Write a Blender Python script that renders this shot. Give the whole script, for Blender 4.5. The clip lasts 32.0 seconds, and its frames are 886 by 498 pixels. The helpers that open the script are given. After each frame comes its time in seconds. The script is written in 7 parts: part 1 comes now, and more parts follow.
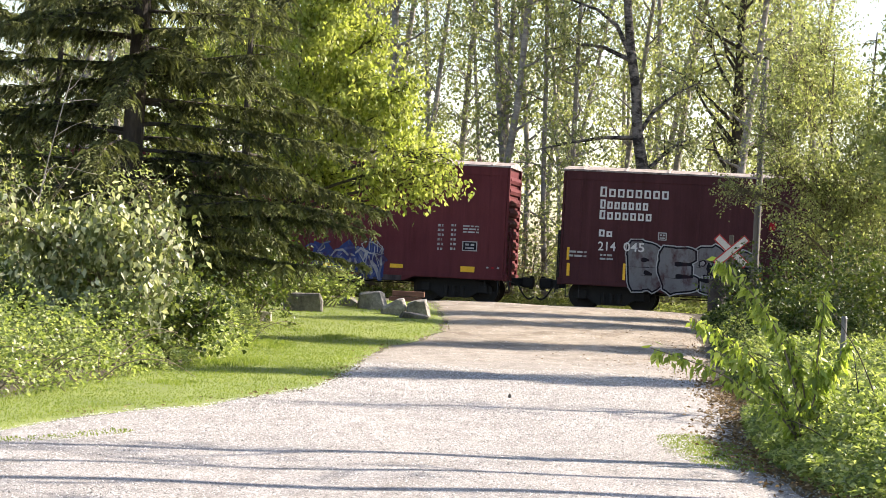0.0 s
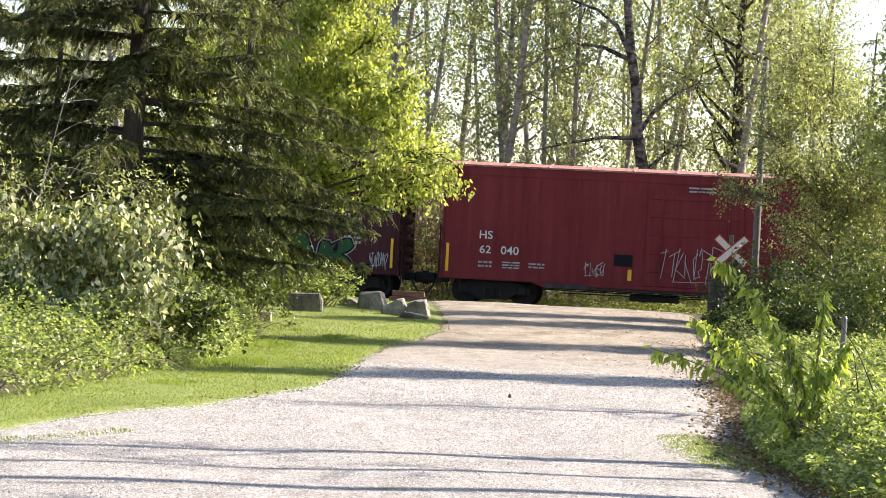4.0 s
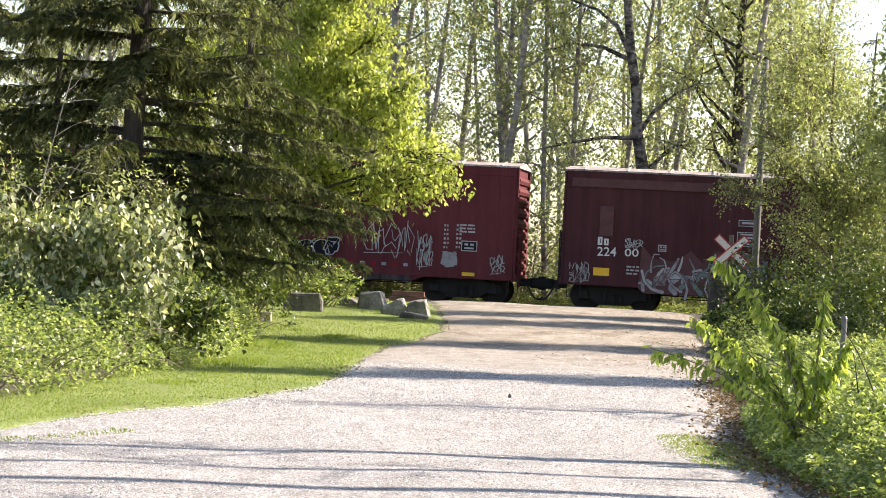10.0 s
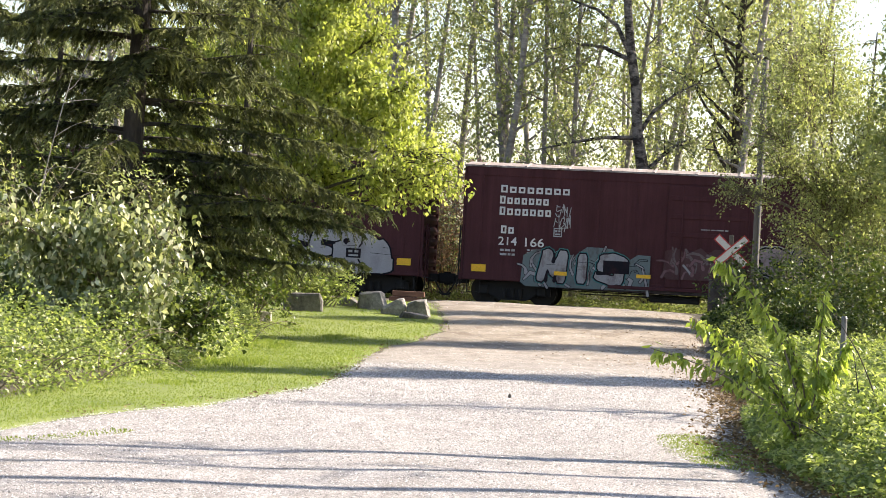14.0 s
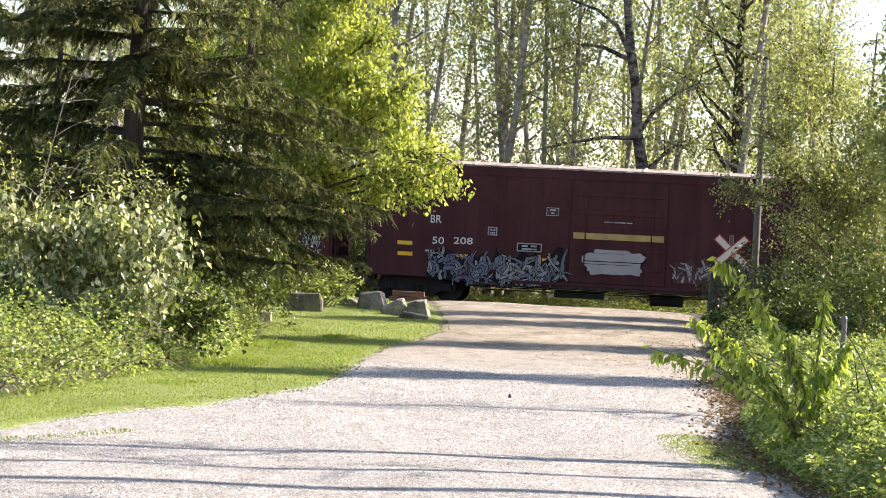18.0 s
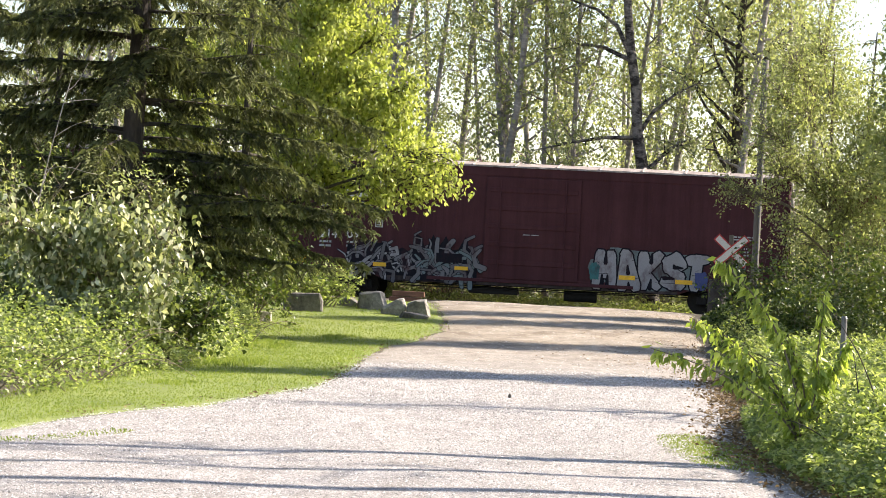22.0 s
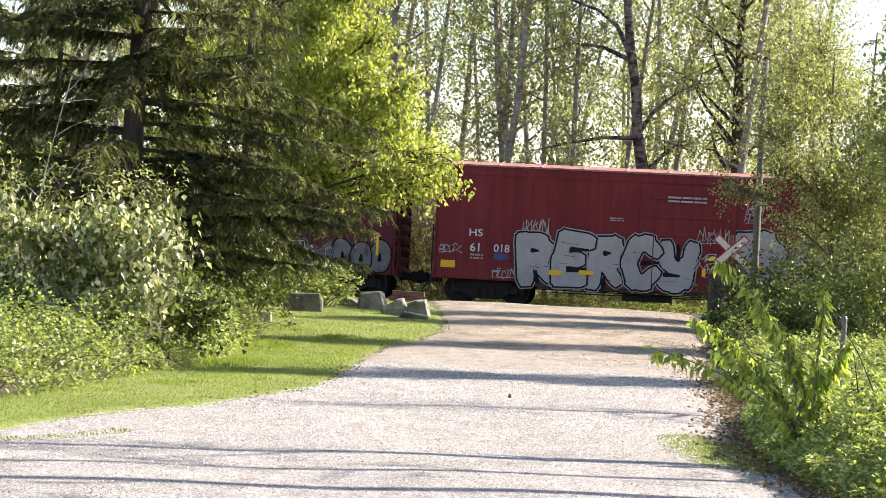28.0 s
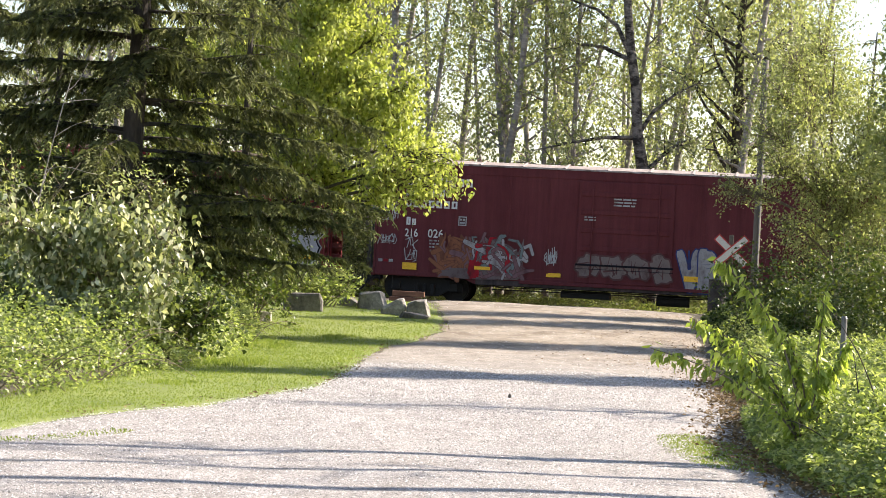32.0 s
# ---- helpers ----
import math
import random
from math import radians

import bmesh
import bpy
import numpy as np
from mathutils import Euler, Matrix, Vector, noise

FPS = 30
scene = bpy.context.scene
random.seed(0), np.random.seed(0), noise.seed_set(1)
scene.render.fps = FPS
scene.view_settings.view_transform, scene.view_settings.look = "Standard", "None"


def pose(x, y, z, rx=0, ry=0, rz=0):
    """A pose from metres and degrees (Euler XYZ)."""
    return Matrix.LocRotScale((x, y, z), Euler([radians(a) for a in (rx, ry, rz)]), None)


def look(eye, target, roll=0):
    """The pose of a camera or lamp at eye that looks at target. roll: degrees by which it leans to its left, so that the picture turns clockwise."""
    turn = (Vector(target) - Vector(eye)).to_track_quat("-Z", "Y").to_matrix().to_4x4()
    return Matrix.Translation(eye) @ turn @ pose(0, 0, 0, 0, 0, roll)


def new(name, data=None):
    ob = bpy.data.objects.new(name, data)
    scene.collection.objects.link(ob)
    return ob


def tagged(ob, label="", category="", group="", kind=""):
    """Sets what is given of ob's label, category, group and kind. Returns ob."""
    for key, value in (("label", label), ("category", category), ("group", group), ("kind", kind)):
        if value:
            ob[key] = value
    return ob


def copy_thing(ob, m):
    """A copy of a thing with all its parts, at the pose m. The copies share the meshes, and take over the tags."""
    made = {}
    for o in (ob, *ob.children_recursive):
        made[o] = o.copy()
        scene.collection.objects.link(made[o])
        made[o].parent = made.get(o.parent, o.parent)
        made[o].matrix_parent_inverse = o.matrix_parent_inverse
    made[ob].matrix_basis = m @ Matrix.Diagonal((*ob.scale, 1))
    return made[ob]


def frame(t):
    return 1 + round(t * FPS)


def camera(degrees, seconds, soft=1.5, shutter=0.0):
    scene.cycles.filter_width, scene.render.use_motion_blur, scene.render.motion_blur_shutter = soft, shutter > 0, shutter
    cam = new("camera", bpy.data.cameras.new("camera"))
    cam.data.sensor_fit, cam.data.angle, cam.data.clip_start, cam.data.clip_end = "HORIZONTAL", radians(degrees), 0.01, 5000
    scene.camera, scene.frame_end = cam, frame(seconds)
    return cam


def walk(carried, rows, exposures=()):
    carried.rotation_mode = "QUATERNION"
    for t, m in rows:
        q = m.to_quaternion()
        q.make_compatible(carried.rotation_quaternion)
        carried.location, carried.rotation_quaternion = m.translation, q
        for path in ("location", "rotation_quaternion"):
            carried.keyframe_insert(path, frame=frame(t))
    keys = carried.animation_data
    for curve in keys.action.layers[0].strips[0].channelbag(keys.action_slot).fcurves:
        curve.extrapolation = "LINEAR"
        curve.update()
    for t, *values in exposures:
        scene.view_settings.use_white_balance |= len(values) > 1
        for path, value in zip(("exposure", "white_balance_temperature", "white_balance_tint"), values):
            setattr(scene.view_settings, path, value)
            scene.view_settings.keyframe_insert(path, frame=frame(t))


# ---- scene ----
# ---------------------------------------------------------------- camera
EYE = (0.0, 0.0, 1.6)
cam = camera(19.0, 32.0, soft=0.85)
CAM_POSE = look(EYE, (0.0, 100.0, 2.112), 2.93)
walk(cam, [(0.0, CAM_POSE), (32.0, CAM_POSE)], exposures=[(0.0, 1.55, 6750, 16), (29.4, 1.55, 6750, 16), (30.4, 1.48, 6750, 16), (32.0, 1.48, 6750, 16)])

# ---------------------------------------------------------------- light
SUN_AZ, SUN_EL = 18.0, 33.0          # degrees from +x towards +y, and above the ground
world = bpy.data.worlds.new("sky")
scene.world = world
world.use_nodes = True
wn = world.node_tree
sky = wn.nodes.new("ShaderNodeTexSky")
sky.sky_type = "NISHITA"
sky.sun_disc = False
sky.sun_elevation = radians(SUN_EL)
sky.sun_rotation = radians(90.0 - SUN_AZ)
sky.dust_density = 0.9
sky.ozone_density = 1.0
wn.links.new(sky.outputs[0], wn.nodes["Background"].inputs[0])
wn.nodes["Background"].inputs[1].default_value = 0.09
sun = new("sun", bpy.data.lights.new("sun", "SUN"))
sun.data.energy, sun.data.angle, sun.data.color = 5.0, radians(0.5), (1.0, 0.93, 0.80)
to_sun = Vector((math.cos(radians(SUN_AZ)) * math.cos(radians(SUN_EL)), math.sin(radians(SUN_AZ)) * math.cos(radians(SUN_EL)), math.sin(radians(SUN_EL))))
sun.matrix_world = look(to_sun * 60, (0, 0, 0))


# ---------------------------------------------------------------- materials
def nodes_of(name):
    m = bpy.data.materials.new(name)
    m.use_nodes = True
    nt = m.node_tree
    return m, nt, nt.nodes["Principled BSDF"], nt.nodes["Material Output"]


def ramp(nt, src, stops):
    r = nt.nodes.new("ShaderNodeValToRGB")
    e = r.color_ramp.elements
    while len(e) < len(stops):
        e.new(0.5)
    for k, (p, c) in enumerate(stops):
        e[k].position, e[k].color = p, (*c, 1)
    nt.links.new(src, r.inputs[0])
    return r.outputs[0]


def noise_tex(nt, scale, detail=4, rough=0.6, stretch=None):
    tc = nt.nodes.new("ShaderNodeTexCoord")
    n = nt.nodes.new("ShaderNodeTexNoise")
    n.inputs["Scale"].default_value, n.inputs["Detail"].default_value, n.inputs["Roughness"].default_value = scale, detail, rough
    if stretch:
        mp = nt.nodes.new("ShaderNodeMapping")
        mp.inputs["Scale"].default_value = stretch
        nt.links.new(tc.outputs["Object"], mp.inputs[0])
        nt.links.new(mp.outputs[0], n.inputs["Vector"])
    else:
        nt.links.new(tc.outputs["Object"], n.inputs["Vector"])
    return n.outputs["Fac"]


def mix(nt, fac, a, b, mode="MIX"):
    m = nt.nodes.new("ShaderNodeMix")
    m.data_type, m.blend_type = "RGBA", mode
    for i, v in ((0, fac), (6, a), (7, b)):
        if isinstance(v, (int, float)):
            m.inputs[i].default_value = v
        elif isinstance(v, tuple):
            m.inputs[i].default_value = (*v, 1)
        else:
            nt.links.new(v, m.inputs[i])
    return m.outputs[2]


def bump(nt, bsdf, src, strength, dist):
    b = nt.nodes.new("ShaderNodeBump")
    b.inputs["Strength"].default_value, b.inputs["Distance"].default_value = strength, dist
    nt.links.new(src, b.inputs["Height"])
    nt.links.new(b.outputs[0], bsdf.inputs["Normal"])


def surface(name, dark, light, scale, fine=60, rough=0.8, relief=0.3, dist=0.01, metal=0.0, stretch=None, random_obj=0.0, lo=0.3, hi=0.7):
    """Two scales of colour noise with relief."""
    m, nt, p, _ = nodes_of(name)
    big = noise_tex(nt, scale, 5, 0.65, stretch)
    small = noise_tex(nt, fine, 3, 0.7, stretch)
    c = ramp(nt, big, [(lo, dark), (hi, light)])
    g = ramp(nt, small, [(0.25, (0.55, 0.55, 0.55)), (0.75, (1.25, 1.25, 1.25))])
    c = mix(nt, 0.6, c, g, "MULTIPLY")
    if random_obj:
        oi = nt.nodes.new("ShaderNodeObjectInfo")
        v = ramp(nt, oi.outputs["Random"], [(0, (1 - random_obj,) * 3), (1, (1 + random_obj,) * 3)])
        c = mix(nt, 1.0, c, v, "MULTIPLY")
    nt.links.new(c, p.inputs["Base Color"])
    p.inputs["Roughness"].default_value, p.inputs["Metallic"].default_value = rough, metal
    bump(nt, p, small, relief, dist)
    return m


def leaf_material(name, dark, mid, light, glow=0.45, rough=0.45, at=(0.0, 0.5, 1.0), gloss=0.35):
    """Leaves that differ one by one and let some light through."""
    m, nt, p, out = nodes_of(name)
    geo = nt.nodes.new("ShaderNodeNewGeometry")
    c = ramp(nt, geo.outputs["Random Per Island"], [(at[0], dark), (at[1], mid), (at[2], light)])
    big = noise_tex(nt, 0.9, 2)
    c = mix(nt, 0.5, c, ramp(nt, big, [(0.3, (0.7, 0.72, 0.7)), (0.7, (1.25, 1.2, 1.1))]), "MULTIPLY")
    nt.links.new(c, p.inputs["Base Color"])
    p.inputs["Roughness"].default_value = rough
    p.inputs["Specular IOR Level"].default_value = gloss
    t = nt.nodes.new("ShaderNodeBsdfTranslucent")
    warm = mix(nt, 1.0, c, (1.12, 1.16, 0.60), "MULTIPLY")
    nt.links.new(warm, t.inputs[0])
    s = nt.nodes.new("ShaderNodeMixShader")
    s.inputs[0].default_value = glow
    nt.links.new(p.outputs[0], s.inputs[1])
    nt.links.new(t.outputs[0], s.inputs[2])
    nt.links.new(s.outputs[0], out.inputs[0])
    return m


def plain(name, colour, rough=0.6, metal=0.0, var=0.25, scale=6.0):
    return surface(name, tuple(c * (1 - var) for c in colour), tuple(min(1, c * (1 + var)) for c in colour), scale, 40, rough, 0.12, 0.004, metal)


def car_paint(name, base, fade):
    """Old boxcar paint: streaks that run down, faded patches, rust low down and grime."""
    m, nt, p, _ = nodes_of(name)
    streak = noise_tex(nt, 1.0, 6, 0.7, (5.0, 5.0, 0.35))
    cloud = noise_tex(nt, 0.7, 4, 0.6)
    grit = noise_tex(nt, 55, 3, 0.7)
    c = mix(nt, ramp(nt, cloud, [(0.35, (0, 0, 0)), (0.75, (0.8, 0.8, 0.8))]), base, fade)
    c = mix(nt, 0.75, c, ramp(nt, streak, [(0.3, (0.66, 0.62, 0.6)), (0.65, (1.12, 1.1, 1.1))]), "MULTIPLY")
    c = mix(nt, 0.5, c, ramp(nt, grit, [(0.3, (0.7, 0.7, 0.7)), (0.7, (1.2, 1.2, 1.2))]), "MULTIPLY")
    nt.links.new(c, p.inputs["Base Color"])
    p.inputs["Roughness"].default_value = 0.75
    p.inputs["Specular IOR Level"].default_value = 0.15
    bump(nt, p, cloud, 0.25, 0.02)
    return m


MAT = {
    "soil": surface("forest_soil", (0.05, 0.04, 0.025), (0.14, 0.115, 0.07), 0.8, 30, 0.95, 0.6, 0.03),
    "turf": surface("turf", (0.110, 0.150, 0.028), (0.215, 0.250, 0.056), 0.55, 14, 0.9, 0.3, 0.02),
    "dirt": surface("packed_dirt", (0.26, 0.205, 0.145), (0.42, 0.345, 0.26), 0.5, 22, 0.95, 0.7, 0.02),
    "rock": surface("granite", (0.055, 0.050, 0.045), (0.21, 0.192, 0.172), 2.2, 18, 0.85, 0.8, 0.03),
    # Lighter copies of the granite, with the brightness of sunlit faces in the colour.
    "pale_sunlit_rock": surface("pale_sunlit_granite", (0.17, 0.155, 0.14), (0.52, 0.485, 0.44), 2.2, 18, 0.85, 0.8, 0.03),
    "mid_sunlit_rock": surface("grey_sunlit_granite", (0.095, 0.086, 0.077), (0.40, 0.37, 0.335), 2.2, 18, 0.85, 0.8, 0.03),
    "concrete": surface("old_concrete", (0.28, 0.25, 0.2), (0.48, 0.44, 0.36), 3.0, 30, 0.9, 0.4, 0.01),
    "bark_dark": surface("dark_bark", (0.025, 0.02, 0.016), (0.085, 0.068, 0.052), 5.0, 30, 0.95, 0.9, 0.03, stretch=(1, 1, 0.25)),
    "bark_grey": surface("grey_bark", (0.11, 0.098, 0.085), (0.42, 0.385, 0.34), 3.0, 14, 0.9, 0.7, 0.02, stretch=(0.6, 0.6, 1.4)),
    "bark_cottonwood": surface("cottonwood_bark", (0.020, 0.017, 0.014), (0.20, 0.18, 0.155), 3.6, 12, 0.95, 1.0, 0.06, stretch=(0.9, 0.9, 1.6), lo=0.42, hi=0.60),
    "twig": plain("bare_twig", (0.16, 0.13, 0.09), 0.9),
    "needles": leaf_material("conifer_needles", (0.066, 0.073, 0.036), (0.118, 0.134, 0.059), (0.198, 0.218, 0.097), 0.30, 0.6, gloss=0.10),
    "maple_leaf": leaf_material("yellow_green_maple_leaf", (0.20, 0.250, 0.065), (0.36, 0.410, 0.120), (0.58, 0.60, 0.24), 0.55, 0.5),
    "poplar_leaf": leaf_material("young_poplar_leaf", (0.18, 0.210, 0.105), (0.28, 0.310, 0.160), (0.46, 0.475, 0.290), 0.5, 0.4, gloss=0.5),
    "alder_leaf": leaf_material("young_alder_leaf", (0.18, 0.210, 0.095), (0.31, 0.345, 0.165), (0.52, 0.54, 0.32), 0.55, 0.4, gloss=0.5),
    "shrub_leaf": leaf_material("shrub_leaf", (0.061, 0.099, 0.020), (0.132, 0.188, 0.035), (0.275, 0.327, 0.075), 0.4, 0.4),
    # Leaf colour darkened to stand for deep shade in the shrubs and ivy.
    "shade_dark_leaf": leaf_material("shade_dark_shrub_leaf", (0.033, 0.054, 0.015), (0.072, 0.109, 0.025), (0.165, 0.198, 0.050), 0.35, 0.45),
    # The few near-white leaves paint glints and pale undersides over an olive base.
    "pale_glint_leaf": leaf_material("pale_backed_glint_leaf", (0.105, 0.135, 0.050), (0.215, 0.245, 0.105), (0.800, 0.790, 0.620), 0.38, 0.35, (0.0, 0.60, 0.95), 0.5),
    "bramble_leaf": leaf_material("bramble_leaf", (0.115, 0.155, 0.048), (0.260, 0.325, 0.108), (0.510, 0.550, 0.260), 0.52, 0.4, (0.0, 0.55, 1.0), 0.5),
    "cherry_leaf": leaf_material("bright_cherry_leaf", (0.17, 0.235, 0.045), (0.33, 0.415, 0.085), (0.56, 0.62, 0.20), 0.58, 0.35, gloss=0.6),
    "copper_leaf": leaf_material("withered_copper_leaf", (0.24, 0.13, 0.10), (0.40, 0.23, 0.19), (0.55, 0.37, 0.31), 0.45, 0.6),
    "grass": leaf_material("grass_blade", (0.135, 0.200, 0.036), (0.205, 0.270, 0.052), (0.295, 0.340, 0.088), 0.45, 0.5),
    "dry": leaf_material("dry_litter", (0.09, 0.055, 0.03), (0.19, 0.125, 0.07), (0.30, 0.22, 0.13), 0.15, 0.8),
    "steel": plain("rusty_rail_steel", (0.12, 0.075, 0.05), 0.6, 0.4),
    "ballast": surface("ballast", (0.09, 0.08, 0.07), (0.26, 0.24, 0.22), 2.0, 12, 0.9, 0.9, 0.05),
    "timber": surface("weathered_tie_timber", (0.12, 0.055, 0.035), (0.26, 0.13, 0.085), 3.0, 25, 0.9, 0.5, 0.01, stretch=(0.3, 2, 2)),
    "under": plain("black_greasy_iron", (0.018, 0.017, 0.016), 0.7, 0.3),
    "iron": plain("dusty_truck_iron", (0.017, 0.015, 0.014), 0.75, 0.3),
    "tread": plain("worn_wheel_steel", (0.025, 0.021, 0.019), 0.6, 0.5),
    "dark_sill": surface("dark_sill", (0.018, 0.013, 0.013), (0.085, 0.060, 0.058), 2.2, 30, 0.85, 0.3, 0.01, stretch=(2.5, 1, 0.5)),
    "rubber": plain("black_rubber_hose", (0.015, 0.015, 0.015), 0.6),
    "white": plain("worn_white_paint", (0.62, 0.61, 0.59), 0.6, 0, 0.1),
    "grey_paint": plain("silver_grey_spray_paint", (0.21, 0.205, 0.21), 0.7, 0, 0.16, 1.5),
    "black_paint": plain("black_spray_paint", (0.014, 0.013, 0.018), 0.8, 0, 0.3, 2.0),
    "yellow": plain("yellow_reflector", (0.85, 0.47, 0.02), 0.4, 0, 0.1),
    "red_sign": plain("red_sign_edge", (0.45, 0.03, 0.03), 0.5),
    "pole_wood": surface("utility_pole_wood", (0.075, 0.067, 0.056), (0.20, 0.18, 0.15), 4.0, 30, 0.9, 0.5, 0.01, stretch=(2, 2, 0.2)),
    "grey_metal": plain("galvanised_steel", (0.17, 0.17, 0.165), 0.5, 0.6),
    "stump": surface("charred_stump_wood", (0.02, 0.018, 0.018), (0.07, 0.06, 0.055), 4.0, 30, 0.9, 0.6, 0.02),
}
PAINT = {
    "brown": car_paint("brown_maroon_car_paint", (0.064, 0.0225, 0.0255), (0.092, 0.035, 0.038)),
    "maroon": car_paint("maroon_car_paint", (0.112, 0.0265, 0.0310), (0.143, 0.040, 0.044)),
    "red": car_paint("oxide_red_car_paint", (0.175, 0.0270, 0.0300), (0.212, 0.042, 0.044)),
}
ROOF = {
    "brown": surface("weathered_galvanised_roof", (0.10, 0.07, 0.06), (0.52, 0.45, 0.42), 3.5, 14, 0.7, 0.3, 0.01, 0.0),
    "maroon": surface("pale_flaking_roof", (0.14, 0.095, 0.085), (0.52, 0.46, 0.44), 3.5, 14, 0.7, 0.3, 0.01, 0.0),
    "red": surface("faded_red_roof", (0.16, 0.05, 0.04), (0.48, 0.25, 0.22), 3.5, 14, 0.7, 0.3, 0.01, 0.0),
}


# ---------------------------------------------------------------- mesh helpers
def link(name, me, material, parent=None, label=""):
    me.materials.append(material)
    ob = new(name, me)
    if parent is not None:
        ob.parent = parent
    if label:
        ob["label"] = label
    return ob


def part(name, bm, material, parent, label="", smooth=False):
    me = bpy.data.meshes.new(name)
    bmesh.ops.recalc_face_normals(bm, faces=bm.faces)
    bm.to_mesh(me)
    bm.free()
    if smooth:
        me.shade_smooth()
    return link(name, me, material, parent, label)


def box(bm, x0, x1, y0, y1, z0, z1, bevel=0.0):
    m = Matrix.Translation(((x0 + x1) / 2, (y0 + y1) / 2, (z0 + z1) / 2)) @ Matrix.Diagonal((x1 - x0, y1 - y0, z1 - z0, 1))
    made = bmesh.ops.create_cube(bm, size=1, matrix=m)
    if bevel:
        edges = list({e for v in made["verts"] for e in v.link_edges})
        bmesh.ops.bevel(bm, geom=edges, offset=bevel, segments=2, affect="EDGES", profile=0.5)
    return bm


def prism(bm, poly, y0, y1):
    """A polygon in x and z, carried from y0 to y1."""
    a = [bm.verts.new((x, y0, z)) for x, z in poly]
    b = [bm.verts.new((x, y1, z)) for x, z in poly]
    bm.faces.new(a)
    bm.faces.new(b[::-1])
    n = len(poly)
    for i in range(n):
        bm.faces.new((a[i], b[i], b[(i + 1) % n], a[(i + 1) % n]))
    return bm


def rod(bm, p, q, r, seg=8, r2=None):
    p, q = Vector(p), Vector(q)
    d = q - p
    m = Matrix.Translation((p + q) / 2) @ d.to_track_quat("Z", "Y").to_matrix().to_4x4()
    bmesh.ops.create_cone(bm, cap_ends=True, segments=seg, radius1=r, radius2=r if r2 is None else r2, depth=d.length, matrix=m)
    return bm


class Buf:
    """Triangles gathered as arrays."""

    def __init__(self):
        self.v, self.f, self.n = [], [], 0

    def add(self, v, f):
        self.v.append(np.asarray(v, float).reshape(-1, 3))
        self.f.append(np.asarray(f, int).reshape(-1, 3) + self.n)
        self.n += len(self.v[-1])

    def mesh(self, name, smooth=False):
        v, f = np.concatenate(self.v), np.concatenate(self.f)
        me = bpy.data.meshes.new(name)
        me.vertices.add(len(v))
        me.vertices.foreach_set("co", v.astype(np.float32).ravel())
        me.loops.add(f.size)
        me.loops.foreach_set("vertex_index", f.astype(np.int32).ravel())
        me.polygons.add(len(f))
        me.polygons.foreach_set("loop_start", np.arange(0, f.size, 3, dtype=np.int32))
        me.update(calc_edges=True)
        if smooth:
            me.shade_smooth()
        return me


def unit(a):
    return a / np.maximum(np.linalg.norm(a, axis=-1, keepdims=True), 1e-9)


def leaves(buf, rng, base, way, length, width, up=0.7, fold=0.12):
    """Folded kite-shaped leaves from base along way."""
    n = len(base)
    if not n:
        return
    length = np.broadcast_to(np.asarray(length, float).reshape(-1, 1), (n, 1)) * rng.uniform(0.65, 1.3, (n, 1))
    width = np.broadcast_to(np.asarray(width, float).reshape(-1, 1), (n, 1)) * rng.uniform(0.7, 1.2, (n, 1))
    way = unit(way)
    nrm = rng.normal(0, 1, (n, 3)) + np.array([0, 0, up * 2.5])
    side = unit(np.cross(way, nrm))
    nrm = np.cross(side, way)
    mid = base + way * length * 0.42
    v = np.stack([base, mid + side * width / 2 + nrm * width * fold, base + way * length - nrm * length * 0.08, mid - side * width / 2 + nrm * width * fold], 1)
    i = np.arange(n)[:, None] * 4
    f = np.concatenate([i + np.array([[0, 1, 2]]), i + np.array([[0, 2, 3]])], 1)
    buf.add(v, f)


def tube(buf, pts, radii, seg=6):
    pts = np.asarray(pts, float)
    radii = np.asarray(radii, float)
    t = unit(np.gradient(pts, axis=0))
    ref = np.array([0.31, 0.95, 0.05])
    a = unit(np.cross(t, ref))
    b = np.cross(t, a)
    ang = np.linspace(0, 2 * np.pi, seg, endpoint=False)
    ring = pts[:, None] + radii[:, None, None] * (np.cos(ang)[None, :, None] * a[:, None] + np.sin(ang)[None, :, None] * b[:, None])
    k = len(pts)
    f = []
    for i in range(k - 1):
        for j in range(seg):
            p, q = i * seg + j, i * seg + (j + 1) % seg
            f += [(p, q, q + seg), (p, q + seg, p + seg)]
    f += [((k - 1) * seg, (k - 1) * seg + j, (k - 1) * seg + j + 1) for j in range(1, seg - 1)]
    buf.add(ring, f)


def sweep(p0, way, length, n, rng, wander=0.06, rise=0.0):
    """A wandering line of n + 1 points; rise bends it up (or down)."""
    pts, d = [np.asarray(p0, float)], np.asarray(way, float) / np.linalg.norm(way)
    for _ in range(n):
        d = d + rng.normal(0, wander, 3) + np.array([0, 0, rise / n])
        d = d / np.linalg.norm(d)
        pts.append(pts[-1] + d * length / n)
    return np.array(pts)


def along(pts, s):
    """Points at the shares s of a line."""
    x = np.asarray(s) * (len(pts) - 1)
    i = np.minimum(x.astype(int), len(pts) - 2)
    w = (x - i)[:, None]
    return pts[i] * (1 - w) + pts[i + 1] * w


def step(a, b, v):
    t = np.clip((v - a) / (b - a), 0, 1)
    return t * t * (3 - 2 * t)


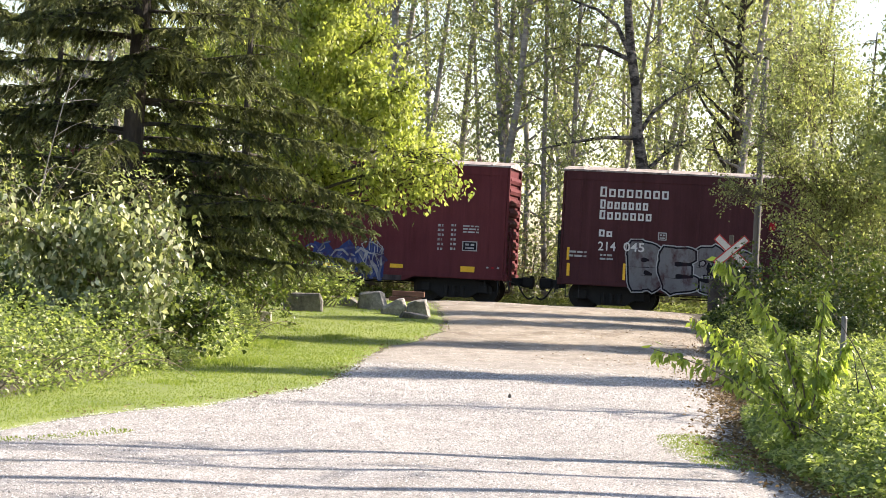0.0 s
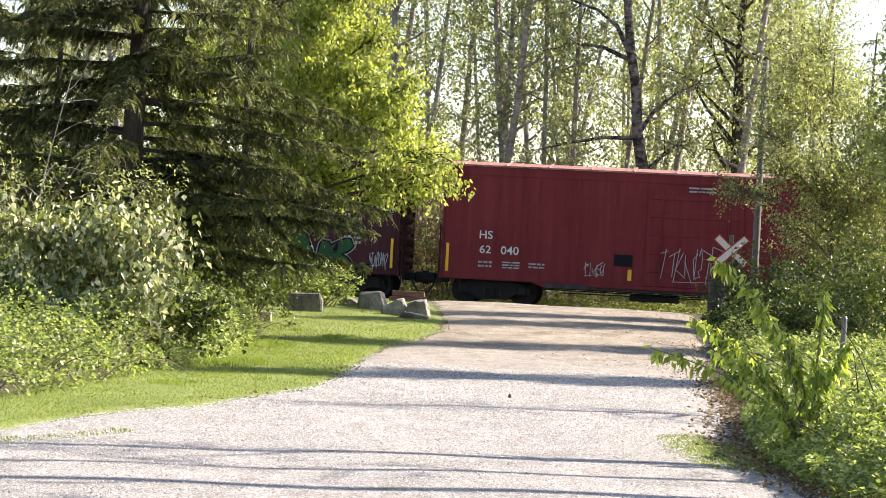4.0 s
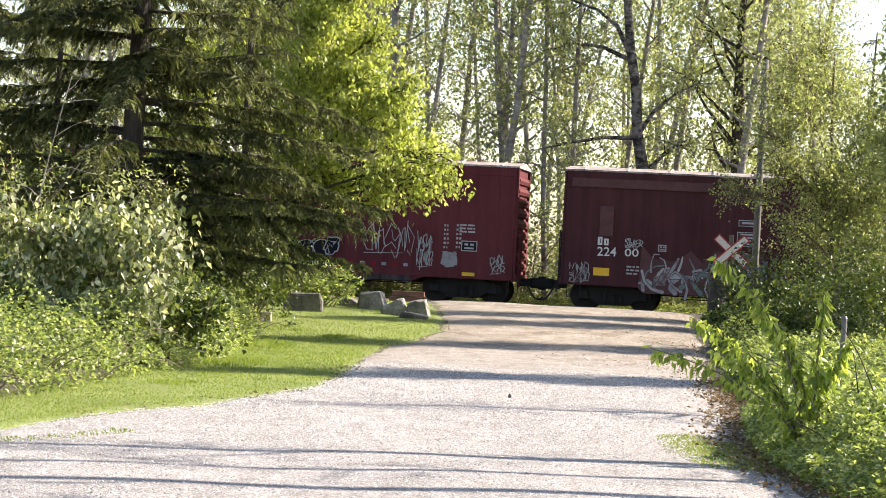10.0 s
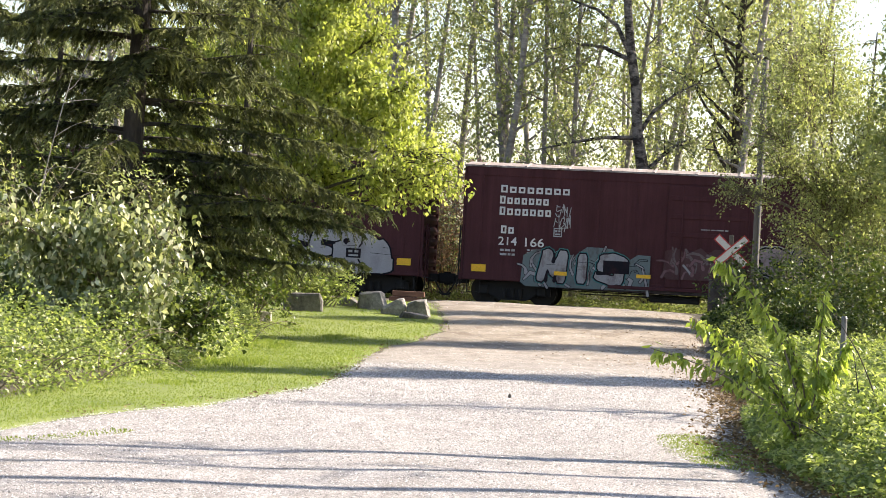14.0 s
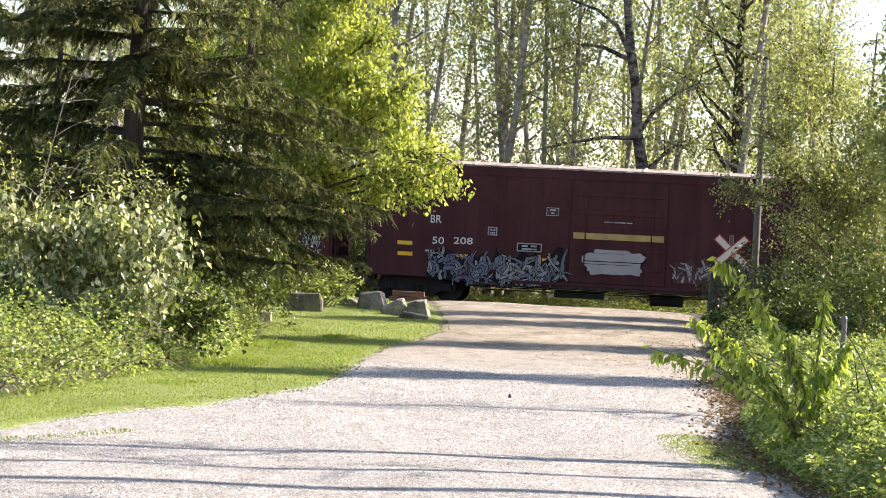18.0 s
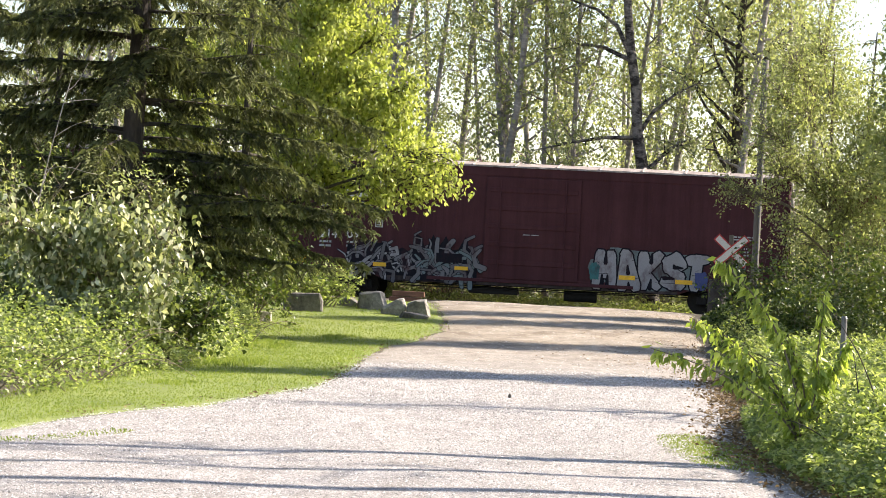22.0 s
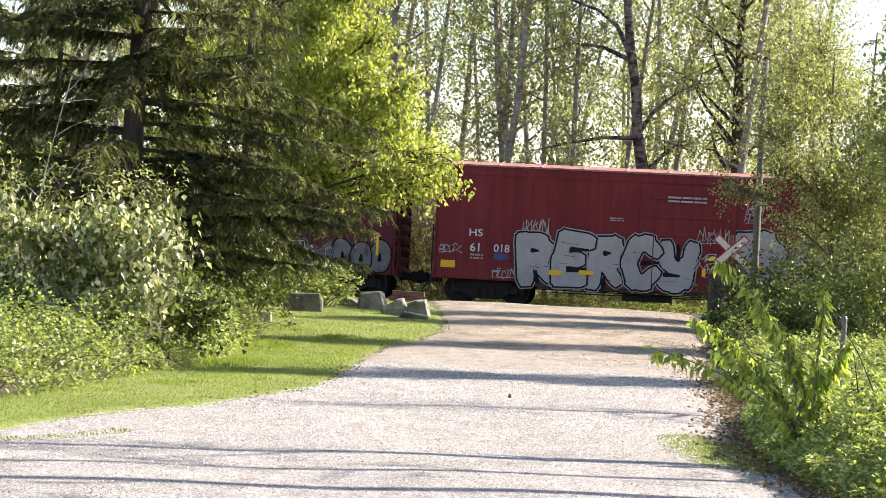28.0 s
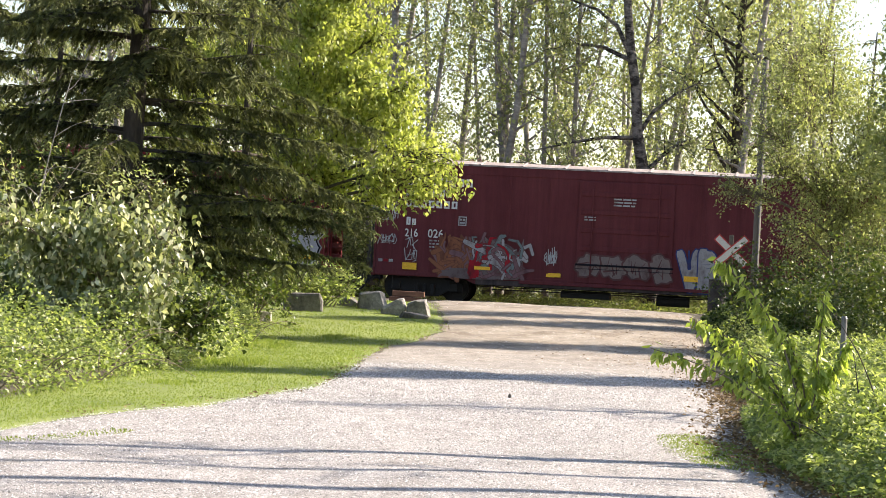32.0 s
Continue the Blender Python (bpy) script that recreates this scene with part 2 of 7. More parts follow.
def ground_z(x, y):
    """Height of the ground: level near the camera, rising to the crossing and level beyond."""
    x, y = np.asarray(x, float), np.asarray(y, float)
    z = 0.46 * step(44, 75, y) - 0.18 * step(78, 84, y + 0.15 * x)
    return z + 0.04 * np.sin(x * 0.9 + 1) * np.sin(y * 0.35) * step(3.5, 8, np.abs(x - 2)) + 0.10 * step(5, 12, np.abs(x - 2)) * step(20, 40, y)


def inside(poly, x, y):
    hit = np.zeros(len(x), bool)
    n = len(poly)
    for i in range(n):
        (x0, y0), (x1, y1) = poly[i], poly[(i + 1) % n]
        c = (y0 > y) != (y1 > y)
        with np.errstate(divide="ignore", invalid="ignore"):
            hit ^= c & (x < (x1 - x0) * (y - y0) / (y1 - y0 + 1e-12) + x0)
    return hit


def scatter(rng, poly, n):
    p = np.array(poly)
    lo, hi = p.min(0), p.max(0)
    out = np.zeros((0, 2))
    while len(out) < n:
        q = rng.uniform(lo, hi, (n * 2, 2))
        out = np.concatenate([out, q[inside(poly, q[:, 0], q[:, 1])]])
    return out[:n]


def holder(name, x, y, z, label, category, group="", turn=0.0):
    ob = new(name)
    ob.matrix_world = pose(x, y, z, 0, 0, turn)
    return tagged(ob, label, category, group)


# ---------------------------------------------------------------- ground, road and track
ROAD_LEFT = [(-4.2, -30), (-4.3, 8), (-4.2, 20), (-3.78, 23.1), (-3.5, 24.2), (-3.22, 25.8), (-2.66, 26.8), (-2.11, 29.5), (-1.62, 32.4), (-1.45, 35.2), (-1.37, 40.2), (-1.3, 44.5), (-0.99, 48.5), (-0.5, 51.5), (-0.1, 55.7), (0.0, 61), (-0.2, 68.2), (-0.3, 73), (-0.4, 78), (-0.2, 86), (0.3, 92)]
ROAD_RIGHT = [(3.6, -30), (3.3, 8), (3.15, 18), (2.95, 20.3), (2.85, 22.1), (2.98, 25.2), (3.46, 30.2), (4.12, 37.7), (5.1, 49), (5.99, 59.3), (6.7, 68), (7.3, 75), (7.6, 80), (7.9, 86), (8.2, 92)]


def edge_x(line, y):
    a = np.array(line)
    return np.interp(y, a[:, 1], a[:, 0])


def ground():
    xs = np.concatenate([[-900, -300, -120, -60, -40], np.arange(-30, 41, 1.0), [50, 70, 120, 300, 900]])
    ys = np.concatenate([[-900, -200, -60], np.arange(-20, 131, 1.0), [150, 200, 300, 900]])
    X, Y = np.meshgrid(xs, ys)
    Z = ground_z(X, Y)
    v = np.stack([X, Y, Z], -1).reshape(-1, 3)
    nx, ny = len(xs), len(ys)
    i = (np.arange(ny - 1)[:, None] * nx + np.arange(nx - 1)).ravel()
    f = np.concatenate([np.stack([i, i + 1, i + nx + 1], 1), np.stack([i, i + nx + 1, i + nx], 1)])
    b = Buf()
    b.add(v, f)
    ob = link("ground", b.mesh("ground", True), MAT["soil"])
    tagged(ob, "dark forest soil under brambles and trees", "ground", kind="structure")


def road_z(x, y):
    """Height of the crowned lane."""
    l, r = edge_x(ROAD_LEFT, y), edge_x(ROAD_RIGHT, y)
    t = np.clip((x - l) / (r - l), 0, 1)
    return ground_z(x, y) + 0.05 * (1 - (2 * t - 1) ** 6) + 0.012 * np.sin(x * 2.1 + y * 0.7) * (1 - (2 * t - 1) ** 2)


def ribbon(name, left, right, ys, lift, material, label, category):
    """A sheet between two lines, a little above the ground, with a crowned middle and ragged edges."""
    b = Buf()
    rng = np.random.default_rng(5)
    k = 15
    rows = []
    wob = rng.uniform(0, 6, 4)
    for y in ys:
        l = left(y) + 0.05 * math.sin(y * 1.3 + wob[0]) + 0.03 * math.sin(y * 3.1 + wob[1])
        r = right(y) + 0.05 * math.sin(y * 1.1 + wob[2]) + 0.03 * math.sin(y * 2.7 + wob[3])
        t = np.linspace(0, 1, k)
        x = l + (r - l) * t
        z = ground_z(x, y) + lift * (1 - (2 * t - 1) ** 6) - 0.02 * (np.abs(2 * t - 1) > 0.99) + 0.012 * np.sin(x * 2.1 + y * 0.7) * (1 - (2 * t - 1) ** 2)
        rows.append(np.stack([x, np.full(k, y), z], 1))
    v = np.concatenate(rows)
    n = len(ys)
    i = (np.arange(n - 1)[:, None] * k + np.arange(k - 1)).ravel()
    b.add(v, np.concatenate([np.stack([i, i + 1, i + k + 1], 1), np.stack([i, i + k + 1, i + k], 1)]))
    return tagged(link(name, b.mesh(name, True), material), label, category, kind="structure")


def road():
    m, nt, p, _ = nodes_of("gravel_to_dirt")
    tc = nt.nodes.new("ShaderNodeTexCoord")
    sep = nt.nodes.new("ShaderNodeSeparateXYZ")
    nt.links.new(tc.outputs["Object"], sep.inputs[0])
    patch = noise_tex(nt, 0.25, 4, 0.6)
    add = nt.nodes.new("ShaderNodeMath")
    add.operation = "MULTIPLY_ADD"
    nt.links.new(patch, add.inputs[0])
    add.inputs[1].default_value = 26.0
    nt.links.new(sep.outputs[1], add.inputs[2])
    far = nt.nodes.new("ShaderNodeMapRange")
    far.inputs["From Min"].default_value, far.inputs["From Max"].default_value = 46, 66
    nt.links.new(add.outputs[0], far.inputs[0])
    stones = noise_tex(nt, 38, 4, 0.85)
    coarse = noise_tex(nt, 1.6, 7, 0.75, (1.6, 0.6, 1))
    g = ramp(nt, stones, [(0.36, (0.060, 0.055, 0.052)), (0.47, (0.27, 0.252, 0.235)), (0.66, (0.545, 0.515, 0.49))])
    d = ramp(nt, stones, [(0.32, (0.15, 0.125, 0.10)), (0.55, (0.30, 0.262, 0.212)), (0.70, (0.48, 0.435, 0.37))])
    worn = noise_tex(nt, 1.1, 7, 0.72, (1.0, 0.45, 1))
    d = mix(nt, 0.8, d, ramp(nt, worn, [(0.38, (0.62, 0.54, 0.46)), (0.58, (1.18, 1.17, 1.16))]), "MULTIPLY")
    c = mix(nt, far.outputs[0], g, d)
    c = mix(nt, 0.7, c, ramp(nt, coarse, [(0.32, (0.58, 0.55, 0.51)), (0.6, (1.12, 1.12, 1.12))]), "MULTIPLY")
    nt.links.new(c, p.inputs["Base Color"])
    p.inputs["Roughness"].default_value = 0.92
    bump(nt, p, stones, 0.8, 0.015)
    ys = np.concatenate([np.arange(-30, 10, 4.0), np.arange(10, 86, 0.25)])
    ribbon("road", lambda y: edge_x(ROAD_LEFT, y), lambda y: edge_x(ROAD_RIGHT, y), ys, 0.05, m, "pale gravel lane turning to packed tan dirt at the crossing", "road")


def verge():
    """The mown strip between the lane and the brambles."""
    outer = [(-5.2, -30), (-5.0, 8), (-5.0, 18), (-5.0, 22), (-4.6, 26), (-4.2, 30), (-3.9, 33), (-3.5, 39), (-3.6, 49), (-4.3, 60), (-5.5, 68), (-6, 73)]
    ys = np.arange(-30, 73.5, 0.5)
    ribbon("grass_verge", lambda y: edge_x(outer, y), lambda y: edge_x(ROAD_LEFT, y) + 0.25, ys, 0.03, MAT["turf"], "sunlit yellow-green mown grass verge along the lane", "grass")


TRACK_TURN = -math.degrees(math.atan(0.15))
TRACK_AT = (0.222, 82.133)
RAIL_TOP = 0.42


def on_track(s, z=RAIL_TOP):
    a = radians(TRACK_TURN)
    return pose(TRACK_AT[0] + s * math.cos(a), TRACK_AT[1] + s * math.sin(a), z, 0, 0, TRACK_TURN)


def track():
    base = new("railway_track")
    base.matrix_world = on_track(0, 0)
    tagged(base, "single railway track of rusty rails on timber ties and ballast", "railway track", kind="structure")
    bm = bmesh.new()
    prof = [(-2.6, 0.10), (-1.5, 0.30), (1.5, 0.30), (2.6, 0.10)]
    a = [bm.verts.new((-190, y, z)) for y, z in prof]
    b = [bm.verts.new((190, y, z)) for y, z in prof]
    for i in range(3):
        bm.faces.new((a[i], b[i], b[i + 1], a[i + 1]))
    part("ballast_bed", bm, MAT["ballast"], base)
    for y in (-0.76, 0.76):
        bm = bmesh.new()
        box(bm, -190, 190, y - 0.035, y + 0.035, RAIL_TOP - 0.05, RAIL_TOP)
        box(bm, -190, 190, y - 0.01, y + 0.01, RAIL_TOP - 0.14, RAIL_TOP - 0.05)
        box(bm, -190, 190, y - 0.07, y + 0.07, RAIL_TOP - 0.16, RAIL_TOP - 0.14)
        part("rail", bm, MAT["steel"], base)
    bm = bmesh.new()
    box(bm, -0.11, 0.11, -1.28, 1.28, 0.18, 0.318, 0.01)
    first = part("tie", bm, MAT["timber"], base)
    for i in range(-30, 61):
        if i == 0:
            continue
        ob = new("tie", first.data)
        ob.parent = base
        ob.location.x = i * 0.6
    for y0, y1 in ((-2.05, -0.9), (-0.62, 0.62), (0.9, 2.05)):
        for k in range(3):
            bm = bmesh.new()
            w = (y1 - y0) / 3
            box(bm, -1.6, 8.6, y0 + k * w + 0.01, y0 + (k + 1) * w - 0.01, 0.30, RAIL_TOP - 0.006 - 0.004 * k, 0.01)
            part("crossing_plank", bm, MAT["dirt"], base)


ground()
verge()
road()
track()

# ---------------------------------------------------------------- train
HALF = 7.6          # half the length of a car's body
SIDE = 1.5          # half its width
ROOF_Z = 4.26
WHEEL_R = 0.42


def wheelset_mesh():
    bm = bmesh.new()
    rod(bm, (0, -1.0, 0), (0, 1.0, 0), 0.075, 10)
    for sgn in (-1, 1):
        y = 0.76 * sgn
        rod(bm, (0, y - 0.06, 0), (0, y + 0.06, 0), WHEEL_R, 28)
        rod(bm, (0, y - 0.09 * sgn - 0.02, 0), (0, y - 0.09 * sgn + 0.02, 0), WHEEL_R + 0.03, 28)
        rod(bm, (0, y - 0.1, 0), (0, y + 0.1, 0), 0.13, 14)
        for k in range(5):
            a = 2 * math.pi * k / 5
            p = Vector((math.cos(a) * 0.26, 0, math.sin(a) * 0.26))
            rod(bm, p + Vector((0, y + 0.04 * sgn, 0)), p + Vector((0, y + 0.075 * sgn, 0)), 0.05, 8)
        rod(bm, (0, 1.0 * sgn - 0.09, 0), (0, 1.0 * sgn + 0.09, 0), 0.11, 12)
    me = bpy.data.meshes.new("wheelset")
    bmesh.ops.recalc_face_normals(bm, faces=bm.faces)
    bm.to_mesh(me)
    bm.free()
    me.materials.append(MAT["tread"])
    return me


def sideframe_mesh():
    bm = bmesh.new()
    poly = [(-1.16, 0.30), (-1.16, 0.52), (-0.95, 0.60), (-0.45, 0.72), (0.45, 0.72), (0.95, 0.60), (1.16, 0.52), (1.16, 0.30), (0.72, 0.33), (0.42, 0.14), (-0.42, 0.14), (-0.72, 0.33)]
    prism(bm, poly, -0.06, 0.06)
    for x in (-0.25, 0.0, 0.25):
        rod(bm, (x, -0.07, 0.2), (x, -0.07, 0.5), 0.075, 10)
    for x in (-0.89, 0.89):
        box(bm, x - 0.14, x + 0.14, -0.12, 0.1, 0.30, 0.56, 0.03)
    me = bpy.data.meshes.new("sideframe")
    bmesh.ops.recalc_face_normals(bm, faces=bm.faces)
    bm.to_mesh(me)
    bm.free()
    me.materials.append(MAT["iron"])
    return me


WHEELSET, SIDEFRAME = wheelset_mesh(), sideframe_mesh()
WHEELS, CARS = [], []


def child(name, me, parent, m=None):
    ob = new(name, me)
    ob.parent = parent
    if m is not None:
        ob.matrix_local = m
    return ob


def truck(car, x):
    bm = bmesh.new()
    box(bm, -0.22, 0.22, -1.02, 1.02, 0.32, 0.60, 0.03)
    box(bm, -0.75, -0.62, -0.9, 0.9, 0.25, 0.4)
    box(bm, 0.62, 0.75, -0.9, 0.9, 0.25, 0.4)
    rod(bm, (0, 0, 0.58), (0, 0, 0.78), 0.25, 14)
    for sx in (-1, 1):
        for sy in (-1, 1):
            box(bm, sx * 0.40 - 0.05, sx * 0.40 + 0.05, sy * 0.76 - 0.08, sy * 0.76 + 0.08, 0.24, 0.58, 0.02)
    t = part("truck", bm, MAT["under"], car, "greasy black four-wheeled truck under the car")
    t.location = (x, 0, 0)
    for y in (-1.08, 1.08):
        child("sideframe", SIDEFRAME, t, pose(0, y, 0, 0, 0, 0 if y < 0 else 180))
    for dx in (-0.89, 0.89):
        w = child("wheelset", WHEELSET, t, pose(dx, 0, WHEEL_R))
        WHEELS.append((w, dx))


def end_gear(car, sgn, paint):
    """Coupler, hose, steps, end ladder and the pressed ribs of one end."""
    e = sgn * HALF
    bm = bmesh.new()
    box(bm, min(e, e + sgn * 0.42), max(e, e + sgn * 0.42), -0.14, 0.14, 0.58, 0.82, 0.03)
    box(bm, min(e + sgn * 0.4, e + sgn * 0.80), max(e + sgn * 0.4, e + sgn * 0.80), -0.22, 0.16, 0.54, 0.86, 0.06)
    rod(bm, (e + sgn * 0.72, -0.12 * sgn, 0.50), (e + sgn * 0.72, -0.12 * sgn, 0.9), 0.07, 10)
    part("coupler", bm, MAT["under"], car)
    b = Buf()
    t = np.linspace(0, 1, 9)
    pts = np.stack([e + sgn * (0.35 + 0.5 * t), np.full(9, -0.42), 0.62 - 0.42 * np.sin(t * 2.2)], 1)
    tube(b, pts, np.full(9, 0.028), 6)
    link("air_hose", b.mesh("air_hose", True), MAT["rubber"], car)
    bm = bmesh.new()
    rod(bm, (e + sgn * 0.16, -1.42, 0.72), (e + sgn * 0.2, -0.2, 0.66), 0.018, 6)
    rod(bm, (e + sgn * 0.16, -1.42, 0.72), (e + sgn * 0.18, -1.42, 0.45), 0.018, 6)
    part("uncoupling_lever", bm, MAT["under"], car)
    bm = bmesh.new()
    box(bm, min(e, e + sgn * 0.12), max(e, e + sgn * 0.12), -1.46, 1.46, 0.70, 0.92, 0.02)
    part("end_sill", bm, PAINT[paint], car)
    for k in range(9):
        z = 1.15 + k * 0.33
        bm = bmesh.new()
        w = 1.34
        n = 4
        prof = [(0, -0.13), (0.06, -0.10), (0.10, 0.0), (0.06, 0.10), (0, 0.13)]
        a = [bm.verts.new((e + sgn * u, -w, z + v)) for u, v in prof]
        c = [bm.verts.new((e + sgn * u, w, z + v)) for u, v in prof]
        for i in range(n):
            bm.faces.new((a[i], c[i], c[i + 1], a[i + 1]))
        bm.faces.new(a)
        bm.faces.new(c[::-1])
        part("end_rib", bm, PAINT[paint], car)
    for y in (-1.40, 1.40):
        bm = bmesh.new()
        box(bm, min(e, e + sgn * 0.07), max(e, e + sgn * 0.07), y - 0.08, y + 0.08, 0.92, ROOF_Z - 0.12, 0.015)
        part("corner_post", bm, PAINT[paint], car)
    bm = bmesh.new()
    for y in (-1.28, -0.84):
        box(bm, min(e + sgn * 0.13, e + sgn * 0.17), max(e + sgn * 0.13, e + sgn * 0.17), y - 0.025, y + 0.025, 0.55, 2.35)
    for k in range(5):
        rod(bm, (e + sgn * 0.15, -1.28, 0.72 + k * 0.38), (e + sgn * 0.15, -0.84, 0.72 + k * 0.38), 0.014, 6)
    for z in (0.8, 2.2):
        for y in (-1.28, -0.84):
            box(bm, min(e, e + sgn * 0.15), max(e, e + sgn * 0.15), y - 0.015, y + 0.015, z - 0.015, z + 0.015)
    part("end_ladder", bm, MAT["under"] if sgn < 0 else PAINT[paint], car)
    for y in (-1.47, 1.47):
        bm = bmesh.new()
        for x in (e - sgn * 0.15, e - sgn * 0.55):
            rod(bm, (x, y, 0.72), (x, y, 0.34), 0.014, 6)
        box(bm, min(e - sgn * 0.15, e - sgn * 0.55), max(e - sgn * 0.15, e - sgn * 0.55), y - 0.05, y + 0.05, 0.33, 0.35)
        part("sill_step", bm, MAT["under"], car)


def boxcar(label, s_left, s_right, paint, door_x=0.0, door_w=2.9, door_ribs=5):
    car = new("boxcar")
    tagged(car, label, "boxcar", "cars of the freight train")
    half = HALF
    CARS.append((car, (s_left + s_right) / 2))
    car.matrix_world = on_track((s_left + s_right) / 2)
    col = PAINT[paint]
    lo, mid, t = 0.72, 0.58, half - 3.1
    poly = [(-half, lo), (-t - 0.35, lo), (-t, mid), (t, mid), (t + 0.35, lo), (half, lo), (half, ROOF_Z - 0.10), (-half, ROOF_Z - 0.10)]
    bm = bmesh.new()
    prism(bm, poly, -SIDE, SIDE)
    bmesh.ops.bevel(bm, geom=[e for e in bm.edges if abs(e.verts[0].co.z - e.verts[1].co.z) > 2], offset=0.05, segments=3, affect="EDGES", profile=0.5)
    part("body", bm, col, car)
    bm = bmesh.new()
    w = SIDE + 0.05
    prof = [(-w, ROOF_Z - 0.10), (-w, ROOF_Z - 0.05), (0, ROOF_Z + 0.10), (w, ROOF_Z - 0.05), (w, ROOF_Z - 0.10)]
    a = [bm.verts.new((-half - 0.08, y, z)) for y, z in prof]
    b = [bm.verts.new((half + 0.08, y, z)) for y, z in prof]
    for i in range(5):
        bm.faces.new((a[i], b[i], b[(i + 1) % 5], a[(i + 1) % 5]))
    bm.faces.new(a)
    bm.faces.new(b[::-1])
    roof = part("roof", bm, ROOF[paint], car, "sun-bleached flaking sheet roof")
    bm = bmesh.new()
    for sgn in (-1, 1):
        v = [bm.verts.new(p) for p in ((-0.04, sgn * w, ROOF_Z - 0.06), (0.04, sgn * w, ROOF_Z - 0.06), (0.04, 0, ROOF_Z + 0.14), (-0.04, 0, ROOF_Z + 0.14))]
        u = [bm.verts.new(p) for p in ((-0.03, sgn * w, ROOF_Z - 0.03), (0.03, sgn * w, ROOF_Z - 0.03), (0.03, 0, ROOF_Z + 0.143), (-0.03, 0, ROOF_Z + 0.143))]
        for q in (u, (v[0], v[1], u[1], u[0]), (v[1], v[2], u[2], u[1]), (v[3], v[0], u[0], u[3])):
            bm.faces.new(q)
    rib = part("roof_rib", bm, ROOF[paint], roof)
    rib.location.x = -half + 0.5
    for k in range(1, 12):
        o = child("roof_rib", rib.data, roof)
        o.location.x = -half + 0.5 + k * (2 * half - 1.0) / 11
    for z0, z1, d, nm in ((ROOF_Z - 0.36, ROOF_Z - 0.11, 0.018, "top_chord"), (lo + 0.02, lo + 0.13, 0.02, "side_sill")):
        bm = bmesh.new()
        box(bm, -half + 0.02, half - 0.02, -SIDE - d, -SIDE + 0.01, z0, z1, 0.006)
        part(nm, bm, col, car)
    n = 12
    xs = [-half + 0.5 + k * (2 * half - 1.0) / n for k in range(n + 1)]
    bm = bmesh.new()
    box(bm, -0.035, 0.035, -SIDE - 0.012, -SIDE + 0.01, lo + 0.13, ROOF_Z - 0.36, 0.004)
    seam = None
    for x in xs:
        if abs(x - door_x) < door_w / 2 + 0.1:
            continue
        if seam is None:
            seam = part("side_seam", bm, col, car)
        else:
            seam = child("side_seam", seam.data, car)
        seam.location.x = x
    # Dark mottled band along the lowest part of the side.
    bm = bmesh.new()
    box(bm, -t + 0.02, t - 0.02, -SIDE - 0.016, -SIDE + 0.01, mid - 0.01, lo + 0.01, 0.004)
    part("belly_sill", bm, MAT["dark_sill"], car, "dark mottled sill below the door")
    # door
    bm = bmesh.new()
    x0, x1 = door_x - door_w / 2, door_x + door_w / 2
    box(bm, x0, x1, -SIDE - 0.05, -SIDE + 0.02, 0.78, ROOF_Z - 0.40, 0.015)
    door = part("door", bm, col, car)
    for k in range(door_ribs):
        z = 1.0 + (k + 0.5) * 2.75 / door_ribs
        bm = bmesh.new()
        box(bm, x0 + 0.1, x1 - 0.1, -SIDE - 0.075, -SIDE - 0.045, z - 0.07, z + 0.07, 0.012)
        part("door_rib", bm, col, door)
    for x in (x0 + 0.45, x1 - 0.45):
        bm = bmesh.new()
        rod(bm, (x, -SIDE - 0.10, 0.8), (x, -SIDE - 0.10, ROOF_Z - 0.45), 0.018, 8)
        part("lock_rod", bm, col, door)
    bm = bmesh.new()
    box(bm, x0 - 1.7, x1 + 1.7, -SIDE - 0.09, -SIDE + 0.01, 0.66, 0.76, 0.01)
    part("door_rail", bm, col, car)
    bm = bmesh.new()
    box(bm, -half + 0.3, half - 0.3, -0.25, 0.25, 0.54, 0.74)
    box(bm, -1.9, -0.4, -1.2, -0.7, 0.30, 0.50, 0.03)
    for x in (-3.4, -1.2, 1.2, 3.4):
        box(bm, x - 0.05, x + 0.05, -1.45, 1.45, 0.55, 0.66)
    part("underframe", bm, MAT["under"], car)
    bm = bmesh.new()
    rod(bm, (1.0, -0.85, 0.36), (2.0, -0.85, 0.36), 0.17, 14)
    part("brake_cylinder", bm, MAT["under"], car)
    bm = bmesh.new()
    rod(bm, (-5.0, -0.6, 0.52), (5.0, -0.6, 0.50), 0.016, 6)
    rod(bm, (-4.0, -1.3, 0.44), (3.2, -1.3, 0.47), 0.016, 6)
    for x in (-3.0, 0.2, 2.6):
        rod(bm, (x, -1.3, 0.45), (x, -1.3, 0.60), 0.012, 6)
    part("brake_rod", bm, MAT["under"], car)
    for x in (-half + 1.52, half - 1.52):
        truck(car, x)
    for sgn in (-1, 1):
        end_gear(car, sgn, paint)
    return car


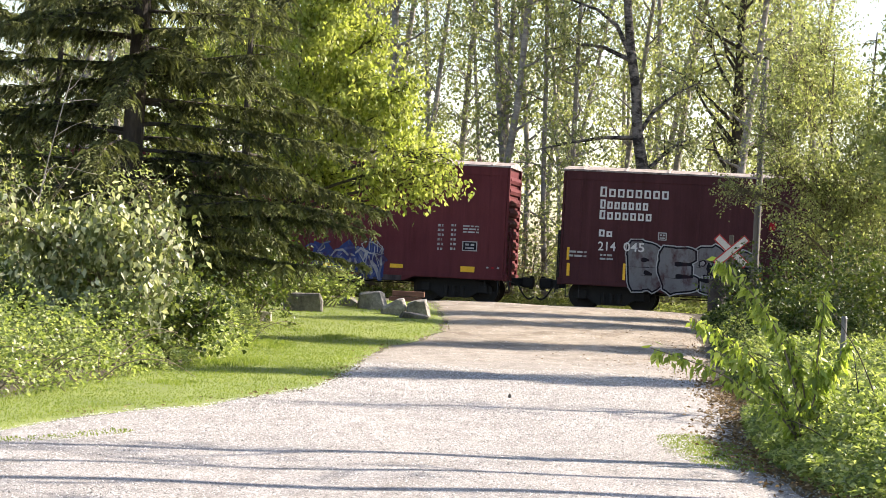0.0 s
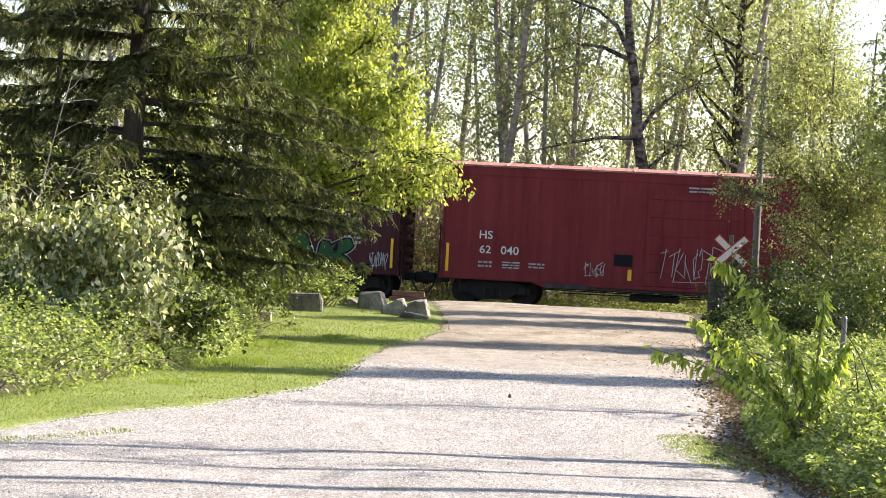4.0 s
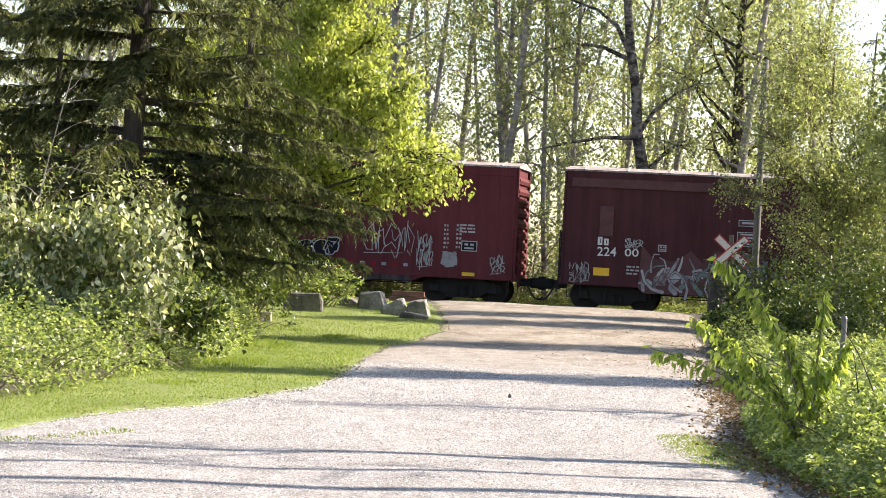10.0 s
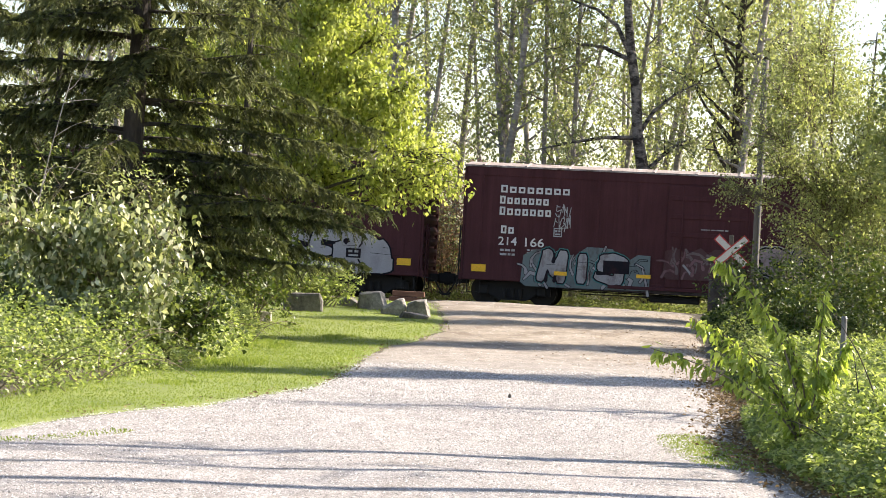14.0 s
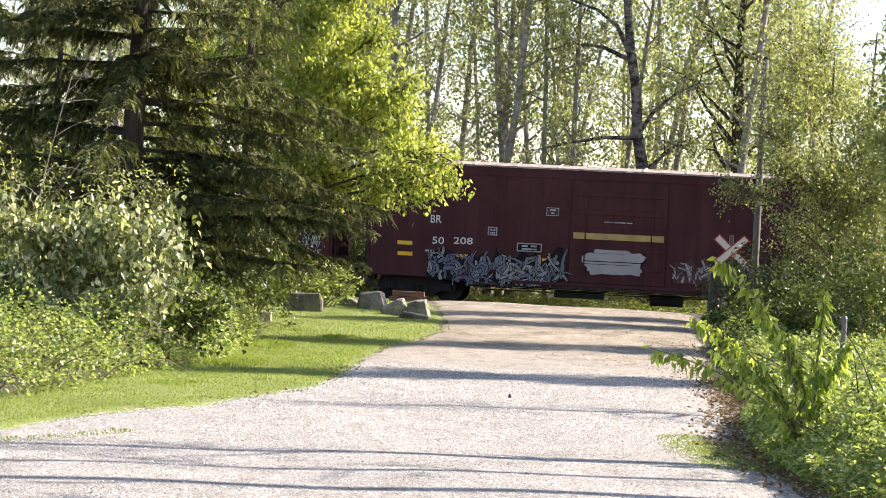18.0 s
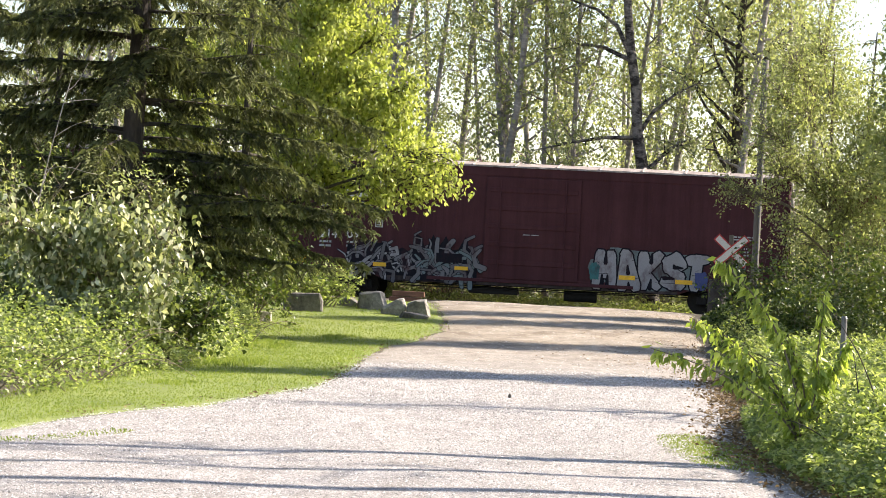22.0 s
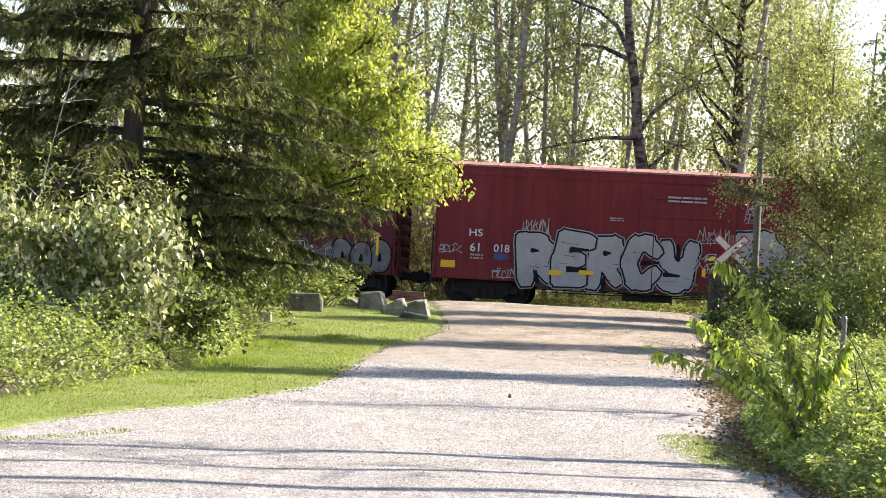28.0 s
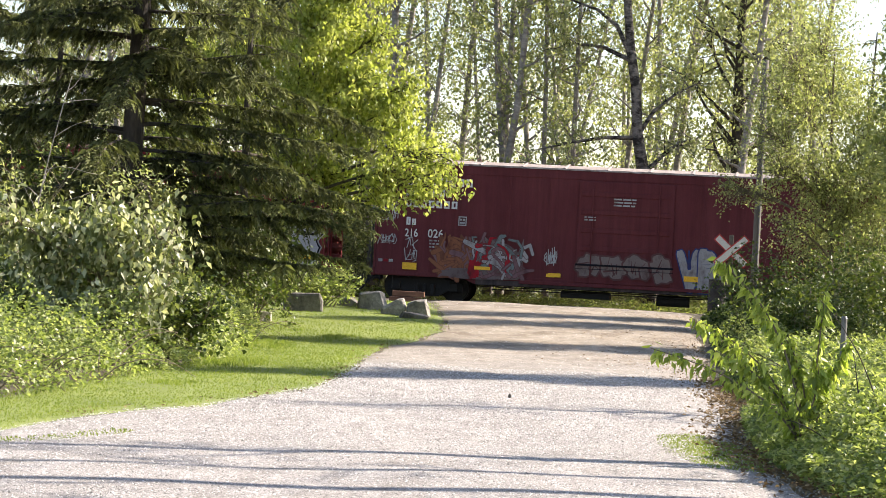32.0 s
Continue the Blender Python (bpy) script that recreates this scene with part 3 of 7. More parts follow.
# ---------------------------------------------------------------- paint on the cars
def coat(name, colour, worn):
    """A thin sprayed coat, blotched and streaked where the car's own paint shows through."""
    m, nt, p, _ = nodes_of(name)
    blot = noise_tex(nt, 2.4, 6, 0.7, (1.0, 1.0, 0.6))
    haze = noise_tex(nt, 0.9, 3, 0.6)
    grit = noise_tex(nt, 45, 3, 0.7)
    c = mix(nt, ramp(nt, haze, [(0.3, (0, 0, 0)), (0.7, (0.40, 0.40, 0.40))]), colour, tuple(v * 0.55 for v in colour))
    c = mix(nt, ramp(nt, blot, [(0.50, (0, 0, 0)), (0.70, (min(1.0, worn * 1.9),) * 3)]), c, (0.062, 0.019, 0.021))
    c = mix(nt, 0.5, c, ramp(nt, grit, [(0.3, (0.7, 0.7, 0.7)), (0.7, (1.2, 1.2, 1.2))]), "MULTIPLY")
    nt.links.new(c, p.inputs["Base Color"])
    p.inputs["Roughness"].default_value = 0.75
    p.inputs["Specular IOR Level"].default_value = 0.12
    return m


for nm, colour, rough_ in (("green_paint", (0.033, 0.105, 0.042), 0.5), ("lime_paint", (0.18, 0.25, 0.05), 0.5), ("teal_paint", (0.06, 0.20, 0.20), 0.5), ("blue_paint", (0.085, 0.105, 0.24), 0.5),
                           ("navy_paint", (0.04, 0.06, 0.18), 0.5), ("pale_line", (0.42, 0.42, 0.42), 0.5), ("faded_paint", (0.165, 0.128, 0.125), 0.6), ("brown_fill", (0.10, 0.055, 0.055), 0.6),
                           ("blue_grey", (0.17, 0.18, 0.24), 0.5), ("teal_grey", (0.16, 0.20, 0.20), 0.5), ("swirl_grey", (0.15, 0.145, 0.15), 0.5), ("white_faded", (0.34, 0.33, 0.335), 0.6),
                           ("orange_paint", (0.27, 0.11, 0.06), 0.6), ("silver", (0.40, 0.385, 0.39), 0.45), ("fresh_red", (0.36, 0.02, 0.03), 0.5), ("pink_paint", (0.20, 0.115, 0.125), 0.6),
                           ("faded_brown", (0.095, 0.036, 0.036), 0.8), ("faded_blue", (0.085, 0.05, 0.10), 0.6), ("dusty_pink", (0.31, 0.25, 0.25), 0.6), ("faded_orange", (0.17, 0.07, 0.045), 0.6), ("pale_fill", (0.20, 0.16, 0.15), 0.6), ("dull_yellow", (0.42, 0.30, 0.10), 0.6), ("redpanel", (0.105, 0.012, 0.015), 0.5)):
    MAT[nm] = plain(nm, colour, rough_, 0, 0.28, 2.5) if nm in ("dull_yellow", "redpanel", "faded_brown") else coat(nm, colour, 0.12 if nm == "silver" else 0.4)
MAT["black_paint"] = coat("black_spray_paint", (0.014, 0.013, 0.018), 0.25)
MAT["grey_paint"] = coat("silver_grey_spray_paint", (0.19, 0.185, 0.19), 0.5)
SPANS = {}


def layer(car, x0, x1, thick=0.004):
    """How far in front of the side a coat of paint lies: in front of the door where it crosses it, and of every earlier coat that it covers."""
    spans = SPANS.setdefault(car.name, [])
    y = -SIDE - 0.022 - (0.064 if x0 < 1.45 and x1 > -1.45 else 0.0)
    for a, b, deep in spans:
        if a < x1 and b > x0:
            y = min(y, deep)
    y -= 0.0012
    spans.append((x0, x1, y - thick))
    return y


def flat(polys, y, thin=0.0):
    """Flat polygons in x and z, each a hair in front of the last."""
    bm = bmesh.new()
    for k, poly in enumerate(polys):
        v = [bm.verts.new((x, y - 0.00004 * k, z)) for x, z in poly]
        f = bm.faces.new(v)
        f.normal_update()
        if f.normal.y > 0:
            f.normal_flip()
    return bm


def rect(x0, x1, z0, z1):
    return [(x0, z0), (x1, z0), (x1, z1), (x0, z1)]


def flat_part(name, polys, y, material, parent, label=""):
    bm = flat(polys, y)
    me = bpy.data.meshes.new(name)
    bm.to_mesh(me)
    bm.free()
    return link(name, me, MAT[material], parent, label)


def plate(car, name, x0, x1, z0, z1, material):
    y = layer(car, x0, x1)
    bm = bmesh.new()
    box(bm, x0, x1, y - 0.004, y + 0.012, z0, z1, 0.002)
    part(name, bm, MAT[material], car)


def bars(car, x0, x1, z0, z1, rows):
    rng = np.random.default_rng(int(abs(x0) * 100 + abs(z0) * 10))
    y = layer(car, x0, x1)
    h = (z1 - z0) / rows
    polys = []
    for k in range(rows):
        a = x0
        zb = z1 - (k + 1) * h + h * 0.28
        while a < x1 - 0.03:
            b = min(x1, a + (x1 - x0) * rng.uniform(0.18, 0.5))
            polys.append(rect(a, b, zb, zb + min(h * 0.5, 0.075)))
            a = b + 0.035
    flat_part("small_lettering", polys, y, "pale_line", car)


def dots(car, x0, x1, z0, z1, n):
    y = layer(car, x0, x1)
    r = (z1 - z0) * 0.3
    for k in range(n):
        x = x0 + (x1 - x0) * (k + 0.5) / n
        flat_part("reflector", [rect(x - r * 1.2, x + r * 1.2, z0 + r, z0 + 2.6 * r)], y, "fresh_red" if k % 2 else "pale_line", car)


def stencil_box(car, x0, x1, z0, z1):
    y = layer(car, x0, x1)
    t = 0.03
    polys = [rect(x0, x1, z0, z0 + t), rect(x0, x1, z1 - t, z1), rect(x0, x0 + t, z0, z1), rect(x1 - t, x1, z0, z1)]
    w, h = x1 - x0, z1 - z0
    polys += [rect(x0 + w * 0.2, x0 + w * 0.44, z0 + h * 0.55, z0 + h * 0.75), rect(x0 + w * 0.56, x0 + w * 0.8, z0 + h * 0.55, z0 + h * 0.75), rect(x0 + w * 0.2, x0 + w * 0.8, z0 + h * 0.22, z0 + h * 0.38)]
    back = flat_part("stencil", [rect(x0, x1, z0, z1)], y + 0.001, "black_paint" if w > 0.35 else "brown_fill", car)
    flat_part("stencil_frame", polys, y - 0.001, "pale_line", back)


def panel(car, x0, x1, z0, z1, rows, material="brown_fill"):
    y = layer(car, x0, x1)
    back = flat_part("notice_panel", [rect(x0, x1, z0, z1)], y, material, car)
    t = 0.02
    polys = []
    if material == "brown_fill":
        polys = [rect(x0, x1, z0, z0 + t), rect(x0, x1, z1 - t, z1), rect(x0, x0 + t, z0, z1), rect(x1 - t, x1, z0, z1)]
    for k in range(rows):
        h = (z1 - z0) / (rows + 0.6)
        zb = z1 - (k + 1) * h
        polys.append(rect(x0 + 0.1 + 0.05 * (k % 2), x1 - 0.1 - 0.04 * (k % 3), zb, zb + h * 0.5))
    if polys:
        flat_part("small_lettering", polys, y - 0.001, "pale_line" if material == "brown_fill" else "faded_paint", back)


def capsule(x0, z0, x1, z1, r0, r1):
    """A fat rounded stroke."""
    a = math.atan2(z1 - z0, x1 - x0)
    p = []
    for k in range(7):
        q, e = a + math.pi / 2 + math.pi * k / 6, 1.16 if k in (2, 4) else 1.0
        p.append((x0 + e * r0 * math.cos(q), z0 + e * r0 * math.sin(q)))
    for k in range(7):
        q, e = a - math.pi / 2 + math.pi * k / 6, 1.16 if k in (2, 4) else 1.0
        p.append((x1 + e * r1 * math.cos(q), z1 + e * r1 * math.sin(q)))
    return p


def lobe(cx, cz, w, h, grow, ph, tilt):
    """A fat rounded shape with uneven lobes."""
    p = []
    for k in range(40):
        a = 2 * math.pi * k / 40
        cc, ss = math.cos(a), math.sin(a)
        e = 1 + 0.13 * math.sin(2 * a + ph[0]) + 0.10 * math.sin(5 * a + ph[1]) + 0.06 * math.sin(9 * a + ph[2])
        x = (w * e + grow) * math.copysign(abs(cc) ** 0.75, cc)
        z = (h * e + grow) * math.copysign(abs(ss) ** 0.75, ss)
        p.append((cx + x + tilt * z, cz + z))
    return p


def bubbles(car, x0, x1, z0, z1, n, fill, edge, seed):
    """A row of fat outlined sprayed shapes that spell nothing."""
    rng = np.random.default_rng(seed)
    w, h = (x1 - x0) / n, z1 - z0
    o = min(0.055, min(w, h) * 0.08)
    for k in range(n):
        y = layer(car, x0, x1, 0.009) - 0.0015
        cx, cz = x0 + (k + 0.5) * w, (z0 + z1) / 2 + rng.uniform(-0.03, 0.03) * h
        hw, hh = w * rng.uniform(0.5, 0.6) - o, h * rng.uniform(0.38, 0.46) - o
        ph, tilt = rng.uniform(0, 6, 3), rng.uniform(-0.3, 0.3)
        g = flat_part("graffiti_shape", [lobe(cx, cz, hw, hh, o, ph, tilt)], y, edge, car)
        flat_part("graffiti_fill", [lobe(cx, cz, hw, hh, 0, ph, tilt)], y - 0.003, fill, g)
        marks = []
        for _ in range(5):
            a, r = rng.uniform(0, math.pi), o * rng.uniform(0.25, 0.6)
            ln = min(hw, hh) * rng.uniform(0.25, 0.6)
            xa, za = cx + hw * rng.uniform(-0.55, 0.55), cz + hh * rng.uniform(-0.6, 0.6)
            marks.append(capsule(xa - ln * math.cos(a), za - ln * math.sin(a), xa + ln * math.cos(a), za + ln * math.sin(a), r, r * 0.3))
        flat_part("graffiti_detail", marks, y - 0.006, edge, g)


def arches(car, x0, x1, z0, z1, n, seed):
    """A black sprayed piece: rounded letters side by side, each edged by a pale arch."""
    rng = np.random.default_rng(seed)
    w, h = (x1 - x0) / n, z1 - z0
    for k in range(n):
        y = layer(car, x0, x1, 0.009) - 0.0015
        a, b = x0 + k * w - 0.01, x0 + (k + 1) * w + 0.01
        top = z0 + h * (rng.uniform(0.70, 0.80) + 0.2 * math.exp(-((k - n * 0.38) / 1.1) ** 2))
        r = (b - a) / 2
        o = 0.028

        def dome(grow):
            p = [(a - grow + 0.03, z0), (b + grow - 0.03, z0)]
            for q in np.linspace(0, math.pi, 14):
                p.append(((a + b) / 2 + (r + grow) * math.cos(q), top - r * 0.8 + (r * 0.8 + grow) * math.sin(q)))
            return p
        g = flat_part("graffiti_letter", [dome(o)], y, "pale_line", car, "black graffiti letter edged with a pale arch")
        flat_part("graffiti_fill", [dome(0.0)], y - 0.003, "black_paint", g)
        marks = []
        for _ in range(4):
            xa, za = rng.uniform(a + 0.2 * r, b - 0.2 * r), z0 + (top - z0) * rng.uniform(0.15, 0.75)
            ln, q = h * rng.uniform(0.06, 0.16), rng.normal(math.pi / 2, 0.5)
            marks.append(capsule(xa, za, xa + ln * math.cos(q), za + ln * math.sin(q), 0.014, 0.008))
        marks += [capsule(a + 0.1 * r, z0 + 0.05, a + 0.35 * r, z0 + h * 0.4, 0.006, 0.018), capsule(a + 0.35 * r, z0 + h * 0.4, a + 0.15 * r, top - 0.2 * h, 0.018, 0.01), capsule(b - 0.5 * r, top - 0.05 * h, b + 0.05 * r, top + 0.04 * h, 0.02, 0.012)]
        flat_part("graffiti_detail", marks, y - 0.006, "pale_line", g)


def text_data(text, offset):
    cu = bpy.data.curves.new("text", "FONT")
    cu.body, cu.size, cu.offset, cu.resolution_u, cu.space_character = text, 1.0, offset, 4, 1.0 + (0.2 if offset > 0.05 else 0.02)
    ob = new("text", cu)
    dg = bpy.context.evaluated_depsgraph_get()
    me = bpy.data.meshes.new_from_object(ob.evaluated_get(dg))
    bpy.data.objects.remove(ob)
    bpy.data.curves.remove(cu)
    me.materials.clear()
    n = len(me.vertices)
    co = np.zeros(n * 3, np.float32)
    me.vertices.foreach_get("co", co)
    return me, co.reshape(n, 3)


def set_text(me, co, lo, hi, x0, x1, z0, z1, y):
    out = np.zeros_like(co)
    out[:, 0] = x0 + (co[:, 0] - lo[0]) / (hi[0] - lo[0]) * (x1 - x0)
    out[:, 2] = z0 + (co[:, 1] - lo[1]) / (hi[1] - lo[1]) * (z1 - z0)
    out[:, 1] = y
    me.vertices.foreach_set("co", out.ravel())
    me.update()


def word(car, text, x0, x1, z0, z1, material):
    me, co = text_data(text, 0.012)
    set_text(me, co, co.min(0), co.max(0), x0, x1, z0, z1, layer(car, x0, x1))
    link("lettering", me, MAT[material], car)


STROKES = {
    "H": [[(0, 0), (0, 1)], [(1, 0), (1, 1)], [(0, 0.5), (1, 0.5)]],
    "O": [[(0.5 + 0.5 * math.sin(k * math.pi / 6), 0.5 + 0.5 * math.cos(k * math.pi / 6)) for k in range(13)]],
    "S": [[(1, 0.85), (0.6, 1), (0.1, 0.9), (0.05, 0.65), (0.5, 0.52), (0.95, 0.38), (0.95, 0.1), (0.5, 0), (0, 0.12)]],
    "E": [[(1, 1), (0.1, 1), (0, 0.5), (0.1, 0), (1, 0)], [(0, 0.5), (0.75, 0.5)]],
    "R": [[(0, 0), (0, 1), (0.7, 1), (0.95, 0.78), (0.7, 0.52), (0, 0.5)], [(0.45, 0.5), (1, 0)]],
    "B": [[(0, 0), (0, 1), (0.65, 1), (0.9, 0.78), (0.65, 0.54), (0, 0.52)], [(0.65, 0.52), (1, 0.28), (0.7, 0), (0, 0)]],
    "A": [[(0, 0), (0.4, 1), (0.6, 1), (1, 0)], [(0.25, 0.32), (0.75, 0.32)]],
    "N": [[(0, 0), (0.05, 1), (0.95, 0), (1, 1)]],
    "K": [[(0, 0), (0, 1)], [(1, 1), (0.1, 0.48), (1, 0)]],
    "V": [[(0, 1), (0.5, 0), (1, 1)]],
    "P": [[(0.1, 0), (0.1, 1), (0.7, 0.95), (0.95, 0.75), (0.75, 0.52), (0.2, 0.5)]],
    "C": [[(1, 0.8), (0.65, 1), (0.2, 0.9), (0, 0.5), (0.2, 0.1), (0.65, 0), (1, 0.2)]],
    "Y": [[(0, 1), (0.1, 0.6), (0.5, 0.45), (0.9, 0.6), (1, 1)], [(0.95, 0.6), (0.85, 0.1), (0.4, 0), (0.1, 0.1)]],
    "M": [[(0, 0), (0.12, 1), (0.5, 0.35), (0.88, 1), (1, 0)]],
    "T": [[(0, 1), (1, 1)], [(0.5, 1), (0.5, 0)]],
    "D": [[(0, 0), (0, 1), (0.45, 0.95), (0.9, 0.6), (1, 0)], [(0, 0), (1, 0)], [(0.4, 0.1), (0.4, 0.8)]],
    "I": [[(0.5, 0), (0.5, 1)]],
}
COUNTERS = {
    "B": [[(0.30, 0.72), (0.50, 0.72)], [(0.40, 0.30), (0.62, 0.26)]], "A": [[(0.5, 0.42), (0.5, 0.66)], [(0.5, -0.1), (0.5, 0.08)]], "N": [[(0.30, -0.05), (0.30, 0.42)], [(0.70, 1.05), (0.68, 0.60)]],
    "S": [[(0.55, 0.72), (1.1, 0.70)], [(-0.1, 0.30), (0.45, 0.30)]], "P": [[(0.40, 0.74), (0.58, 0.74)]], "E": [[(0.45, 0.74), (1.1, 0.74)], [(0.45, 0.27), (1.1, 0.27)]], "R": [[(0.38, 0.76), (0.56, 0.76)], [(0.50, -0.1), (0.48, 0.16)]],
    "C": [[(0.55, 0.50), (1.15, 0.52)]], "Y": [[(0.5, 0.72), (0.5, 1.1)], [(0.0, 0.28), (0.55, 0.26)]], "H": [[(0.5, 0.70), (0.5, 1.1)], [(0.5, -0.1), (0.5, 0.26)]], "O": [[(0.5, 0.38), (0.5, 0.62)]], "K": [[(0.5, 0.80), (0.55, 1.1)], [(0.5, -0.1), (0.55, 0.20)]],
    "V": [[(0.5, 0.6), (0.5, 1.1)]], "M": [[(0.5, 0.75), (0.5, 1.1)], [(0.3, -0.1), (0.3, 0.3)], [(0.7, -0.1), (0.7, 0.3)]], "T": [], "D": [], "I": [],
}


def bubble_word(car, text, x0, x1, z0, z1, paint="silver", edge="black_paint", fat=0.20, halo="", over=0.06, angular=0.0):
    """Fat outlined graffiti letters that overlap, each one tilted and sized on its own, with their counters drawn in."""
    rng = np.random.default_rng(len(text) + int(abs(x0) * 10))
    w, h = (x1 - x0) / len(text), z1 - z0
    face = layer(car, x0, x1, 0.027)
    for k, ch in enumerate(text):
        y = face - 0.003 - 0.0014 * k - 0.008 * (k % 2)
        r = min(w * fat, h * 0.21)
        o = min(0.05, r * 0.3)
        a, b = x0 + (k - over) * w + r, x0 + (k + 1 + over) * w - r
        top = z1 - rng.uniform(0, 0.14) * h - r
        bot = z0 + rng.uniform(0, 0.05) * h + r
        tilt = rng.uniform(-0.14, 0.14)

        def lay(u, v):
            return a + u * (b - a) + tilt * (v - 0.5) * (top - bot), bot + v * (top - bot)
        rim, outline, inner, holes = [], [], [], []
        for line in STROKES[ch]:
            p = [lay(u + rng.normal(0, angular), v + rng.normal(0, angular)) for u, v in line]
            for (xa, za), (xb, zb) in zip(p, p[1:]):
                fa, fb = r * rng.uniform(0.85, 1.18), r * rng.uniform(0.85, 1.18)
                rim.append(capsule(xa, za, xb, zb, fa + o * 1.7, fb + o * 1.7))
                outline.append(capsule(xa, za, xb, zb, fa + o, fb + o))
                inner.append(capsule(xa, za, xb, zb, fa, fb))
        for p, q in COUNTERS[ch]:
            (xa, za), (xb, zb) = lay(*p), lay(*q)
            holes.append(capsule(xa, za, xb, zb, o * 1.5, o * 0.7))
        letter = flat_part("graffiti_letter", outline, y, edge, car, "fat rounded graffiti letter with outline")
        if halo:
            flat_part("graffiti_halo", rim, y + 0.0025, halo, letter)
        flat_part("graffiti_fill", inner, y - 0.003, paint, letter)
        if holes:
            flat_part("graffiti_counter", holes, y - 0.006, edge, letter)
        ticks = [capsule(xa, za, xa + rng.normal(0, 0.3) * w, za + rng.normal(0, 0.02), 0.008, 0.003) for xa, za in [lay(*rng.uniform(0, 1, 2)) for _ in range(3)]]
        flat_part("graffiti_detail", ticks, y - 0.0062, edge, letter)


def wild(car, x0, x1, z0, z1, colours, seed, n=48, back="black_paint", edge="black_paint"):
    """A tangled piece that spells nothing: curved and angular ribbons over a ground coat with a ragged top."""
    rng = np.random.default_rng(seed)
    w, h = x1 - x0, z1 - z0
    y = layer(car, x0, x1, 0.003 + 0.00025 * n)
    tops = z0 + h * rng.uniform(0.58, 1.0, 11)
    xs = np.linspace(x0, x1, 11)
    ground = [(x0 - 0.06, z0 + 0.1 * h), (x0 + 0.1, z0), (x1, z0 + 0.02 * h)] + [(float(a), float(b)) for a, b in zip(xs[::-1], tops[::-1])]
    coat_ = flat_part("graffiti_ground", [ground], y, back, car, "ragged ground coat of sprayed graffiti")
    bm = {c: bmesh.new() for c in (*colours, edge)}

    def put(c, poly, yy):
        f = bm[c].faces.new([bm[c].verts.new((px, yy, pz)) for px, pz in poly])
        f.normal_update()
        if f.normal.y > 0:
            f.normal_flip()
    for k in range(n):
        cx = x0 + w * (k + rng.uniform(0, 1)) / n
        roof = float(np.interp(cx, xs, tops))
        cz = rng.uniform(z0 + 0.08 * h, roof - 0.1 * h)
        a = rng.choice([1.45, 0.7, 2.3, 1.8]) + rng.normal(0, 0.3)
        bend, ln, r = rng.normal(0, 0.75), h * rng.uniform(0.10, 0.22), h * rng.uniform(0.018, 0.055)
        px, pz = cx - ln * math.cos(a), cz - ln * math.sin(a)
        c = colours[int(rng.integers(len(colours)))]
        for j in range(3):
            qx, qz = px + ln * math.cos(a), pz + ln * math.sin(a)
            qz = min(max(qz, z0 + 0.03), roof + 0.05 * h)
            r2 = r * rng.uniform(0.6, 1.1)
            yy = y - 0.0012 - 0.00024 * k
            put(edge, capsule(px, pz, qx, qz, r + 0.016, r2 + 0.016), yy - 0.00001 * j)
            put(c, capsule(px, pz, qx, qz, r, r2), yy - 0.00012 - 0.00001 * j)
            px, pz, r, a = qx, qz, r2, a + bend
    for c, b in bm.items():
        me = bpy.data.meshes.new("graffiti_ribbon")
        b.to_mesh(me)
        b.free()
        ob = link("graffiti_ribbon", me, MAT[c], coat_)
        ob["kind"] = "stuff"


def block_letters(car, x0, x1, z0, z1, n):
    """A company's name as a row of plain white frames, the first one taller."""
    y = layer(car, x0, x1)
    polys = []
    w, h = (x1 - x0) / n, z1 - z0
    t = 0.052
    for k in range(n):
        a, b = x0 + k * w + w * 0.06, x0 + (k + 1) * w - w * 0.20
        c, d = z0 + h * 0.05, z1 if k == 0 else z1 - h * 0.18
        polys += [rect(a, b, d - t, d), rect(a, b, c, c + t), rect(a, a + t * 1.2, c + t, d - t), rect(b - t, b, c + t, d - t)]
    flat_part("lettering", polys, y, "white", car, "row of plain white lettering frames")


def scrawl(car, x0, x1, z0, z1, strokes, seed):
    """A quick handwritten tag of loops and strokes that cannot be read."""
    rng = np.random.default_rng(seed)
    y = layer(car, x0, x1)
    w, h = x1 - x0, z1 - z0
    polys = []
    rows = 2 if h > 0.5 * w and h > 0.4 else 1
    per = max(3, strokes // rows)
    for row in range(rows):
        b0, b1 = z0 + h * row / rows + 0.03 * h, z0 + h * (row + 1) / rows - 0.03 * h
        for k in range(per):
            a = x0 + w * (k + 0.08) / per
            b = a + w / per * rng.uniform(0.7, 1.15)
            line = [list(STROKES.values())[int(rng.integers(len(STROKES)))]][0]
            tilt, up = rng.normal(0.1, 0.12) * (b - a), rng.uniform(-0.1, 0.12) * (b1 - b0)
            for q in line:
                p = [(a + u * (b - a) + tilt * v + rng.normal(0, 0.22) * (b - a), b0 + v * (b1 - b0) + up + rng.normal(0, 0.15) * (b1 - b0)) for u, v in q]
                for (xa, za), (xb, zb) in zip(p, p[1:]):
                    polys.append(capsule(xa, za, xb, zb, 0.013, 0.010))
    xa = x0 + w * rng.uniform(0, 0.2)
    polys.append(capsule(xa, z0 - 0.02, xa + w * 0.7, z0 + 0.02, 0.011, 0.006))
    ob = flat_part("scrawl", polys, y, "pale_line", car)
    ob["kind"] = "stuff"


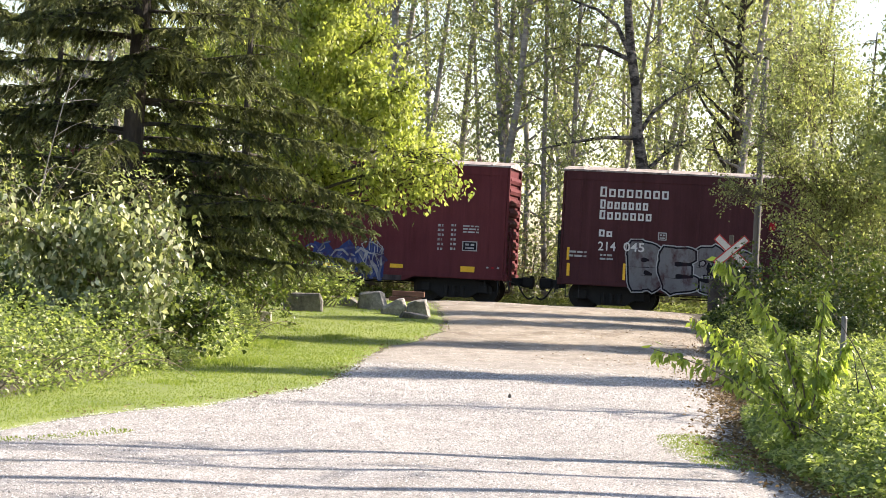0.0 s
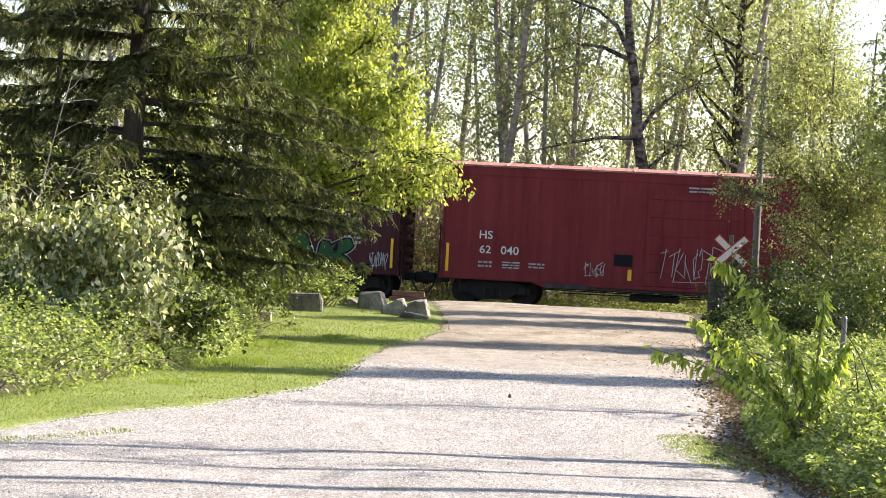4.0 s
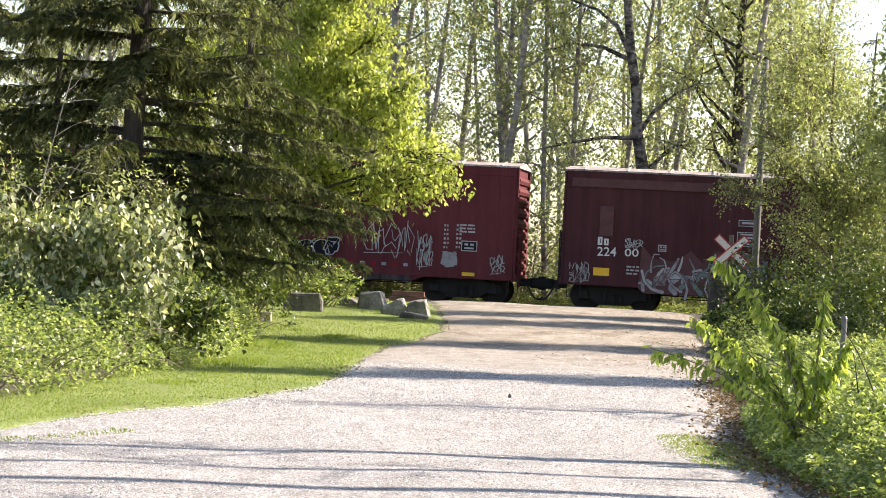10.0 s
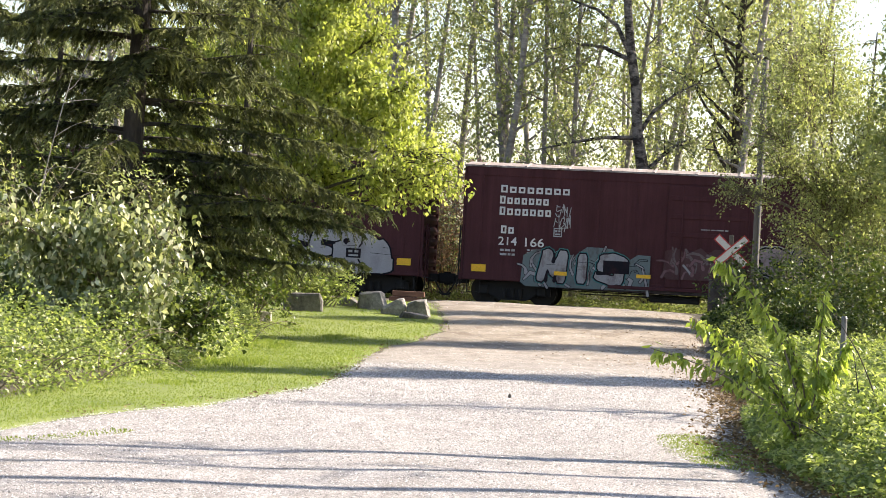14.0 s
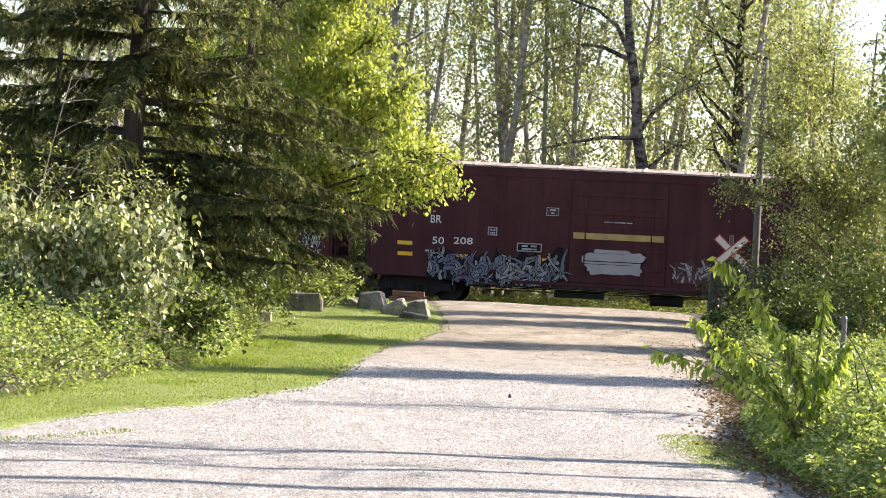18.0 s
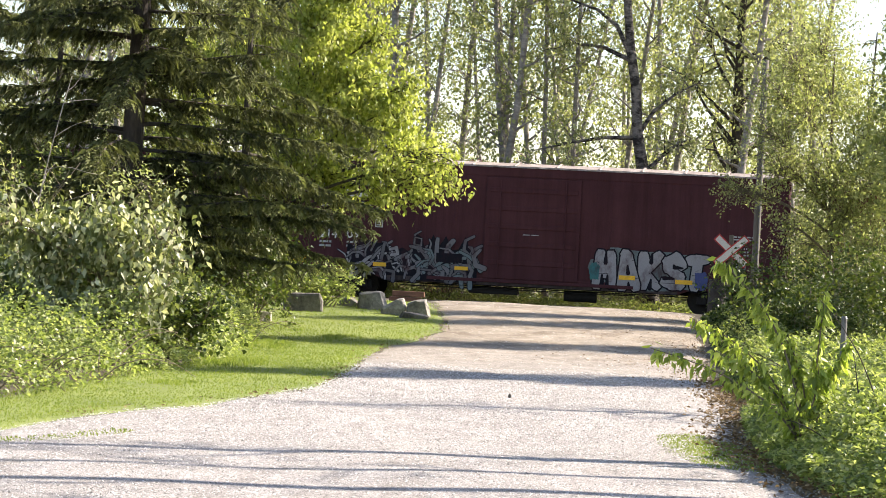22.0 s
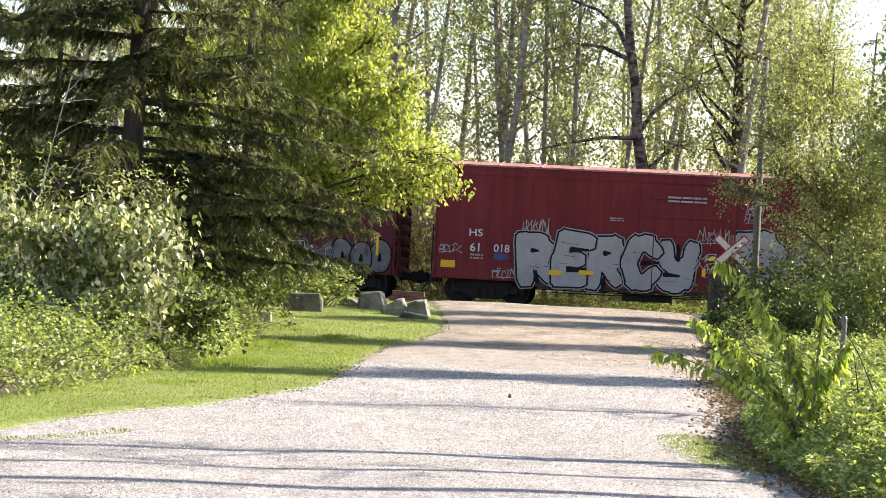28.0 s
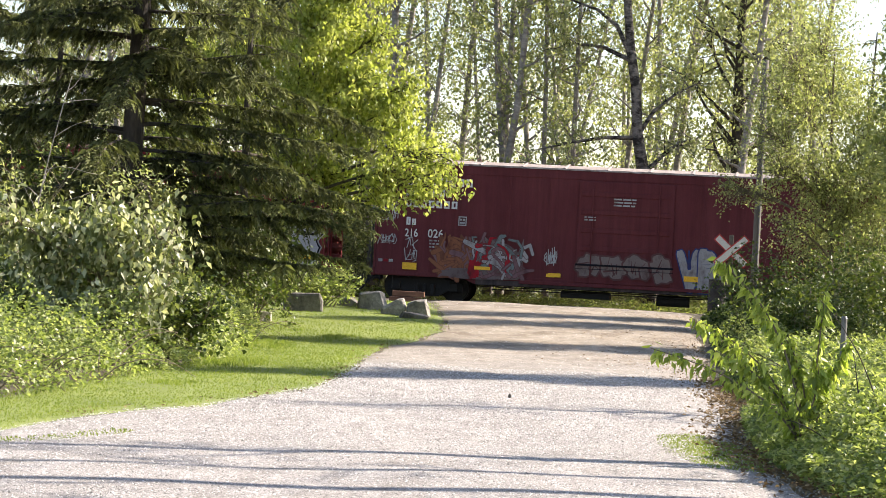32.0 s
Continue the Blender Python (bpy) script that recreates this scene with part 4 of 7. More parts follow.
def spray(car, x0, x1, z0, z1, material, seed):
    """An uneven patch of sprayed or faded paint."""
    rng = np.random.default_rng(seed)
    y = layer(car, x0, x1)
    cx, cz, w, h = (x0 + x1) / 2, (z0 + z1) / 2, (x1 - x0) / 2, (z1 - z0) / 2
    ph = rng.uniform(0, 6, 3)
    poly = []
    for k in range(44):
        a = 2 * math.pi * k / 44
        e = 0.9 + 0.07 * math.sin(5 * a + ph[0]) + 0.05 * math.sin(11 * a + ph[1])
        cc, ss = math.cos(a), math.sin(a)
        poly.append((cx + w * e * math.copysign(abs(cc) ** 0.5, cc), cz + h * e * math.copysign(abs(ss) ** 0.5, ss)))
    flat_part("paint_patch", [poly], y, material, car)


# ---------------------------------------------------------------- trees and shrubs
def broadleaf(rng, height, r0, base, reach, limbs, count, leaf, narrow=1.0, droop=0.5, spread=0.35, lean=(0, 0), seg=7, low=0.55, leafy=0.25, bias=0.0, group=12):
    """Trunk and crown of a leafy tree as two buffers. base: height of the lowest limb; reach: half the crown's width."""
    t, c = Buf(), Buf()
    trunk = sweep((0, 0, -0.15), (lean[0], lean[1], 1), height, 14, rng, 0.035, 0.25)
    trunk[:, 2] *= height / trunk[-1, 2]
    tube(t, trunk, np.linspace(r0, r0 * 0.12, 15) * np.array([1.35] + [1] * 14), seg)
    tips = []
    for k in range(limbs):
        s = base / height + (0.97 - base / height) * ((k + 0.5) / limbs) ** 0.9
        az = k * 2.399 + rng.uniform(-0.4, 0.4)
        p = along(trunk, [s])[0]
        rel = (s - base / height) / (1 - base / height)
        ln = reach * (low + (1 - low) * math.sin(math.pi * min(1, rel * 1.1 + 0.12))) * rng.uniform(0.7, 1.15) * (1 + bias * math.cos(az))
        up = rng.uniform(0.35, 0.95) / narrow
        pts = sweep(p, (math.cos(az), math.sin(az), up), ln, 6, rng, 0.12, 0.25)
        r = max(0.012, r0 * (1 - s) * 0.55)
        tube(t, pts, np.linspace(r, 0.006, 7), 5)
        tips.append((pts, ln))
        for q in range(3):
            j = along(pts, [rng.uniform(0.3, 0.9)])[0]
            w = rng.normal(0, 1, 3) + np.array([math.cos(az), math.sin(az), 0.3])
            tw = sweep(j, w, ln * rng.uniform(0.3, 0.55), 4, rng, 0.15, 0.1)
            tube(t, tw, np.linspace(max(0.007, r * 0.4), 0.004, 5), 4)
            tips.append((tw, ln * 0.5))
    total = sum(w for _, w in tips)
    for pts, w in tips:
        n = int(count * w / total)
        clump = along(pts, rng.uniform(leafy, 1, max(1, n // group)))
        clump = clump + rng.normal(0, spread, clump.shape) * np.array([1, 1, 0.8])
        at = np.repeat(clump, group, 0)
        at = at + rng.normal(0, spread * 0.42, at.shape)
        way = rng.normal(0, 1, at.shape) + np.array([0, 0, -droop * 1.6])
        leaves(c, rng, at, way, leaf, leaf * 0.72)
    return t, c


def lobed(rng, foot, top, lobes, count, leaf, r0, narrow=0.72, droop=0.6, twigs=14, flat=0.85, tuft=8, loose=0.2, near=0.4):
    """A tree whose crown is a set of leafy lobes (x, y, z, radius), each on its own limb. Built about its foot."""
    t, c = Buf(), Buf()
    foot, top = np.array(foot, float), np.array(top, float)
    s = np.linspace(0, 1, 11)[:, None]
    mid = foot * 0.5 + top * 0.5 + rng.normal(0, 0.15, 3) * np.array([1, 1, 0])
    trunk = foot * (1 - s) ** 2 + 2 * mid * s * (1 - s) + top * s ** 2 - foot
    tube(t, trunk, np.linspace(r0, r0 * 0.25, 11), 9)
    total = sum(q[3] ** 2.4 for q in lobes)
    for x, y, z, r in lobes:
        o = np.array([x, y, z]) - foot
        k = np.clip((o[2] * 0.78 - 0.3) / trunk[-1, 2], 0.12, 0.97)
        a = along(trunk, [k])[0]
        u = np.linspace(0, 1, 7)[:, None]
        b = (a + o) / 2 + np.array([0, 0, 0.12 * np.linalg.norm(o - a)]) + rng.normal(0, 0.06, 3)
        limb = a * (1 - u) ** 2 + 2 * b * u * (1 - u) + o * u ** 2
        tube(t, limb, np.linspace(r0 * 0.42 * (1 - k) + 0.012, 0.01, 7), 6)
        n = int(count * r ** 2.4 / total)
        per = max(1, n // twigs)
        for _ in range(twigs):
            d = rng.normal(0, 1, 3)
            e = o + d / np.linalg.norm(d) * r * rng.uniform(0.55, 1.08) * np.array([1, 1, flat])
            j = along(limb, [rng.uniform(0.6, 1)])[0]
            tw = sweep(j, e - j + 1e-3, np.linalg.norm(e - j), 5, rng, 0.10, -0.15)
            tube(t, tw, np.linspace(0.012, 0.003, 6), 4)
            g = max(1, per // tuft)
            cl = along(tw, rng.uniform(0.25, 1.05, g).clip(0, 1)) + rng.normal(0, r * loose, (g, 3))
            at = np.repeat(cl, tuft, 0) + rng.normal(0, 0.055 + leaf * near, (g * tuft, 3)) * np.array([1, 1, 1.25])
            at[:, 2] = np.maximum(at[:, 2], 0.03)
            leaves(c, rng, at, rng.normal(0, 1, at.shape) + np.array([0, 0, -droop * 1.5]), leaf, leaf * narrow)
    return t, c


def plant(name, t, c, bark, leaf, label, category, x, y, turn=0.0, group="", stem="trunk", crown="crown", sink=0.0):
    ob = holder(name, x, y, float(ground_z(x, y)) - sink, label, category, group, turn)
    w = link("woody_growth" if stem == "stems" else stem, t.mesh(stem, True), bark, ob)
    if stem == "stems":
        w["kind"] = "stuff"
    link(crown, c.mesh(crown), leaf, ob)
    return ob


def frond(buf, rng, o, d, length, droop, wide, teeth=14):
    """One flat hanging spray: a drooping axis with feathered side twigs, all in one piece."""
    q = np.linspace(0, 1, teeth + 1)
    d = d / np.linalg.norm(d)
    p = o + d * (length * (q - 0.22 * droop * q ** 2))[:, None] + rng.normal(0, 0.008, (teeth + 1, 3))
    p[:, 2] -= length * droop * 0.62 * q ** 1.7
    t = unit(np.gradient(p, axis=0))
    lat = unit(np.cross(t, np.array([0.0, 0.0, 1.0])) + rng.normal(0, 0.25, 3))
    half = wide * length * ((1 - q[:-1]) ** 0.75 * np.minimum(1, 0.45 + 2.2 * q[:-1]) + 0.12)
    v, f = [p], []
    i = np.arange(teeth)
    for k, sgn in enumerate((-1, 1)):
        w = half * rng.uniform(0.35, 1.35, teeth)
        way = lat[:-1] * sgn * rng.uniform(0.55, 1.0, (teeth, 1)) + t[:-1] * rng.uniform(0.3, 1.0, (teeth, 1))
        mid = p[:-1] + way * w[:, None] * 0.55 + t[:-1] * 0.012
        tip = p[:-1] + way * w[:, None] + rng.normal(0, 0.012, (teeth, 3))
        tip[:, 2] -= 0.55 * w * rng.uniform(0.4, 1.5, teeth)
        v += [mid, tip]
        a = teeth + 1 + k * 2 * teeth
        f += [np.stack([i, i + 1, a + i], 1), np.stack([i, a + i, a + teeth + i], 1)]
    buf.add(np.concatenate(v), np.concatenate(f))


def bough(t, c, rng, p, az, length, lift, r, gap, size, sag=-0.35):
    """A bough from p: a sagging limb with hanging sprays on both sides and short ones along its back."""
    out = np.array([math.cos(az), math.sin(az), 0.0])
    side = np.array([-out[1], out[0], 0.0])
    pts = sweep(p, out + np.array([0, 0, lift]), length, 9, rng, 0.045, sag)
    tube(t, pts, np.linspace(r, 0.006, 10), 5)
    n = max(3, int(length / gap))
    at = along(pts, np.clip(0.10 + 0.90 * (np.arange(n) + rng.uniform(0, 1, n)) / n, 0, 1))
    for k in range(n):
        q = (k + 0.5) / n
        ln = size * (0.50 * (1 - q) ** 0.6 + 0.50) * rng.uniform(0.4, 1.3) * (0.75 + 0.45 * math.sin(k * 0.55 + length * 9))
        w = side * (1 if k % 2 else -1) * rng.uniform(0.5, 1.0) + out * rng.uniform(0.35, 1.0) + np.array([0, 0, rng.uniform(-0.05, 0.25)])
        frond(c, rng, at[k], w, ln, rng.uniform(0.5, 1.3), rng.uniform(0.26, 0.42))
        if k % 2:
            w = out + side * rng.normal(0, 0.35) + np.array([0, 0, 0.12])
            frond(c, rng, at[k] + np.array([0, 0, 0.015]), w, ln * 0.62, rng.uniform(0.3, 0.9), 0.38, 10)
        if k % 3 == 0:
            frond(c, rng, at[k], side * rng.normal(0, 0.5) + out * 0.3 + np.array([0, 0, -0.7]), ln * 0.8, 0.6, 0.26, 10)


def conifer(rng, height, r0, reach, boughs, z0=0.9, full=99.0, size=0.62, gap=0.055, extra=(), bare=(0.0, 0.0)):
    """A hemlock-like tree: boughs with flat hanging sprays. Above the height full they are sparse. extra: boughs (height, azimuth, length)."""
    t, c = Buf(), Buf()
    trunk = sweep((0, 0, -0.2), (0, 0, 1), height, 12, rng, 0.010)
    tube(t, trunk, np.linspace(r0, 0.03, 13), 12)
    levels = []
    z = z0
    while z < height - 0.4:
        levels.append(z)
        z += (full - z0) / boughs if z < full else (height - full) / 16
    for k, z in enumerate(levels):
        s = z / height
        az = k * 2.399 + rng.uniform(-0.35, 0.35)
        ln = reach * (1 - s) ** 0.75 * rng.uniform(0.62, 1.10) * min(1.0, 0.62 + 0.3 * (z - z0)) + 0.3
        if bare[0] < z < bare[1] and math.sin(az) < -0.45:
            continue
        sparse = z >= full
        bough(t, c, rng, along(trunk, [s])[0], az, ln, rng.uniform(-0.22, 0.22), 0.045 * (1 - s) + 0.014, gap * (3 if sparse else 1), size * (1.5 if sparse else 1))
    for z, az, ln in extra:
        bough(t, c, rng, along(trunk, [z / height])[0], radians(az), ln, 0.05, 0.042, gap * 0.8, size, -0.22)
    return t, c


def shrub(rng, rx, ry, height, stems, count, leaf, arch=0.4, spread=0.13, thick=0.016, narrow=0.6, leafy=0.2):
    """Arching stems from a patch of ground, with leaves along them."""
    t, c = Buf(), Buf()
    per = max(1, count // stems)
    for k in range(stems):
        a, r = rng.uniform(0, 2 * np.pi), math.sqrt(rng.uniform(0, 1))
        x, y = rx * r * math.cos(a), ry * r * math.sin(a)
        h = height * rng.uniform(0.55, 1.1)
        way = (math.cos(a) * arch * r + rng.normal(0, 0.2), math.sin(a) * arch * r + rng.normal(0, 0.2), 1)
        pts = sweep((x, y, -0.05), way, h * 1.15, 8, rng, 0.09, -arch)
        tube(t, pts, np.linspace(thick, 0.003, 9), 4)
        sets = [pts]
        for _ in range(4):
            o = along(pts, [rng.uniform(0.3, 0.95)])[0]
            tw = sweep(o, rng.normal(0, 1, 3) + np.array([0, 0, 0.5]), h * rng.uniform(0.2, 0.4), 4, rng, 0.12, -0.3)
            tube(t, tw, np.linspace(thick * 0.45, 0.002, 5), 3)
            sets.append(tw)
        for q in sets:
            n = per // len(sets)
            cl = along(q, rng.uniform(leafy, 1, max(1, n // 7))) + rng.normal(0, spread, (max(1, n // 7), 3))
            at = np.repeat(cl, 7, 0) + rng.normal(0, spread * 0.4, (len(cl) * 7, 3))
            at[:, 2] = np.maximum(at[:, 2], 0.02)
            way = rng.normal(0, 1, at.shape) * np.array([1, 1, 0.6]) + np.array([0, 0, -0.3])
            leaves(c, rng, at, way, leaf, leaf * narrow)
    return t, c


def thicket(name, poly, count, leaf, height, material, label, seed, canes=60, rough=0.5, category="brambles"):
    """A low tangle: leaves over an uneven surface, with arching canes."""
    rng = np.random.default_rng(seed)
    t, c = Buf(), Buf()
    xy = scatter(rng, poly, count)
    ph = rng.uniform(0, 6, 6)
    p = np.array(poly)
    hump = 0.5 + 0.28 * np.sin(xy[:, 0] * 3.3 + ph[0] + np.sin(xy[:, 1])) * np.sin(xy[:, 1] * 1.7 + ph[1]) + 0.24 * np.sin(xy[:, 0] * 8.1 + ph[2]) * np.sin(xy[:, 1] * 5.3 + ph[3])
    near = np.full(len(xy), 9.0)
    for i in range(len(p)):
        a, b = p[i], p[(i + 1) % len(p)]
        u = np.clip(((xy - a) @ (b - a)) / ((b - a) @ (b - a)), 0, 1)
        near = np.minimum(near, np.linalg.norm(xy - a - u[:, None] * (b - a), axis=1))
    top = height * (1 - rough + rough * 1.6 * np.clip(hump, 0, 1)) * (0.35 + 0.65 * step(0, 0.5, near))
    z = top * (1 - rng.uniform(0, 1, len(xy)) ** 2.2 * 0.9) + 0.03
    at = np.column_stack([xy, z + ground_z(xy[:, 0], xy[:, 1])])
    way = rng.normal(0, 1, at.shape) * np.array([1, 1, 0.55])
    leaves(c, rng, at, way, leaf, leaf * 0.78)
    xy = scatter(rng, poly, canes)
    for x, y in xy:
        a = rng.uniform(0, 6.28)
        pts = sweep((x, y, float(ground_z(x, y))), (math.cos(a) * 0.6, math.sin(a) * 0.6, 1), height * rng.uniform(1.1, 2.0), 9, rng, 0.06, -1.6)
        pts[:, 2] = np.maximum(pts[:, 2], ground_z(pts[:, 0], pts[:, 1]) + 0.02)
        if np.any((pts[:, 0] > edge_x(ROAD_LEFT, pts[:, 1])) & (pts[:, 0] < edge_x(ROAD_RIGHT, pts[:, 1]))):
            continue
        tube(t, pts, np.linspace(0.008, 0.003, 10), 4)
    ob = new(name)
    tagged(ob, label, category, kind="stuff")
    link("woody_growth", t.mesh("canes", True), MAT["twig"], ob)
    link("foliage", c.mesh("foliage"), material, ob)
    return ob


def forest():
    """Tall young poplars beyond the track."""
    kinds = []
    for k in range(7):
        rng = np.random.default_rng(100 + k)
        h = rng.uniform(19, 25)
        t, c = broadleaf(rng, h, rng.uniform(0.10, 0.19), rng.uniform(2.0, 6.0), rng.uniform(1.3, 2.2), 32, 3300, 0.158, 1.3, 0.7, 0.44, (rng.normal(0, 0.03), rng.normal(0, 0.03)))
        kinds.append((t, c))
    rng = np.random.default_rng(77)
    first = {}
    spots = [(1.5, 87.4), (1.95, 88.0), (2.3, 87.2), (4.4, 88.2), (9.3, 86.4)]
    while len(spots) < 68:
        y = 87.0 + 40 * rng.uniform(0, 1) ** 1.2
        x = rng.uniform(-0.17, 0.140) * y
        y = y - 0.15 * x
        if any((x - a) ** 2 + ((y - b) * 0.6) ** 2 < 0.9 for a, b in spots):
            continue
        spots.append((x, y))
    for i, (x, y) in enumerate(spots):
        k = i % 7
        label = "tall slender young poplar with pale grey trunk and fresh leaves"
        if k not in first:
            first[k] = plant("poplar_tree", *kinds[k], MAT["bark_grey"], MAT["poplar_leaf"], label, "tree", x, y, rng.uniform(0, 360), "poplars beyond the track")
        else:
            copy_thing(first[k], pose(x, y, float(ground_z(x, y)), 0, 0, rng.uniform(0, 360)))
    plant("copper_shrub", *shrub(np.random.default_rng(160), 0.75, 0.5, 4.4, 34, 7500, 0.11, 0.3, 0.2), MAT["twig"], MAT["copper_leaf"], "tall shrub with withered copper leaves behind the track", "shrub", 0.2, 86.5, stem="stems", crown="foliage")
    plant("spruce_tree", *conifer(np.random.default_rng(161), 13.3, 0.2, 2.6, 30, 1.5, 12.8, 0.9, 0.14), MAT["bark_dark"], MAT["needles"], "distant dark spruce above the other trees", "tree", 19.5, 124.0, crown="foliage")
    for x, y, h, k in ((9.1, 91.0, 5.2, 162), (10.4, 93.5, 6.0, 163), (8.4, 96.0, 5.5, 164), (12.2, 92.0, 5.0, 165), (7.2, 92.5, 4.4, 166)):
        plant("understory_shrub", *shrub(np.random.default_rng(k), 0.9, 0.8, h, 26, 4200, 0.13, 0.35, 0.25, narrow=0.75), MAT["twig"], MAT["poplar_leaf"], "tall bright leafy shrub behind the crossing", "shrub", x, y, 0, "shrubs beneath the poplars", "stems", "foliage")
    # Added shrubs: their dark leaf colour stands in for the forest's deep shade.
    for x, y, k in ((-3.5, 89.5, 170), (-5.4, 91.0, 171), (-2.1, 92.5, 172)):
        plant("hazel_shrub", *shrub(np.random.default_rng(k), 1.0, 0.8, 4.6, 36, 5000, 0.13, 0.35, 0.22, narrow=0.75), MAT["twig"], MAT["shade_dark_leaf"], "tall dark hazel shrub in forest shade beyond the track", "shrub", x, y, 0, "dark shrubs beyond the track", "stems", "foliage")
    kinds = []
    for k in range(3):
        r2 = np.random.default_rng(150 + k)
        kinds.append(shrub(r2, 1.0, 0.8, 3.6, 18, 2300, 0.14, 0.5, 0.25, narrow=0.75))
    first = {}
    for i in range(42):
        y = 88.0 + 45 * rng.uniform(0, 1) ** 1.6
        x = rng.uniform(-0.15, 0.2) * y * 1.15
        y -= 0.15 * x
        k = i % 3
        if k not in first:
            first[k] = plant("understory_shrub", *kinds[k], MAT["twig"], MAT["poplar_leaf"], "bright leafy shrub beneath the poplars", "shrub", x, y, 0, "shrubs beneath the poplars", "stems", "foliage")
        else:
            copy_thing(first[k], pose(x, y, float(ground_z(x, y)), 0, 0, rng.uniform(0, 360)))


def undergrowth():
    u, v = (0.989, -0.148), (0.148, 0.989)
    at = lambda s, n: (0.22 + s * u[0] + n * v[0], 82.13 + s * u[1] + n * v[1])
    thicket("grassy_strip", [at(-12, 2.9), at(18, 2.9), at(18, 5.2), at(-12, 5.2)], 26000, 0.075, 0.36, MAT["bramble_leaf"], "low sunlit weeds along the far side of the track", 37, 10, 0.5, "weeds")
    thicket("undergrowth", [at(-16, 4.2), at(18, 4.2), at(18, 14), at(-16, 14)], 30000, 0.13, 1.15, MAT["poplar_leaf"], "bright sunlit undergrowth beyond the railway track", 35, 60, 0.6, "undergrowth")


def cottonwood():
    """The big dark trunk right behind the track."""
    rng = np.random.default_rng(8)
    x, y = 6.86, 86.0
    t, c = Buf(), Buf()
    line = [(0.05, -0.2), (0, 0.1), (-0.22, 2.7), (-0.52, 4.7), (-0.74, 5.8), (-0.86, 7.3), (-1.1, 8.6), (-1.28, 10.1), (-1.2, 12.5), (-1.4, 15), (-1.2, 18), (-1.3, 22)]
    rad = [0.42, 0.36, 0.29, 0.25, 0.225, 0.20, 0.185, 0.16, 0.16, 0.13, 0.09, 0.03]
    pts = np.array([(a, 0.05 * math.sin(b), b) for a, b in line])
    tube(t, pts, np.array(rad) * 0.82, 14)
    limbs = [[(-1.08, 8.2), (-2.0, 8.62), (-2.95, 8.7), (-3.6, 8.5)], [(-1.06, 8.3), (-1.58, 9.3), (-2.24, 9.8), (-2.9, 10.0), (-3.8, 10.3)], [(-0.72, 5.7), (-1.85, 5.64), (-2.95, 5.4), (-4.05, 5.1)],
             [(-0.44, 4.58), (0.11, 5.15), (0.64, 5.6), (1.1, 5.8)], [(-0.74, 5.76), (-0.24, 6.6), (0.46, 7.2), (1.2, 7.6)], [(-1.25, 10.4), (-0.3, 11.8), (0.6, 12.6)], [(-1.3, 13), (-2.4, 14.2), (-3.2, 14.8)], [(-1.3, 15), (-0.2, 16.4), (0.9, 17)], [(-1.3, 17), (-2.3, 18.4), (-2.9, 19)]]
    for k, lm in enumerate(limbs):
        a = np.array([(p, (0.5 - (k % 3) * 0.5) * i * 0.5, q) for i, (p, q) in enumerate(lm)])
        n = len(a)
        tube(t, a, np.linspace(0.085, 0.02, n), 7)
        for _ in range(9):
            o = along(a, [rng.uniform(0.35, 1)])[0]
            tw = sweep(o, rng.normal(0, 1, 3) + np.array([0, 0, 0.3]), rng.uniform(0.6, 1.5), 5, rng, 0.14, -0.1)
            tube(t, tw, np.linspace(0.018, 0.004, 6), 4)
            cl = np.repeat(along(tw, rng.uniform(0.2, 1, 9)), 8, 0)
            cl = cl + rng.normal(0, 0.16, cl.shape)
            leaves(c, rng, cl, rng.normal(0, 1, cl.shape) + np.array([0, 0, -0.9]), 0.12, 0.085)
    plant("cottonwood_tree", t, c, MAT["bark_cottonwood"], MAT["poplar_leaf"], "old cottonwood with dark furrowed leaning trunk beside the track", "tree", x, y)


